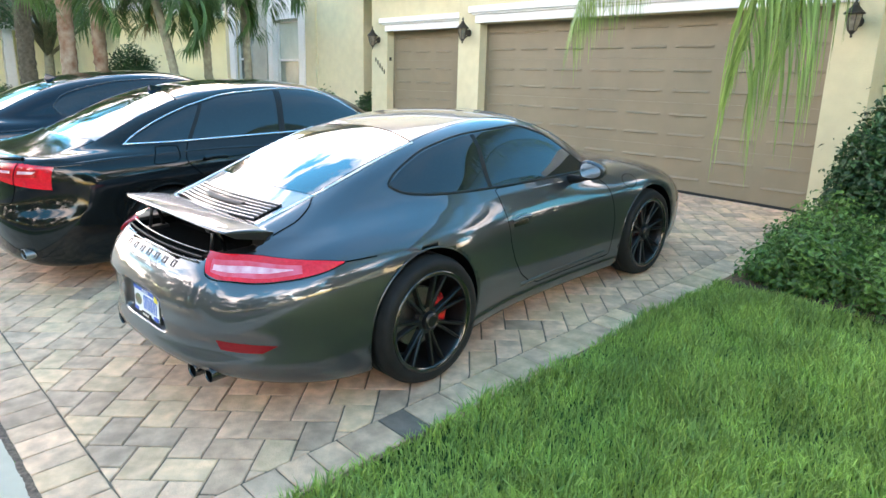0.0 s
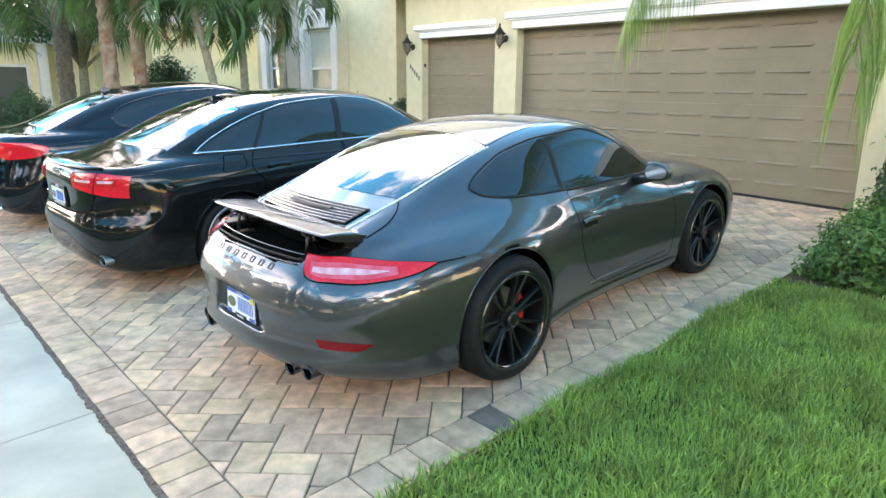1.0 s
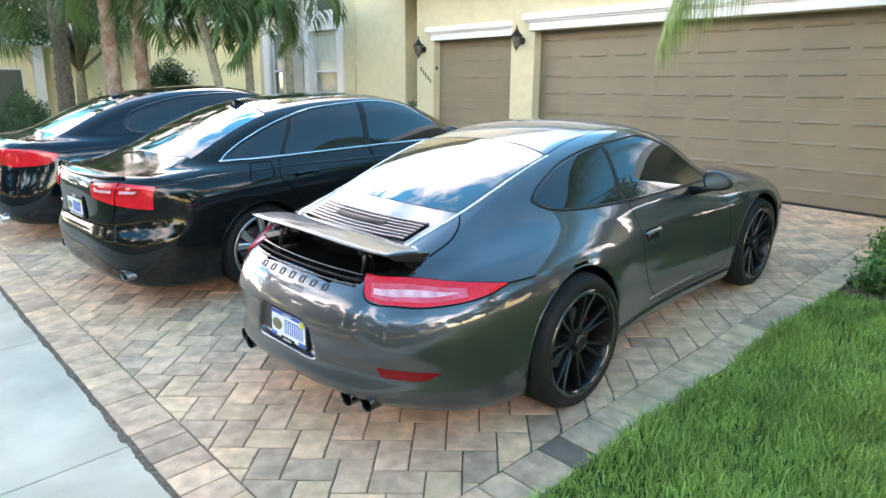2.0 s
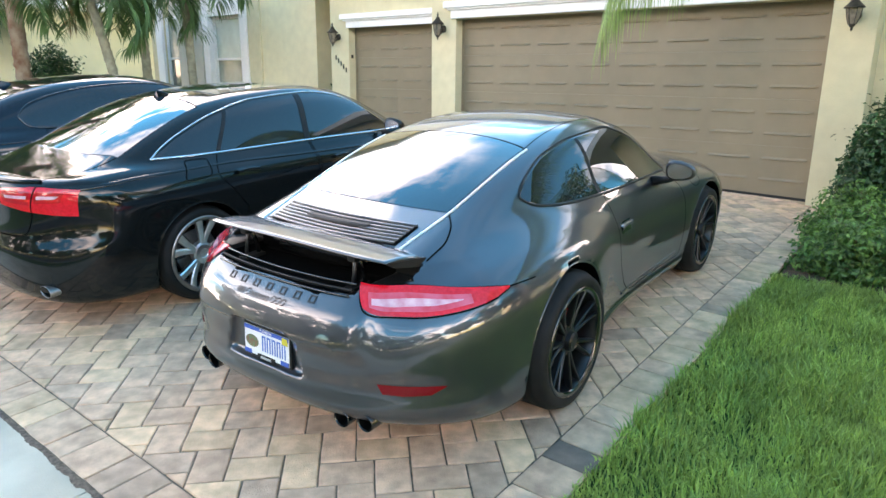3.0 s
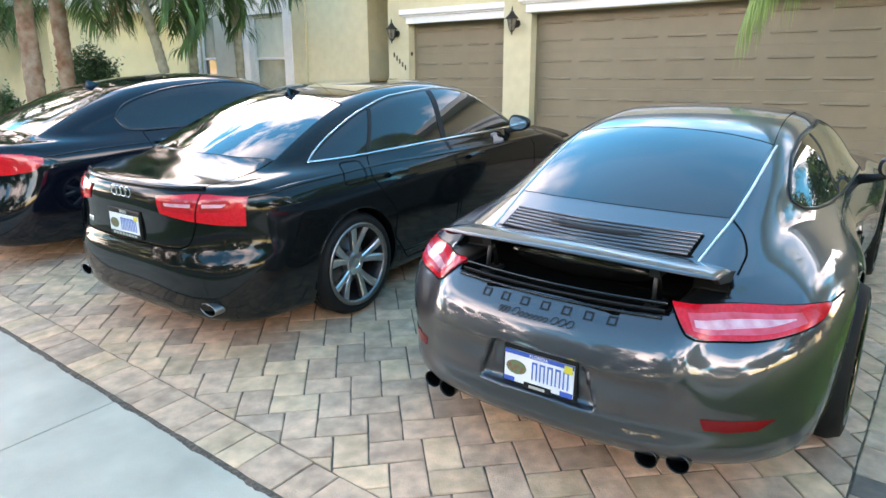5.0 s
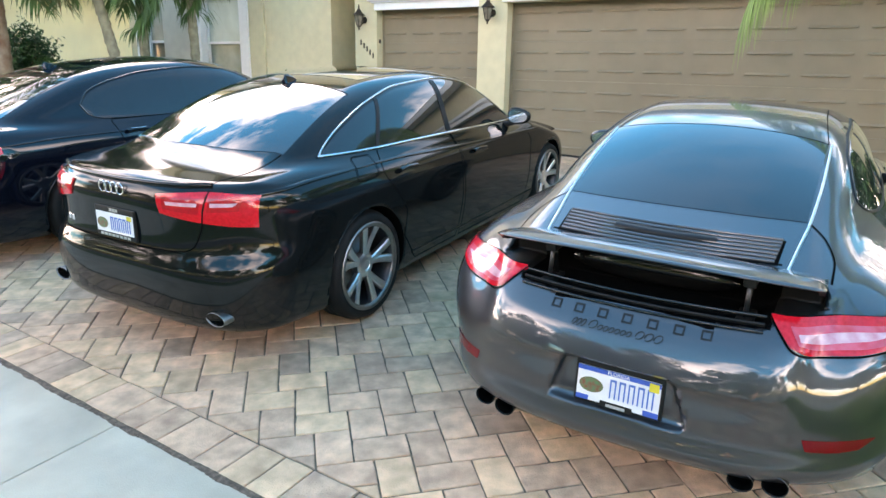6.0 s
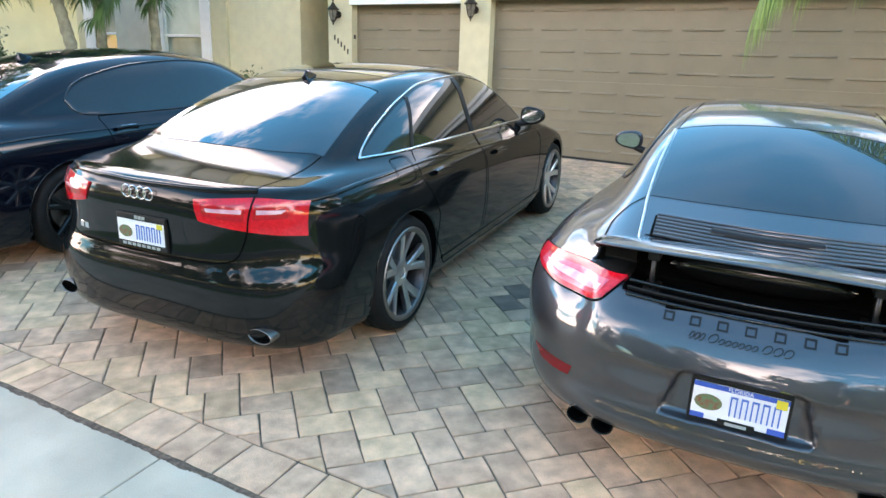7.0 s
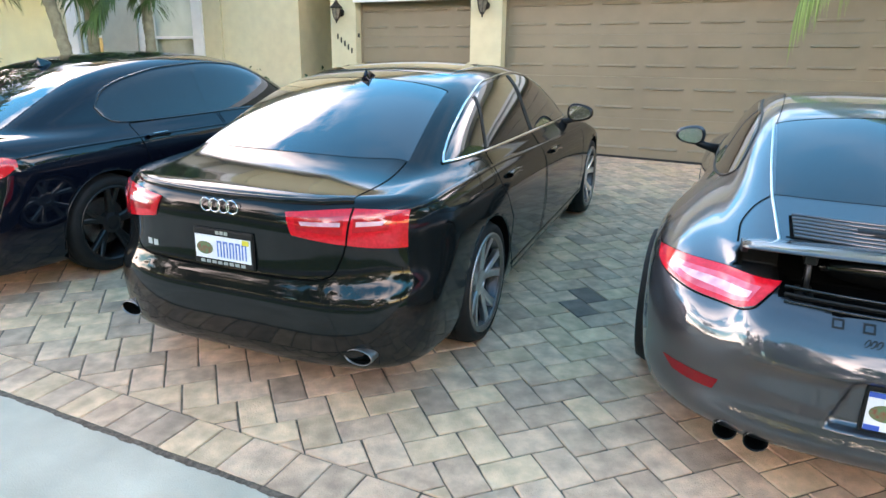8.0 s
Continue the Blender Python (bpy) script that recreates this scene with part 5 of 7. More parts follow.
# ---- dark saloon with polished wheels ----
def saloon_shell(**over):
    base = dict(
        width=knots((-1.2, 0.84), (-0.8, 0.905), (-0.3, 0.930), (0.2, 0.935), (0.9, 0.928), (2.0, 0.928), (2.9, 0.932), (3.3, 0.90), (3.85, 0.78)),
        inset=knots((0.10, 0.09), (0.22, 0.05), (0.36, 0.015), (0.50, 0.004), (0.70, 0.0), (0.83, 0.004), (0.88, 0.022), (0.95, 0.052), (1.02, 0.10), (1.12, 0.18)),
        rear=knots((0.12, -1.02), (0.24, -1.07), (0.34, -1.095), (0.44, -1.112), (0.51, -1.117), (0.555, -1.115), (0.59, -1.106), (0.615, -1.090), (0.64, -1.076), (0.67, -1.068), (0.73, -1.064), (0.80, -1.066), (0.88, -1.072), (0.94, -1.078), (0.98, -1.089), (1.01, -1.098), (1.04, -1.090), (1.10, -0.9), soft=0.36),
        rear_bow=knots((0.1, 0.26), (0.5, 0.28), (0.62, 0.34), (0.75, 0.40), (1.1, 0.42)), rear_pow=4.0, front_bow=0.40,
        front=knots((0.12, 3.72), (0.4, 3.82), (0.6, 3.78), (0.75, 3.6), (0.9, 3.0)),
        deck=knots((-1.2, 1.005), (-1.02, 1.018), (-0.85, 1.012), (-0.5, 1.046), (-0.1, 1.04), (0.5, 1.01), (2.2, 0.985), (2.7, 0.955), (3.2, 0.88), (3.6, 0.78), (3.85, 0.66)),
        deck_crown=0.05, shoulder=0.10, corner=0.16,
        floor=knots((-1.2, 0.24), (-0.8, 0.18), (-0.3, 0.15), (3.0, 0.15), (3.8, 0.19)),
        belt=knots((-0.9, 0.60), (-0.6, 0.685), (-0.2, 0.765), (0.3, 0.805), (1.0, 0.815), (1.8, 0.805), (2.4, 0.74), (2.8, 0.66)),
        tumble=0.50, belt_z=1.0, crown=knots((-0.6, 0.10), (0.4, 0.11), (1.6, 0.10), (2.5, 0.25)),
        top=knots((-1.1, 0.90), (-0.72, 1.00), (-0.52, 1.075), (-0.2, 1.215), (0.15, 1.345), (0.45, 1.412), (0.85, 1.445), (1.2, 1.45), (1.55, 1.425), (1.8, 1.375), (2.2, 1.20), (2.6, 1.01), (2.9, 0.93), (3.6, 0.75)),
        top_scale=knots((-0.6, 0.90), (0.0, 0.92), (0.6, 0.98), (1.5, 0.97), (2.2, 0.88), (3.0, 0.95)),
        rail=knots((-0.6, 0.10), (0.0, 0.14), (0.8, 0.16), (2.4, 0.12)), fillet=0.05,
        arches=[(-0.035, 0.35, 0.375), (2.877, 0.35, 0.375)])
    base.update(over)
    return Shell(**base)


A = saloon_shell()
saloon = tagged(new("saloon_car"), "glossy black-grey four-door saloon with bright wheels, parked on pavers", "car")
DOOR_AR = [(0.33, 0.45), (0.36, 0.62), (0.24, 0.78), (0.16, 0.87), (0.15, 0.92), (0.18, 0.96), (0.24, 1.036), (1.105, 1.018), (1.13, 0.55), (1.08, 0.24), (0.50, 0.24)]
DOOR_AF = [(1.13, 0.24), (1.17, 0.55), (1.12, 1.016), (2.26, 0.980), (2.38, 0.80), (2.38, 0.50), (2.32, 0.24)]
clad(A, saloon, CHARCOAL_PAINT, 0.026, -1.25, 3.95, 1.52, [("rear_door", DOOR_AR), ("front_door", DOOR_AF)],
     [("bumper", lambda m: (m[:, 1] < -0.395) & (m[:, 2] < 0.65)), ("boot_lid", lambda m: (m[:, 1] < -0.50) & (np.abs(m[:, 0]) < 0.60) & (m[:, 2] > 0.65)),
      ("bonnet", lambda m: (m[:, 1] > 2.6) & (np.abs(m[:, 0]) < 0.72) & (m[:, 2] > 0.72))])
for wy in (-0.035, 2.877):
    for s in (1, -1):
        wheel(saloon, s * (0.915 - 0.1275), wy, 0.347, 0.347, 0.273, 0.255, s, "split_spoke", (2.7 if s > 0 else 0.4, DARK_ALLOY), 0.3 if wy > 1 else 0.15)
for wy, wz, r in A.c["arches"]:
    arch_lip(A, saloon, wy, wz, r, CHARCOAL_PAINT)
WL = [(-0.245, 1.045), (0.10, 1.040), (0.60, 1.033), (1.20, 1.022), (2.20, 0.99)]
WU = [(-0.235, 1.052), (0.02, 1.168), (0.38, 1.282), (0.75, 1.346), (1.25, 1.362), (1.65, 1.315), (2.20, 1.0)]
for view, s in (("right", 1), ("left", -1)):
    patch(A, "side_window", view, WL, WU, GLASS, saloon, 0.003, 46, 10, "dark tinted side windows", flat=1.0)
    strip(A, "chrome_trim", view, [(-0.26, 1.043), (0.10, 1.030), (0.60, 1.022), (1.20, 1.010), (2.24, 0.978)], 0.018, CHROME, saloon, 0.003, 0.006, label="chrome window surround")
    strip(A, "chrome_trim", view, [(-0.25, 1.043), (-0.19, 1.084), (0.02, 1.184), (0.38, 1.299), (0.75, 1.363), (1.25, 1.378), (1.65, 1.330), (2.0, 1.14), (2.24, 0.985)], 0.012, CHROME, saloon, 0.003, 0.006, label="chrome window surround")
    strip(A, "window_pillar", view, [(0.245, 1.034), (0.44, 1.300)], 0.030, BLACK_TRIM, saloon, 0.006)
    strip(A, "window_pillar", view, [(1.105, 1.018), (1.195, 1.362)], 0.060, BLACK_TRIM, saloon, 0.006)
    strip(A, "side_crease", view, [(-0.86, 0.938), (-0.62, 0.953), (-0.37, 0.961), (0.0, 0.961), (0.27, 0.957), (0.8, 0.932), (1.5, 0.905), (2.4, 0.876), (3.0, 0.855)], 0.030, CHARCOAL_PAINT, saloon, -0.001, 0.0035)
    strip(A, "sill_crease", view, [(0.45, 0.30), (1.4, 0.30), (2.5, 0.31)], 0.03, CHARCOAL_PAINT, saloon, -0.002, 0.010)
    for hy, dz in ((0.310, 0.010), (1.306, -0.018)):
        patch(A, "handle_dish", view, [(hy, 0.845 + dz), (hy + 0.17, 0.842 + dz)], [(hy, 0.900 + dz), (hy + 0.17, 0.897 + dz)], GLOSS_BLACK, saloon, 0.001, 8, 4)
        strip(A, "door_handle", view, [(hy - 0.015, 0.872 + dz), (hy + 0.085, 0.877 + dz), (hy + 0.185, 0.870 + dz)], 0.032, CHARCOAL_PAINT, saloon, 0.014, 0.020)
    mirror_ob(A, saloon, CHARCOAL_PAINT, s * 0.945, 2.05, 1.035, s, (0.205, 0.15, 0.135))
strip(A, "fuel_flap", "right", [(-0.068, 0.970), (-0.045, 1.003), (-0.02, 1.008), (0.10, 1.004), (0.125, 0.995), (0.115, 0.95), (0.098, 0.91), (0.054, 0.890), (-0.08, 0.886), (-0.11, 0.90), (-0.068, 0.970)], 0.005, GAP, saloon, 0.0050, n=60)
patch(A, "rear_window", "top", [(-0.62, -0.42), (-0.3, -0.49), (0.0, -0.505), (0.3, -0.49), (0.62, -0.42)], [(-0.53, 0.275), (-0.25, 0.315), (0.0, 0.325), (0.25, 0.315), (0.53, 0.275)], GLASS, saloon, 0.003, 30, 16, "tinted rear window", flat=1.0)
patch(A, "windscreen", "top", [(-0.52, 1.72), (0.0, 1.78), (0.52, 1.72)], [(-0.62, 2.40), (0.0, 2.56), (0.62, 2.40)], GLASS, saloon, 0.003, 20, 10)
patch(A, "sun_roof", "top", [(-0.42, 0.55), (0.42, 0.55)], [(-0.44, 1.55), (0.44, 1.55)], GLASS, saloon, 0.002, 16, 16, "dark glass sun roof")
strip(A, "rear_window_seal", "top", [(-0.535, 0.28), (-0.25, 0.325), (0.0, 0.335), (0.25, 0.325), (0.535, 0.28)], 0.012, GAP, saloon, 0.003)
# boot lid gaps and lip
for s in (1, -1):
    strip(A, "panel_gap", "top", [(s * 0.585, -0.93), (s * 0.59, -0.84), (s * 0.612, -0.55), (s * 0.612, -0.43)], 0.006, GAP, saloon, 0.0015)
    strip(A, "panel_gap", "rear", [(s * 0.598, 0.99), (s * 0.593, 0.81), (s * 0.572, 0.74), (s * 0.545, 0.685), (s * 0.50, 0.662), (s * 0.44, 0.655)], 0.008, GAP, saloon, 0.0015)
strip(A, "panel_gap", "rear", [(-0.46, 0.656), (0.0, 0.650), (0.46, 0.656)], 0.010, GAP, saloon, 0.0015)
strip(A, "boot_lip", "top", [(-0.60, -0.915), (-0.45, -0.990), (-0.25, -1.025), (0.0, -1.035), (0.25, -1.025), (0.45, -0.990), (0.60, -0.915)], 0.030, CHARCOAL_PAINT, saloon, 0.006, 0.014, n=30, label="boot lid spoiler lip")
for s in (1, -1):
    cv = "corner" if s > 0 else "corner_left"
    low = [(s * 0.376, 0.856), (s * 0.48, 0.838), (s * 0.60, 0.817), (s * 0.70, 0.798), (s * 0.797, 0.783)]
    upp = [(s * 0.342, 0.946), (s * 0.46, 0.957), (s * 0.60, 0.964), (s * 0.70, 0.956), (s * 0.792, 0.940)]
    lamp = patch(A, "tail_light", "rear", low, upp, RED_LENS, saloon, 0.010, 30, 10, "red two-part tail light")
    patch(A, "dark_zone", "rear", [(s * 0.40, 0.880), (s * 0.585, 0.862)], [(s * 0.385, 0.930), (s * 0.585, 0.938)], RED_DARK, lamp, 0.0125, 12, 6, "dark red inner lens", skirt=0.001)
    patch(A, "dark_zone", "rear", [(s * 0.618, 0.872), (s * 0.735, 0.872)], [(s * 0.622, 0.938), (s * 0.745, 0.925)], RED_DARK, lamp, 0.0125, 12, 6, "dark red inner lens", skirt=0.001)
    patch(A, "clear_band", "rear", [(s * 0.42, 0.899), (s * 0.575, 0.897)], [(s * 0.410, 0.914), (s * 0.575, 0.914)], CLEAR_LENS, lamp, 0.014, 12, 6, "pale clear lens band", skirt=0.001)
    patch(A, "clear_band", "rear", [(s * 0.63, 0.895), (s * 0.715, 0.895)], [(s * 0.63, 0.914), (s * 0.730, 0.911)], CLEAR_LENS, lamp, 0.014, 12, 6, "pale clear lens band", skirt=0.001)
    strip(A, "lamp_gap", "rear", [(s * 0.612, 0.968), (s * 0.596, 0.813)], 0.008, GAP, lamp, 0.0118)
    exhaust(saloon, s * 0.660, -1.035, 0.318, 0.068, 0.55, 0.18, DISC)
plate(saloon, 0.018, -1.080, 0.750, -2, BLACK_TRIM, False)
bm = bmesh.new()
for i in range(4):
    v, f = lathe([(0.0272, 0.004), (0.0305, 0.0), (0.0338, 0.004), (0.0305, 0.008), (0.0272, 0.004)], 32, "y", False)
    cx = 0.004 + (i - 1.5) * 0.0475
    yy = float(A.put("rear", [cx], [0.942])[0][1]) - 0.012 - (i % 2) * 0.001
    ob_of("badge_ring", mesh_of("badge_ring", [(p[0] + cx, p[1] + yy, p[2] + 0.942) for p in v], f, CHROME, True), saloon)
bm.free()
tag_bars(saloon, A, "badge_bar", "rear", -0.47, -0.385, 0.715, 0.028, 2, CHROME, 0.7)


def fin(parent, shell, y, mat):
    z = float(shell.put("top", [0.0], [y])[0][2])
    v, f = [], []
    for i in range(9):
        t = i / 8
        h = 0.062 * (1 - t) ** 0.7 * min(1, 0.35 + 6 * t)
        w = 0.024 * (1 - 0.75 * t)
        for dx, dz in ((-w, -0.006), (-w * 0.35, h * 0.8), (0, h), (w * 0.35, h * 0.8), (w, -0.006)):
            v.append((dx, y - 0.06 + 0.15 * t, z + dz))
    for i in range(8):
        for j in range(4):
            f.append((i * 5 + j, i * 5 + j + 1, i * 5 + 6 + j, i * 5 + 5 + j))
    f += [(4, 3, 2, 1, 0), (40, 41, 42, 43, 44)]
    ob_of("aerial_fin", mesh_of("aerial_fin", v, f, mat, False), parent)


fin(saloon, A, 0.34, BLUE_BLACK_PAINT)
saloon.matrix_world = on_slope(-3.683, -0.30, 2.8)

# ---- blue-black saloon at the far side ----
B = saloon_shell(
    rear=knots((0.12, -1.05), (0.24, -1.10), (0.34, -1.14), (0.48, -1.15), (0.58, -1.135), (0.69, -1.098), (0.80, -1.068), (0.92, -1.06), (1.0, -1.08), (1.05, -1.06), (1.12, -0.9)),
    deck=knots((-1.2, 1.02), (-1.05, 1.045), (-0.85, 1.035), (-0.5, 1.04), (-0.1, 1.03), (0.5, 1.01), (2.2, 0.98), (2.8, 0.95), (3.3, 0.86), (3.85, 0.66)),
    arches=[(0.0, 0.35, 0.375), (2.968, 0.35, 0.375)])
far = tagged(new("saloon_car"), "blue-black four-door saloon with black wheels, parked beyond the other cars", "car")
DOOR_BR = [(0.36, 0.45), (0.38, 0.62), (0.34, 0.80), (0.30, 1.00), (1.16, 0.985), (1.19, 0.55), (1.14, 0.24), (0.52, 0.24)]
DOOR_BF = [(1.19, 0.24), (1.23, 0.55), (1.18, 0.985), (2.32, 0.965), (2.42, 0.80), (2.42, 0.50), (2.36, 0.24)]
clad(B, far, BLUE_BLACK_PAINT, 0.03, -1.25, 3.95, 1.52, [("rear_door", DOOR_BR), ("front_door", DOOR_BF)],
     [("bumper", lambda m: (m[:, 1] < -0.395) & (m[:, 2] < 0.65)), ("boot_lid", lambda m: (m[:, 1] < -0.50) & (np.abs(m[:, 0]) < 0.60) & (m[:, 2] > 0.65))])
for wy in (0.0, 2.968):
    for s in (1, -1):
        wheel(far, s * (0.915 - 0.1275), wy, 0.347, 0.347, 0.262, 0.255, s, "plain_spoke", None, 0.2)
for wy, wz, r in B.c["arches"]:
    arch_lip(B, far, wy, wz, r, BLUE_BLACK_PAINT)
for view, s in (("right", 1), ("left", -1)):
    patch(B, "side_window", view, [(0.13, 1.12), (0.17, 1.065), (0.25, 1.030), (0.60, 1.012), (1.20, 1.000), (2.25, 0.975)], [(0.13, 1.145), (0.22, 1.205), (0.50, 1.290), (0.85, 1.338), (1.25, 1.350), (1.65, 1.315), (2.25, 0.985)], GLASS, far, 0.003, 46, 10, "dark tinted side windows", flat=1.0)
    strip(B, "window_seal", view, [(0.115, 1.13), (0.155, 1.055), (0.24, 1.018), (0.60, 1.000), (1.20, 0.988), (2.28, 0.965)], 0.016, GLOSS_BLACK, far, 0.003, 0.005)
    strip(B, "window_seal", view, [(0.115, 1.13), (0.21, 1.220), (0.50, 1.306), (0.85, 1.354), (1.25, 1.366), (1.65, 1.330), (2.28, 0.972)], 0.014, GLOSS_BLACK, far, 0.003, 0.005)
    strip(B, "window_pillar", view, [(0.555, 1.008), (0.50, 1.285)], 0.022, GLOSS_BLACK, far, 0.005)
    strip(B, "window_pillar", view, [(1.11, 0.995), (1.13, 1.350)], 0.060, GLOSS_BLACK, far, 0.005)
    strip(B, "side_crease", view, [(-0.72, 0.90), (-0.2, 0.915), (0.5, 0.905), (1.5, 0.885), (2.4, 0.865)], 0.02, BLUE_BLACK_PAINT, far, -0.001, 0.005)
    for hy in (0.39, 1.46):
        patch(B, "handle_dish", view, [(hy, 0.865), (hy + 0.17, 0.862)], [(hy, 0.925), (hy + 0.17, 0.922)], GLOSS_BLACK, far, 0.001, 8, 4)
        strip(B, "door_handle", view, [(hy - 0.015, 0.895), (hy + 0.085, 0.900), (hy + 0.185, 0.894)], 0.032, BLUE_BLACK_PAINT, far, 0.014, 0.020)
        strip(B, "handle_insert", view, [(hy + 0.02, 0.905), (hy + 0.16, 0.903)], 0.006, CHROME, far, 0.034, 0.002)
    mirror_ob(B, far, BLUE_BLACK_PAINT, s * 1.015, 2.05, 1.06, s, (0.22, 0.14, 0.145))
    lamp = patch(B, "tail_light", "rear", [(s * 0.42, 0.83), (s * 0.58, 0.80), (s * 0.70, 0.785), (s * 0.82, 0.79)], [(s * 0.42, 0.945), (s * 0.58, 0.955), (s * 0.70, 0.955), (s * 0.825, 0.94)], RED_LENS, far, 0.008, 20, 8, "red wrap-round tail light")
    patch(B, "tail_tip", view, [(-0.86, 0.79), (-0.70, 0.80), (-0.59, 0.86)], [(-0.86, 0.935), (-0.70, 0.93), (-0.59, 0.90)], RED_LENS, lamp, 0.0075, 10, 3)
    strip(B, "lamp_gap", "rear", [(s * 0.588, 0.95), (s * 0.58, 0.80)], 0.007, GAP, lamp, 0.0095)
    exhaust(far, s * 0.55, -1.12, 0.275, 0.05, 0.8, 0.16, CHROME)
    strip(B, "panel_gap", "top", [(s * 0.60, -0.985), (s * 0.61, -0.85), (s * 0.63, -0.60)], 0.006, GAP, far, 0.0015)
patch(B, "rear_window", "top", [(-0.62, -0.50), (0.0, -0.555), (0.62, -0.50)], [(-0.50, 0.165), (0.0, 0.21), (0.50, 0.165)], GLASS, far, 0.003, 30, 16, "tinted rear window", flat=1.0)
patch(B, "windscreen", "top", [(-0.52, 1.72), (0.0, 1.78), (0.52, 1.72)], [(-0.62, 2.40), (0.0, 2.56), (0.62, 2.40)], GLASS, far, 0.003, 20, 10)
plate(far, 0.0, -1.075, 0.76, -2, BLACK_TRIM, False)
fin(far, B, 0.30, BLUE_BLACK_PAINT)
far.matrix_world = on_slope(-6.45, -0.42, 0.0)

# ---- plants ----


def leaves(centres, normals, size, aspect=0.5, seed=1, fold=0.25):
    """Small folded leaves of four triangles at places, facing normals, turned at random."""
    r = np.random.default_rng(seed)
    n = len(centres)
    nr = normals + r.normal(0, 0.55, (n, 3))
    nr /= np.linalg.norm(nr, axis=1, keepdims=True)
    t = np.cross(nr, r.normal(0, 1, (n, 3)))
    t /= np.linalg.norm(t, axis=1, keepdims=True)
    b = np.cross(nr, t)
    s = (size * r.uniform(0.6, 1.25, n))[:, None]
    c = centres
    v = np.stack([c - t * s * 0.5, c + b * s * aspect * 0.5 + nr * s * fold * 0.5, c + t * s * 0.55 - nr * s * 0.12, c - b * s * aspect * 0.5 + nr * s * fold * 0.5, c + t * s * 0.02], 1).reshape(-1, 3)
    k = np.arange(n)[:, None] * 5
    f = np.concatenate([k + [0, 4, 1], k + [4, 2, 1], k + [0, 3, 4], k + [4, 3, 2]])
    return v, f


def shrub(name, cx, cy, rx, ry, h, mat, count, size, label, seed, base=None, group="", fill=0.2):
    r = np.random.default_rng(seed)
    z0 = float(ground(cx, cy)) - 0.03 if base is None else base
    t = tagged(new(name), label, "shrub", group=group)
    # shoots of uneven length with leaves along them, and a thin fill between
    C, N, vv, ff = [], [], [], []
    shoots = max(40, count // 55)
    for i in range(shoots):
        d = r.normal(0, 1, 3) * (1, 1, 0.8)
        d[2] = abs(d[2]) + 0.12
        d /= np.linalg.norm(d)
        reach = r.uniform(0.62, 1.0) if i % 4 else r.uniform(0.95, 1.16)
        e = d * np.array([rx, ry, h]) * reach
        b = np.array([r.uniform(-0.3, 0.3) * rx, r.uniform(-0.3, 0.3) * ry, 0.02])
        k = int(count * (1 - fill)) // shoots
        u = r.uniform(0.42, 1.0, k) ** 0.7
        c = b + (e - b) * u[:, None] + [0, 0, 1] * (0.10 * h * np.sin(np.pi * u))[:, None]
        off = r.normal(0, 1, (k, 3)) * size * 0.9
        C.append(c + off)
        N.append(off / size + d * 0.8 + [0, 0, 0.7])
        if i % 3 == 0 and len(ff) < 900:
            m = b + (e - b) * 0.5 + [0, 0, 0.10 * h]
            q, g = tube([tuple(p + [cx, cy, z0]) for p in (b, m, e)], [0.008, 0.006, 0.003], 5)
            ff += [tuple(w + len(vv) for w in gg) for gg in g]
            vv += [tuple(p) for p in q]
    k = int(count * fill)
    d = r.normal(0, 1, (k, 3))
    d /= np.linalg.norm(d, axis=1, keepdims=True)
    d[:, 2] = np.abs(d[:, 2])
    C.append(d * r.uniform(0.45, 0.82 if fill < 0.5 else 0.97, (k, 1)) * [rx, ry, h])
    N.append(d + [0, 0, 0.4])
    C, N = np.concatenate(C), np.concatenate(N)
    keep = C[:, 2] > 0.02
    C, N = C[keep], N[keep]
    N /= np.linalg.norm(N, axis=1, keepdims=True)
    v, f = leaves(C + [cx, cy, z0], N, size, 0.55, seed)
    tagged(ob_of("foliage", mesh_of("foliage", v, f, mat), t), kind="stuff")
    ob_of("stems", mesh_of("stems", vv, ff, TWIG), t)
    return t


# bed beside the drive: low light-green shrubs in front, a tall dark one by the wall
bed = tagged(grid_sheet("planting_bed", np.linspace(0.40, 6.0, 6), np.linspace(2.68, 5.74, 4), MULCH, 0.012), "brown mulch planting bed along the house", "planting bed", kind="structure")
for i, (x, y, rx, ry, h) in enumerate([(0.82, 3.04, 0.44, 0.36, 0.42), (1.55, 3.05, 0.50, 0.40, 0.46), (0.72, 3.66, 0.42, 0.42, 0.46), (1.45, 3.75, 0.58, 0.50, 0.60),
                                        (2.35, 3.15, 0.6, 0.45, 0.55), (0.66, 4.22, 0.38, 0.38, 0.50), (2.3, 3.95, 0.6, 0.5, 0.75)]):
    shrub("low_shrub", x, y, rx, ry, h, LEAF, 9000, 0.050, "low light-green shrub with small leaves in the bed", 30 + i, group="low shrubs in the bed")
shrub("tall_shrub", 0.95, 4.72, 0.62, 0.50, 1.46, LEAF_DARK, 20000, 0.062, "tall dark-green shrub against the house wall", 50, fill=0.85)
shrub("tall_shrub", 2.05, 4.85, 0.65, 0.50, 1.50, LEAF_DARK, 11000, 0.07, "tall dark-green shrub against the house wall", 51, fill=0.6)


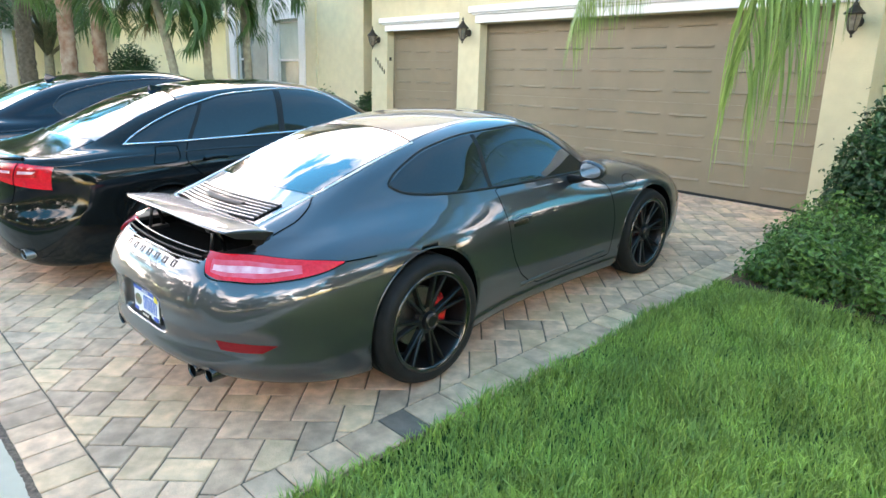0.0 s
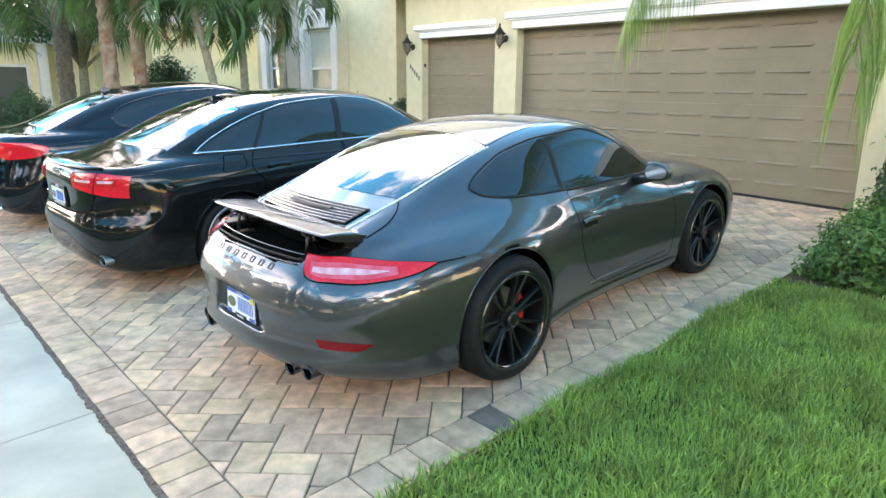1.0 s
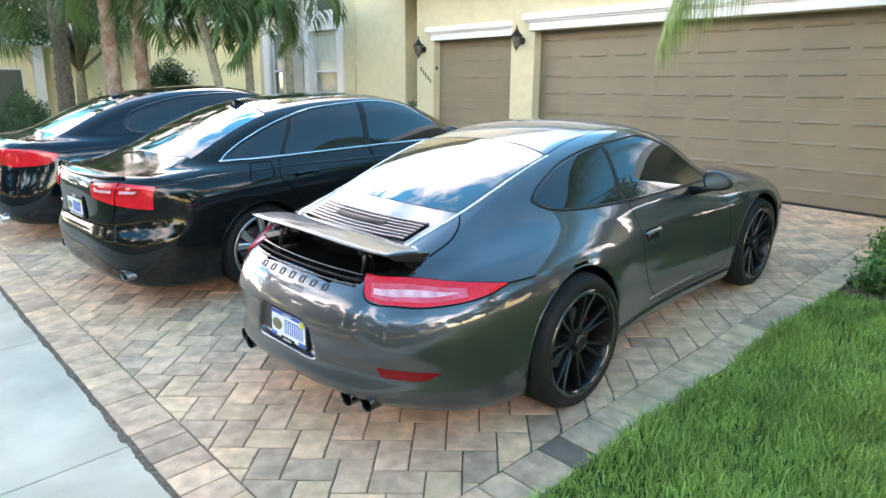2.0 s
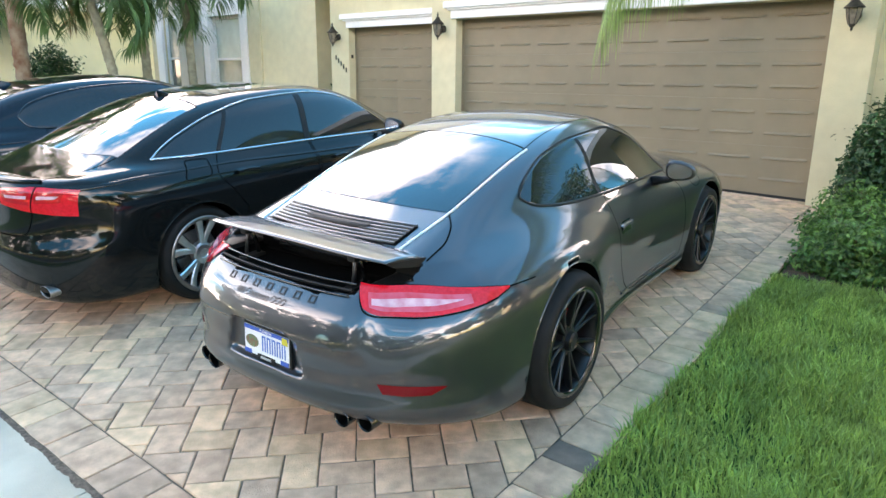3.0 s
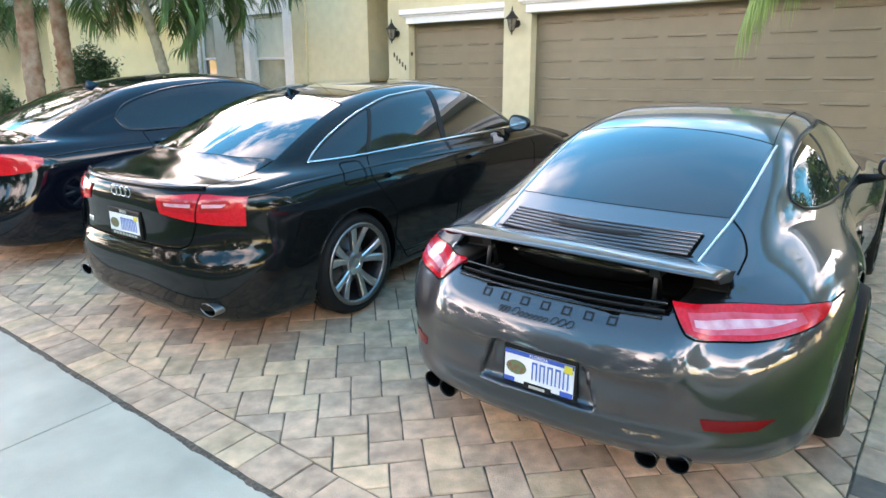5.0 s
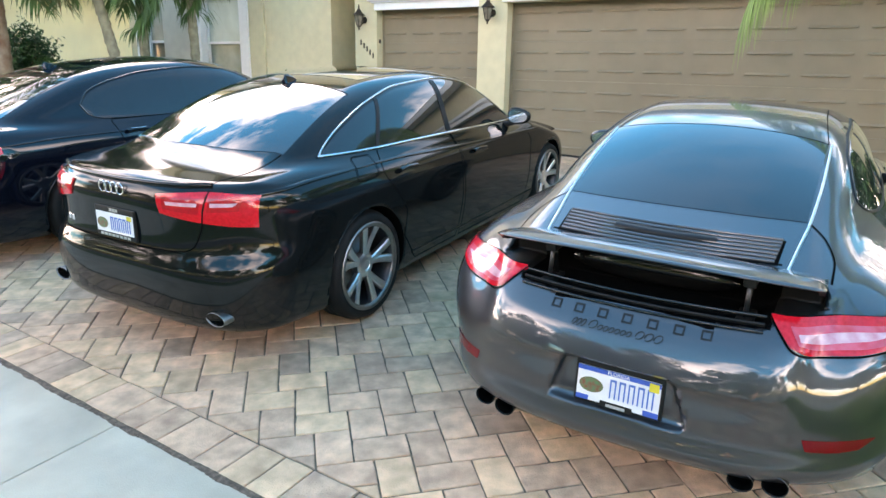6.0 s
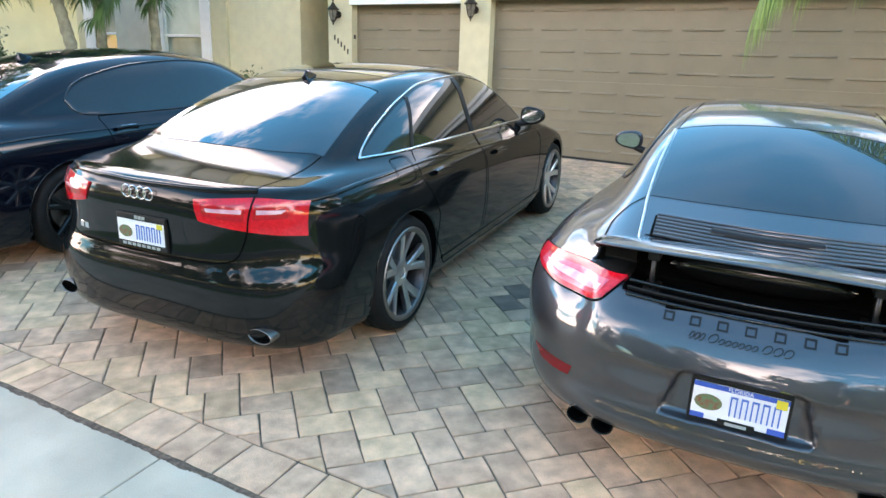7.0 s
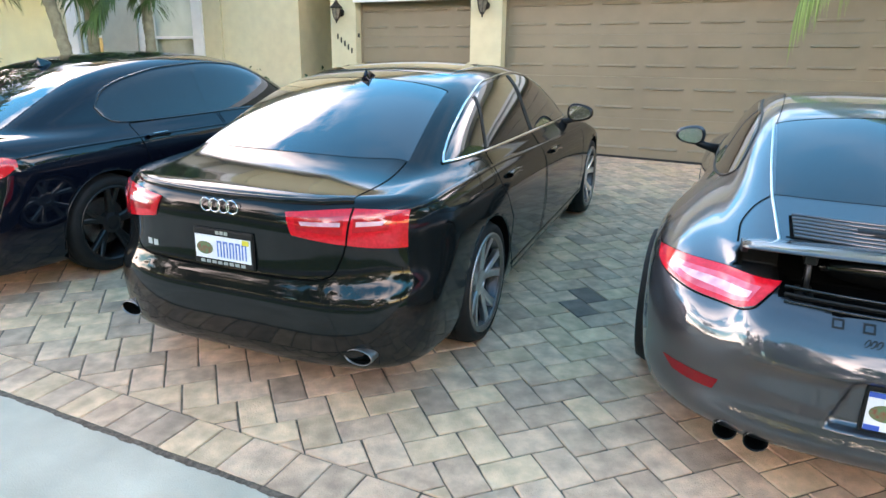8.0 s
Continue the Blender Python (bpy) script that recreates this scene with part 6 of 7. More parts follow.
# grass: one sheet of blades
def grass(x0, x1, y0, y1, count, seed, height, lift=-0.03, edge=None):
    r = np.random.default_rng(seed)
    x, y = r.uniform(x0, x1, count), r.uniform(y0, y1, count)
    z = ground(x, y) + lift
    wave = 0.75 + 0.35 * np.sin(x * 5.1 + 1.3 * np.sin(y * 3.7)) * np.sin(y * 4.3 + 0.7)
    h = height * r.uniform(0.55, 1.25, count) * wave
    a = r.uniform(0, 2 * np.pi, count)
    w = r.uniform(0.0024, 0.0058, count)
    lean = r.uniform(0.10, 0.75, count) * h
    b = r.uniform(0, 2 * np.pi, count)
    lx, ly = np.cos(b) * lean, np.sin(b) * lean
    wx, wy = np.cos(a) * w, np.sin(a) * w
    v = np.stack([np.c_[x - wx, y - wy, z], np.c_[x + wx, y + wy, z], np.c_[x + wx * 0.8 + lx * 0.35, y + wy * 0.8 + ly * 0.35, z + h * 0.6],
                  np.c_[x - wx * 0.8 + lx * 0.35, y - wy * 0.8 + ly * 0.35, z + h * 0.6], np.c_[x + lx, y + ly, z + h * r.uniform(0.8, 1.0, count)]], 1).reshape(-1, 3)
    k = np.arange(count) * 5
    f = [(i, i + 1, i + 2, i + 3) for i in k] + [(i + 3, i + 2, i + 4) for i in k]
    return v, f


v, f = grass(0.34, 4.4, -1.86, 2.72, 120000, 3, 0.115)
tagged(ob_of("grass", mesh_of("grass", v, f, BLADE)), "dense bright green lawn grass beside the drive", "grass", kind="stuff")
v, f = grass(-12.5, -8.55, -3.0, 5.6, 26000, 4, 0.10)
tagged(ob_of("grass", mesh_of("grass", v, f, BLADE)), "green lawn grass beyond the drive", "grass", kind="stuff")


# palms
def frond(base, heading, rise, length, droop, pairs, leaf, mat_seed, hang=0.7, width=0.022):
    """A feather frond: arching rachis with hanging leaflets. Returns rachis points and leaflet mesh."""
    r = np.random.default_rng(mat_seed)
    n = 14
    pts = []
    p = np.array(base, float)
    el = radians(rise)
    d = length / n
    hd = radians(heading)
    for i in range(n + 1):
        pts.append(p.copy())
        p = p + d * np.array([math.cos(el) * math.sin(hd), math.cos(el) * math.cos(hd), math.sin(el)])
        el -= radians(droop) / n * (0.5 + 1.0 * i / n)
    pts = np.array(pts)
    v, f = [], []
    tt = np.linspace(0.12, 1.0, pairs)
    seg = np.array([np.interp(tt * n, np.arange(n + 1), pts[:, k]) for k in range(3)]).T
    tan = np.gradient(seg, axis=0)
    tan /= np.linalg.norm(tan, axis=1, keepdims=True)
    for (q, tg, t) in zip(seg, tan, tt):
        out = np.cross(tg, [0, 0, 1])
        out /= max(np.linalg.norm(out), 1e-6)
        ll = leaf * (0.72 + 0.5 * math.sin(math.pi * min(1, t * 0.85 + 0.12))) * r.uniform(0.8, 1.15)
        for s in (1, -1):
            d0 = out * s * r.uniform(0.45, 0.8) + tg * 0.55 + np.array([0, 0, r.uniform(-0.1, 0.35)])
            d0 /= np.linalg.norm(d0)
            c, w = q.copy(), width * r.uniform(0.7, 1.1)
            side = np.cross(d0, [0.1 * s, 0.2, 1])
            side /= max(np.linalg.norm(side), 1e-6)
            k0 = len(v)
            m = 4
            for j in range(m + 1):
                u = j / m
                ww = w * (0.5 + 1.0 * u if u < 0.35 else 1.0 - 0.95 * (u - 0.35) / 0.65) * 0.5
                v += [c - side * ww, c + side * ww]
                g = u if hang < 0.9 else min(1.0, 0.5 + 0.8 * u)   # long soft leaflets hang from the root
                dd = d0 * (1 - g * hang) + np.array([0, 0, -1]) * (g * hang * 1.35)
                c = c + dd / np.linalg.norm(dd) * ll / m
            f += [(k0 + 2 * j, k0 + 2 * j + 1, k0 + 2 * j + 3, k0 + 2 * j + 2) for j in range(m)]
    return pts, v, f


def palm(name, x, y, lean, trunk_h, r0, r1, fronds, length, leaf, mat, bark, label, seed, pairs=46, rise=(15, 70), droop=(95, 150), headings=None, group="", width=0.022, dry=0, hang=0.75):
    r = np.random.default_rng(seed)
    z = float(ground(x, y)) - 0.05
    t = tagged(new(name), label, "palm tree", group=group)
    n = 12
    pts = [(x + lean[0] * (i / n) ** 1.4, y + lean[1] * (i / n) ** 1.4, z + trunk_h * i / n) for i in range(n + 1)]
    v, f, ring = [], [], 14
    rows = 60
    for i in range(rows + 1):
        u = i / rows
        k = u * n
        c = [np.interp(k, np.arange(n + 1), [p[q] for p in pts]) for q in range(3)]
        rad = r0 + (r1 - r0) * u + (0.012 if i % 3 == 0 else 0.0) * r0 / 0.15 + 0.35 * r0 * max(0, 1 - u * 9)
        for j in range(ring):
            a = 2 * math.pi * j / ring
            q = rad * (1 + 0.05 * r.normal())
            v.append((c[0] + q * math.cos(a), c[1] + q * math.sin(a), c[2]))
    for i in range(rows):
        for j in range(ring):
            k = (j + 1) % ring
            f.append((i * ring + j, i * ring + k, (i + 1) * ring + k, (i + 1) * ring + j))
    ob_of("trunk", mesh_of("trunk", v, f, bark, True), t)
    top = pts[-1]
    hs = headings if headings else [(360 / fronds * i + r.uniform(-18, 18), r.uniform(*rise), r.uniform(*droop), length * r.uniform(0.8, 1.1)) for i in range(fronds)]
    for i, (hd, ri, dr, ln) in enumerate(hs):
        p, lv, lf = frond(top, hd, ri, ln, dr, pairs, leaf, seed * 100 + i, hang, width)
        fr = ob_of("frond", mesh_of("frond", lv, lf, FROND_DRY if i < dry else mat), t)
        rv, rf = tube([tuple(q) for q in p], list(np.linspace(0.022, 0.004, len(p))), 6)
        ob_of("rachis", mesh_of("rachis", rv, rf, mat, True), fr)
    return t


def arch(top, tip, droop):
    """Heading, rise, droop and length of a frond that arches from the crown to the tip."""
    h, v = math.hypot(tip[0] - top[0], tip[1] - top[1]), tip[2] - top[2]
    lo, hi = -60.0, 85.0
    for _ in range(40):
        rise = (lo + hi) / 2
        a = b = 0.0
        el = radians(rise)
        for i in range(14):
            a, b = a + math.cos(el) / 14, b + math.sin(el) / 14
            el -= radians(droop) / 14 * (0.5 + i / 14)
        if a <= 0.05 or b / a > v / h:
            hi = rise
        else:
            lo = rise
    return math.degrees(math.atan2(tip[0] - top[0], tip[1] - top[1])), rise, droop, h / max(a, 0.05)


# the palm in the lawn, whose fronds hang into the view
CROWN = (3.15, 2.6, 3.27)
TIPS = [((1.57, -0.16, 1.68), 112), ((1.66, -0.02, 1.74), 108), ((1.52, 0.02, 1.86), 100),
        ((-1.36, 2.90, 1.98), 118), ((-1.30, 2.84, 2.08), 110), ((-1.20, 2.78, 2.18), 104), ((-1.02, 2.95, 2.26), 100), ((-0.62, 2.70, 2.36), 100), ((-1.26, 2.98, 2.12), 112), ((1.66, -0.14, 1.76), 106)]
# fronds beyond TIPS are added out of view to shade the wall and pier
palm("palm_tree", 3.3, 2.6, (-0.15, 0.0), 3.3, 0.16, 0.11, 0, 3.0, 0.54, FROND, BARK, "tall palm whose green fronds hang over the drive", 11, pairs=150,
     headings=[arch(CROWN, p, d) for p, d in TIPS] + [(15 + 29 * k, 20 + 35 * (k % 3 == 0) + 12 * (k % 2), 100 + 12 * (k % 3), 3.0 + 0.25 * (k % 4)) for k in range(8)] + [(-30, 25, 105, 3.6), (-55, 40, 100, 3.4)],
     group="palms", width=0.009, hang=0.96)
# palms before the tall windows and the neighbour's house
palm("palm_tree", -12.05, 1.50, (0.0, 0.02), 4.3, 0.145, 0.125, 15, 2.6, 0.75, FROND_DARK, BARK, "palm with rough reddish-brown trunk and drooping fronds", 12, group="palms", dry=2, rise=(0, 60), droop=(120, 190), width=0.042)
palm("palm_tree", -12.40, 2.18, (0.0, 0.0), 3.7, 0.13, 0.12, 13, 2.4, 0.7, FROND_DARK, BARK, "palm with rough reddish-brown trunk and drooping fronds", 13, group="palms", dry=1, rise=(0, 60), droop=(120, 190), width=0.042)
palm("palm_tree", -10.15, 2.92, (-0.22, -0.4), 2.75, 0.085, 0.07, 12, 1.5, 0.5, FROND_DARK, BARK_GREY, "slender leaning young palm with drooping green fronds", 14, group="palms", rise=(-5, 60), droop=(115, 185), width=0.044)
palm("palm_tree", -10.9, 3.75, (0.12, -0.1), 2.95, 0.085, 0.07, 12, 1.6, 0.5, FROND_DARK, BARK_GREY, "slender young palm with grey trunk and drooping fronds", 15, group="palms", rise=(-5, 60), droop=(115, 185), width=0.044)
palm("palm_tree", -10.35, 4.35, (0.05, -0.1), 2.85, 0.08, 0.07, 11, 1.5, 0.5, FROND_DARK, BARK_GREY, "slender young palm with grey trunk before the window", 16, group="palms", rise=(-5, 60), droop=(115, 185), width=0.044)
palm("palm_tree", -17.2, 1.9, (0.1, 0.0), 4.2, 0.20, 0.17, 20, 3.2, 0.9, FROND_DARK, BARK_DARK, "dark palm with hanging fronds before the neighbour's garage", 17, group="palms", droop=(130, 190), rise=(-5, 60), width=0.04)

# hedges and clipped bushes before the neighbour's house
shrub("round_bush", -13.7, 3.2, 0.74, 0.74, 1.95, LEAF_DARK, 20000, 0.07, "round clipped dark-green bush", 60, fill=0.75)
for i, (x, y, rx, ry, h) in enumerate([(-14.2, 1.75, 0.6, 0.5, 1.1), (-12.7, 4.6, 1.0, 0.5, 0.95), (-14.6, 4.4, 1.0, 0.5, 1.0), (-16.6, 4.6, 1.2, 0.6, 1.0), (-9.6, 5.5, 0.7, 0.35, 0.85), (-8.2, 5.7, 0.35, 0.25, 0.85),
                                        (-19.0, 1.3, 1.6, 0.7, 1.2), (-21.5, 0.6, 1.8, 0.8, 1.1), (-17.5, 0.2, 1.0, 0.7, 0.8), (-18.5, -1.6, 1.2, 0.8, 1.0), (-21.0, -2.4, 1.4, 0.9, 1.3)]):
    shrub("hedge_bush", x, y, rx, ry, h, LEAF_DARK, 7000, 0.075, "dense green hedge bush before the house", 70 + i, group="hedge bushes", fill=0.55)


def tree(name, x, y, trunk_h, spread, height, mat, count, size, label, seed):
    """A broad tree: tapered trunk, limbs, uneven crown of leaf clumps."""
    r = np.random.default_rng(seed)
    z = float(ground(x, y)) - 0.05
    t = tagged(new(name), label, "tree", group="broad-leaved trees")
    v, f = tube([(x, y, z), (x + 0.05, y, z + trunk_h * 0.5), (x - 0.04, y + 0.05, z + trunk_h), (x, y, z + height * 0.8)], [0.20, 0.15, 0.12, 0.04], 10)
    ob_of("trunk", mesh_of("trunk", v, f, BARK_GREY, True), t)
    C, N = [], []
    for i in range(22):
        a, q = r.uniform(0, 6.28), r.uniform(0.25, 1.0) * spread
        e = (x + q * math.cos(a), y + q * math.sin(a), z + trunk_h + (height - trunk_h) * r.uniform(0.1, 0.95) * (1 - 0.35 * q / spread))
        v, f = tube([(x, y, z + trunk_h * r.uniform(0.8, 1.1)), tuple((p + o) / 2 for p, o in zip((x, y, z + trunk_h + 0.4), e)), e], [0.07, 0.045, 0.015], 6)
        ob_of("limb", mesh_of("limb", v, f, BARK_GREY, True), t)
        d = r.normal(0, 1, (count // 22, 3))
        d /= np.linalg.norm(d, axis=1, keepdims=True)
        s = r.uniform(0.22, 0.42) * spread
        C.append(d * r.uniform(0.3, 1.05, (len(d), 1)) ** 0.6 * [s, s, s * 0.75] + e)
        N.append(d + [0, 0, 0.4])
    v, f = leaves(np.concatenate(C), np.concatenate(N), size, 0.55, seed)
    tagged(ob_of("crown", mesh_of("crown", v, f, mat), t), kind="stuff")
    return t


# trees that stand to the side and show in the glass and paint
tree("tree", -21.5, 3.4, 2.0, 2.6, 6.5, LEAF_DARK, 9000, 0.16, "dark broad-leaved tree beyond the neighbour's hedge", 90)
tree("tree", -24.5, -1.5, 2.2, 3.0, 7.0, LEAF_DARK, 9000, 0.18, "dark broad-leaved tree beyond the neighbour's hedge", 91)
# this pair is unseen, added to dim the sky light from the right
tree("tree", 9.4, 1.6, 1.6, 2.4, 5.6, LEAF_DARK, 14000, 0.22, "unseen tall dense tree added beside the lawn to cut light from the right", 110)
tree("tree", 10.2, -3.4, 1.8, 2.6, 5.8, LEAF_DARK, 14000, 0.22, "unseen dark broad-leaved tree added beside the lawn to cut light from the right", 93)
for i, (x, y) in enumerate(((5.0, -19.0), (-8.5, -20.5), (11.5, -20.0), (-19.0, -20.0), (18.0, -16.0), (-27.0, -18.0), (0.8, -23.5), (8.0, -24.0), (-6.0, -24.5), (-16.0, -24.0), (-22.5, -23.5), (14.5, -23.0))):
    tree("tree", x, y, 2.0, 4.3, 9.0 + (i % 3) * 0.8, LEAF_DARK, 8000, 0.32, "tall dark broad-leaved tree across the street", 130 + i)
tree("tree", -26.0, 8.5, 1.6, 3.2, 8.0, LEAF_DARK, 8000, 0.22, "dark broad-leaved tree behind the neighbour's house", 97)
# unseen tall trees added to block the glow round the low sun
for i, (x, y, h) in enumerate(((-25.0, 15.0, 11.0), (-31.0, 13.0, 11.5), (-21.0, 20.5, 11.0), (-34.0, 8.0, 10.5), (-28.5, 20.0, 12.0))):
    tree("tree", x, y, 2.5, 4.2, h, LEAF_DARK, 12000, 0.30, "unseen tall dense tree added behind the neighbour's house to hide the low sun", 120 + i)
tree("tree", -30.0, 2.0, 1.6, 3.4, 8.0, LEAF_DARK, 8000, 0.22, "dark broad-leaved tree beyond the neighbour's hedge", 98)
tree("tree", -3.5, -21.0, 2.2, 4.2, 9.8, LEAF_DARK, 9000, 0.30, "dark broad-leaved tree across the street", 94)
tree("tree", -13.0, -19.0, 2.2, 4.2, 9.4, LEAF_DARK, 9000, 0.30, "dark broad-leaved tree across the street", 95)
tree("tree", 7.4, 5.6, 1.4, 1.9, 4.6, LEAF_DARK, 12000, 0.16, "dense dark broad-leaved tree beside the house", 109)
tree("tree", 4.5, 17.5, 2.0, 4.0, 6.6, LEAF_DARK, 14000, 0.30, "tall dense tree behind the house", 107)
tree("tree", 11.5, 15.5, 2.5, 4.5, 12.0, LEAF_DARK, 14000, 0.30, "tall dense tree behind the house", 108)
palm("palm_tree", 6.3, 0.6, (0.1, 0.0), 3.6, 0.16, 0.13, 13, 2.4, 0.6, FROND_DARK, BARK, "palm beside the lawn with arching fronds", 19, group="palms")
palm("palm_tree", 4.6, -14.4, (0.1, 0.0), 3.4, 0.17, 0.13, 13, 2.6, 0.6, FROND_DARK, BARK, "palm across the street with arching fronds", 18, group="palms")

# long clipped hedge, unseen, added to hide bright ground beyond the street trees
r = np.random.default_rng(140)
hx, hy, hz = r.uniform(-45, 32, 26000), r.normal(-16.6, 0.35, 26000), r.uniform(0.0, 1.0, 26000) ** 0.8
v, f = leaves(np.c_[hx, hy, hz * (2.3 + 0.25 * np.sin(hx * 0.9)) - 0.45], np.c_[r.normal(0, 0.3, 26000), np.ones(26000) * 0.8, np.ones(26000) * 0.6], 0.26, 0.6, 141)
tagged(ob_of("hedge", mesh_of("hedge", v, f, LEAF_DARK)), "unseen long dark-green hedge added across the street to hide bright ground", "hedge", kind="stuff")

# ---- the pavers of the drive ----
PW, PL, GAPW = 0.162, 0.246, 0.0066   # short side, long side, joint
BORDER = 0.240


def clip(poly, x0, x1, y0, y1):
    for axis, lim, keep_less in ((0, x0, False), (0, x1, True), (1, y0, False), (1, y1, True)):
        out = []
        for i, a in enumerate(poly):
            b = poly[(i + 1) % len(poly)]
            ia = a[axis] <= lim if keep_less else a[axis] >= lim
            ib = b[axis] <= lim if keep_less else b[axis] >= lim
            if ia:
                out.append(a)
            if ia != ib:
                t = (lim - a[axis]) / (b[axis] - a[axis])
                out.append((a[0] + (b[0] - a[0]) * t, a[1] + (b[1] - a[1]) * t))
        poly = out
        if len(poly) < 3:
            return []
    return poly


def slab_mesh(poly, chamfer=0.005, depth=0.03):
    """A paver over an outline about its middle: flat top, worn edge, sides."""
    n = len(poly)
    v = []
    for k, (inset, z) in enumerate(((0.0, -depth), (0.0, -chamfer * 0.8), (chamfer * 0.45, -chamfer * 0.25), (chamfer * 1.4, 0.0))):
        for x, y in poly:
            d = math.hypot(x, y) or 1
            v.append((x - x / d * inset * 1.3, y - y / d * inset * 1.3, z))
    f = [(k * n + i, k * n + (i + 1) % n, k * n + n + (i + 1) % n, k * n + n + i) for k in range(3) for i in range(n)]
    f.append(tuple(3 * n + i for i in range(n)))
    return v, f


def area(p):
    return abs(sum(p[i][0] * p[(i + 1) % len(p)][1] - p[(i + 1) % len(p)][0] * p[i][1] for i in range(len(p)))) / 2


r = random.Random(5)
pieces = []   # outline in the plan, turn
bx0, bx1, by0, by1 = DRIVE_X0 + BORDER, DRIVE_X1 - BORDER, DRIVE_Y0 + BORDER, 5.46
c45 = math.sqrt(0.5)
# herringbone, laid at 45 degrees to the house
for i in range(-70, 71):
    for j in range(-30, 31):
        for lying in (True, False):
            u0, v0 = i * PW + j * PL, i * PW - j * PL + (0 if lying else PW)
            du, dv = (PL, PW) if lying else (PW, PL)
            if abs(u0) > 9 or abs(v0) > 9:
                continue
            a, b, c, d = u0 + GAPW / 2, u0 + du - GAPW / 2, v0 + GAPW / 2, v0 + dv - GAPW / 2
            quad = [(-4.0 + (p - q) * c45, 1.5 + (p + q) * c45) for p, q in ((a, c), (b, c), (b, d), (a, d))]
            if max(p[0] for p in quad) < bx0 or min(p[0] for p in quad) > bx1 or max(p[1] for p in quad) < by0 or min(p[1] for p in quad) > by1:
                continue
            cut = clip(quad, bx0 + GAPW / 2, bx1 - GAPW / 2, by0 + GAPW / 2, by1)
            if cut and area(cut) > 0.0012:
                whole = len(cut) == 4 and abs(area(cut) - area(quad)) < 1e-6
                pieces.append((cut, ("L" if lying else "S") if whole else None))
y = DRIVE_Y0
x = DRIVE_X0
while x < DRIVE_X1 - 0.01:
    w = PW if r.random() < 0.9 else PL
    pieces.append(([(x + GAPW / 2, DRIVE_Y0 + 0.003), (min(x + w, DRIVE_X1) - GAPW / 2, DRIVE_Y0 + 0.003), (min(x + w, DRIVE_X1) - GAPW / 2, by0 - GAPW / 2), (x + GAPW / 2, by0 - GAPW / 2)], None))
    x += w
for e0, e1 in ((bx1, DRIVE_X1), (DRIVE_X0, bx0)):
    y = by0
    while y < by1 - 0.01:
        w = PW if r.random() < 0.6 else PL
        yy = min(y + w, by1)
        pieces.append(([(e0 + GAPW / 2, y + GAPW / 2), (e1 - GAPW / 2, y + GAPW / 2), (e1 - GAPW / 2, yy - GAPW / 2), (e0 + GAPW / 2, yy - GAPW / 2)], None))
        y += w

# the stretch next to the walk: pavers of their own; the rest in three joined sheets by colour
near, rest = [], []
for poly, kind in pieces:
    cx, cy = sum(p[0] for p in poly) / len(poly), sum(p[1] for p in poly) / len(poly)
    (near if -3.9 < cx < 0.4 and cy < -0.45 else rest).append((poly, kind, cx, cy))
near.sort(key=lambda q: q[3])
near, rest = near[:300], rest + near[300:]
shared = {}
VARIANTS = 5


def worn(poly, rr):
    """The outline with a point between its corners, each shifted a little."""
    out = []
    for i, a in enumerate(poly):
        b = poly[(i + 1) % len(poly)]
        e = rr.uniform(-0.0055, 0.0004)
        d = math.hypot(*a) or 1
        out.append((a[0] * (1 + e / d), a[1] * (1 + e / d)))
        if math.dist(a, b) > 0.09:
            t, e = rr.uniform(0.3, 0.7), rr.uniform(-0.0026, 0.0020)
            m = (a[0] + (b[0] - a[0]) * t, a[1] + (b[1] - a[1]) * t)
            d = math.hypot(*m) or 1
            out.append((m[0] * (1 + e / d), m[1] * (1 + e / d)))
    return out


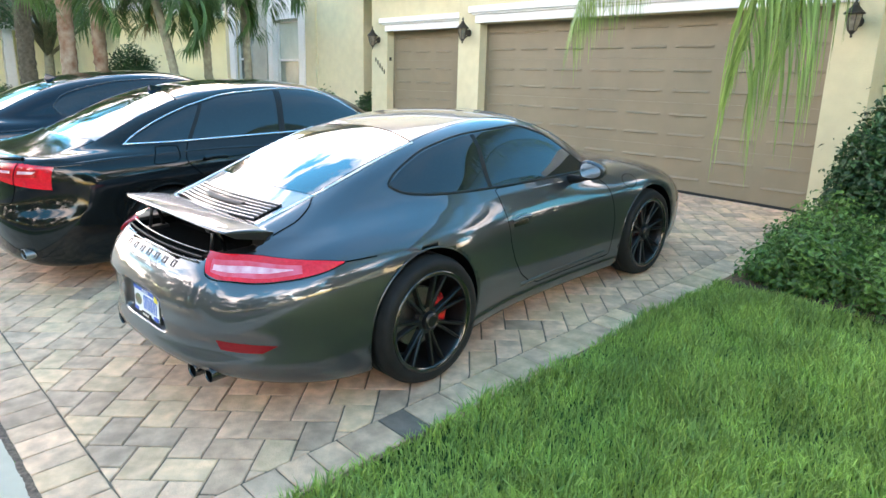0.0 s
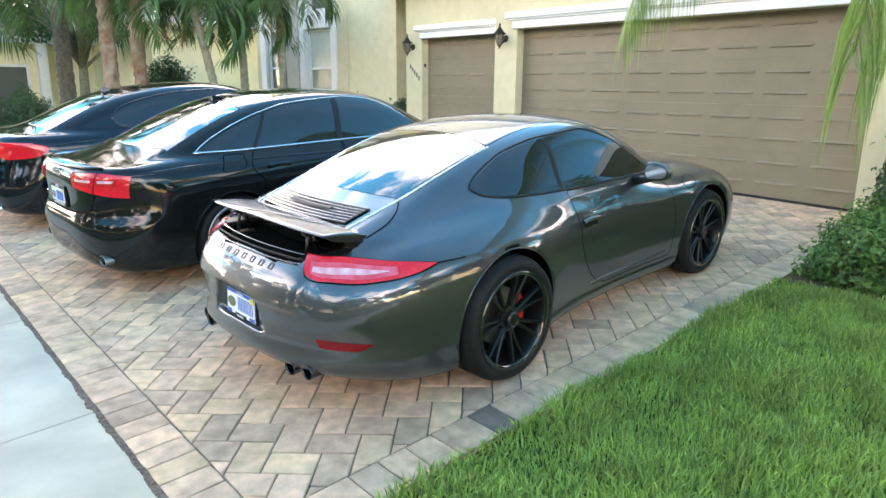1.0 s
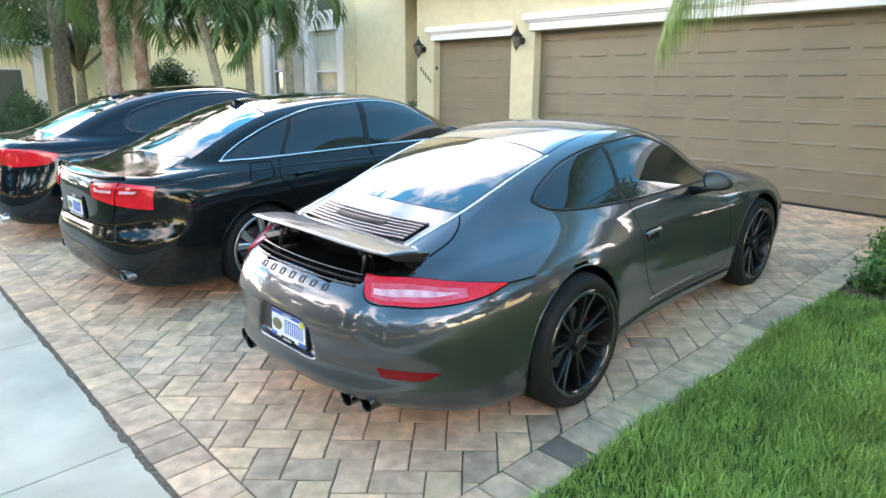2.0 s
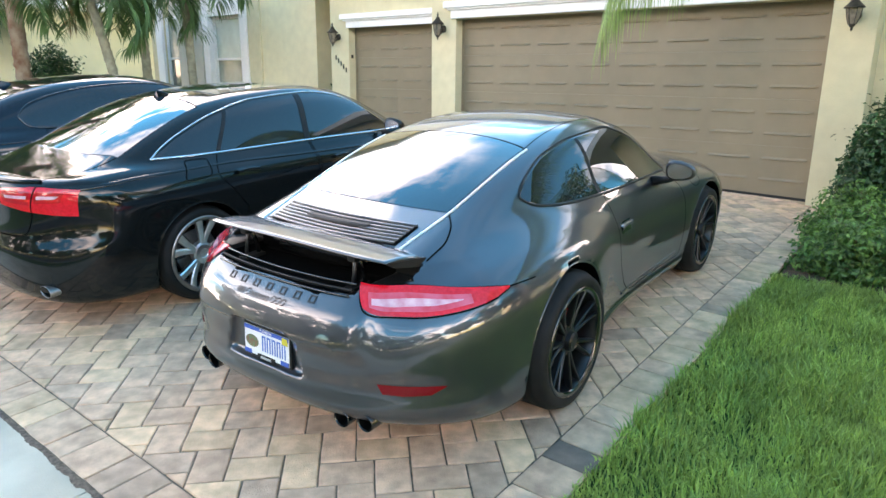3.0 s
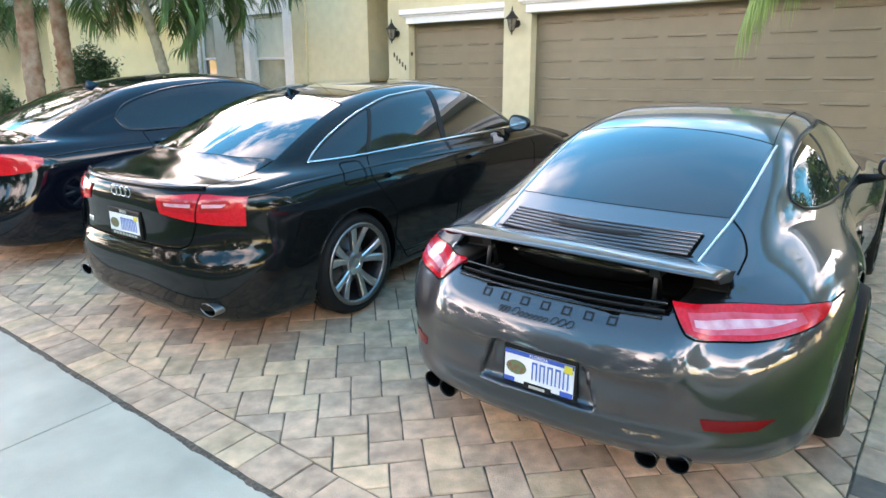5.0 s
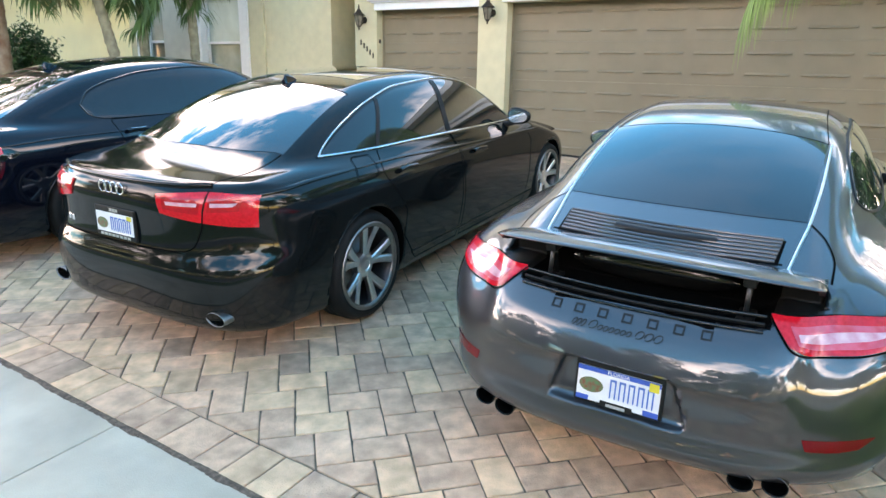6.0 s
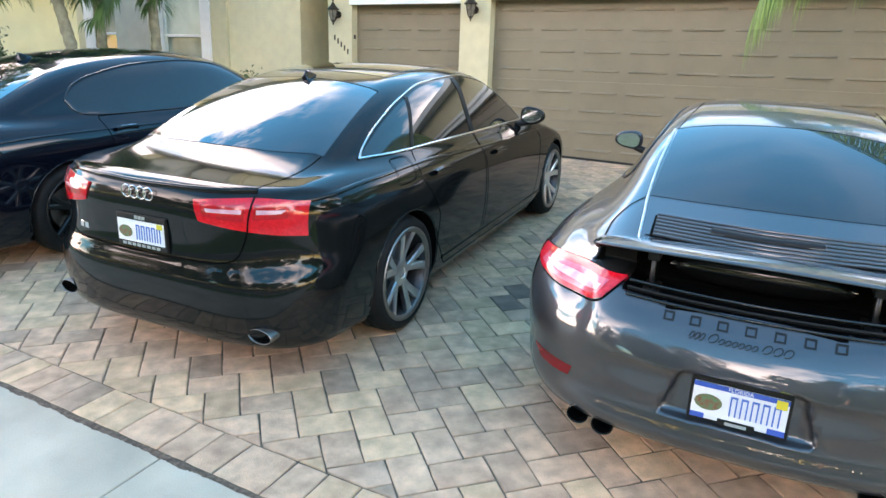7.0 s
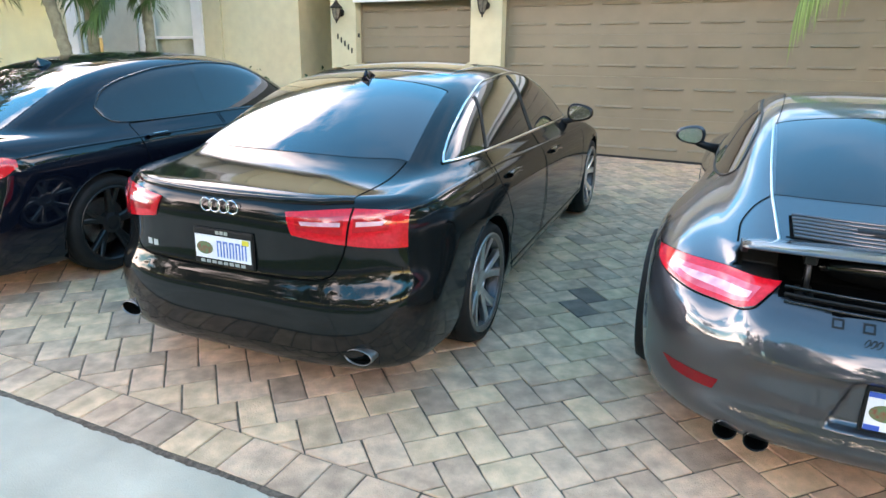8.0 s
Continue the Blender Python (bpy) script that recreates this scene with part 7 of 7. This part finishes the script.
for kind, w, h in (("L", PL, PW), ("S", PW, PL)):
    a, b = (w - GAPW) / 2, (h - GAPW) / 2
    for k in range(VARIANTS):
        v, f = slab_mesh(worn([(-a, -b), (a, -b), (a, b), (-a, b)], r))
        for m in (PAVER, PAVER_DARK, PAVER_TAN, PAVER_OLD):
            shared[kind, m.name, k] = mesh_of("paver", v, f, m)


def shade_of(rr, cx, cy):
    q = rr.random()
    if math.hypot(cx + 2.42, cy - 0.37) < 0.13 or math.hypot(cx + 2.34, cy - 0.55) < 0.10 or math.hypot(cx - 0.24, cy + 0.42) < 0.12:
        return PAVER_OLD   # a few stained ones
    return PAVER if q < 0.54 else PAVER_TAN if q < 0.87 else PAVER_DARK


TILT = on_slope(0, 0)
TILT.translation = (0, 0, 0)
for poly, kind, cx, cy in near:
    mat = shade_of(r, cx, cy)
    m = Matrix.Translation((cx, cy, float(ground(cx, cy)) + r.uniform(-0.0022, 0.0015))) @ TILT @ Matrix.Rotation(r.uniform(-0.004, 0.004), 4, "Y")
    if kind:
        ob_of("paver", shared[kind, mat.name, r.randrange(VARIANTS)], drive, m=m @ Matrix.Rotation(math.pi / 4 + (math.pi if r.random() < 0.5 else 0), 4, "Z"))
    else:
        v, f = slab_mesh(worn([(p[0] - cx, p[1] - cy) for p in poly], r))
        ob_of("paver", mesh_of("paver", v, f, mat), drive, m=m)
heap = {m.name: (m, [], []) for m in (PAVER, PAVER_DARK, PAVER_TAN, PAVER_OLD)}
for poly, kind, cx, cy in rest:
    m, V, F = heap[shade_of(r, cx, cy).name]
    v, f = slab_mesh(worn([(p[0] - cx, p[1] - cy) for p in poly], r))
    dz, k = r.uniform(-0.0022, 0.0015), len(V)
    V += [(p[0] + cx, p[1] + cy, p[2] + dz + float(ground(p[0] + cx, p[1] + cy))) for p in v]
    F += [tuple(q + k for q in g) for g in f]
for m, V, F in heap.values():
    far_mat = m.copy()
    for n in far_mat.node_tree.nodes:
        if n.type == "OBJECT_INFO":
            g = far_mat.node_tree.nodes.new("ShaderNodeNewGeometry")
            for l in list(n.outputs["Random"].links):
                to = l.to_socket
                far_mat.node_tree.links.remove(l)
                far_mat.node_tree.links.new(g.outputs["Random Per Island"], to)
    tagged(ob_of("pavers", mesh_of("pavers", V, F, far_mat), drive), kind="stuff")
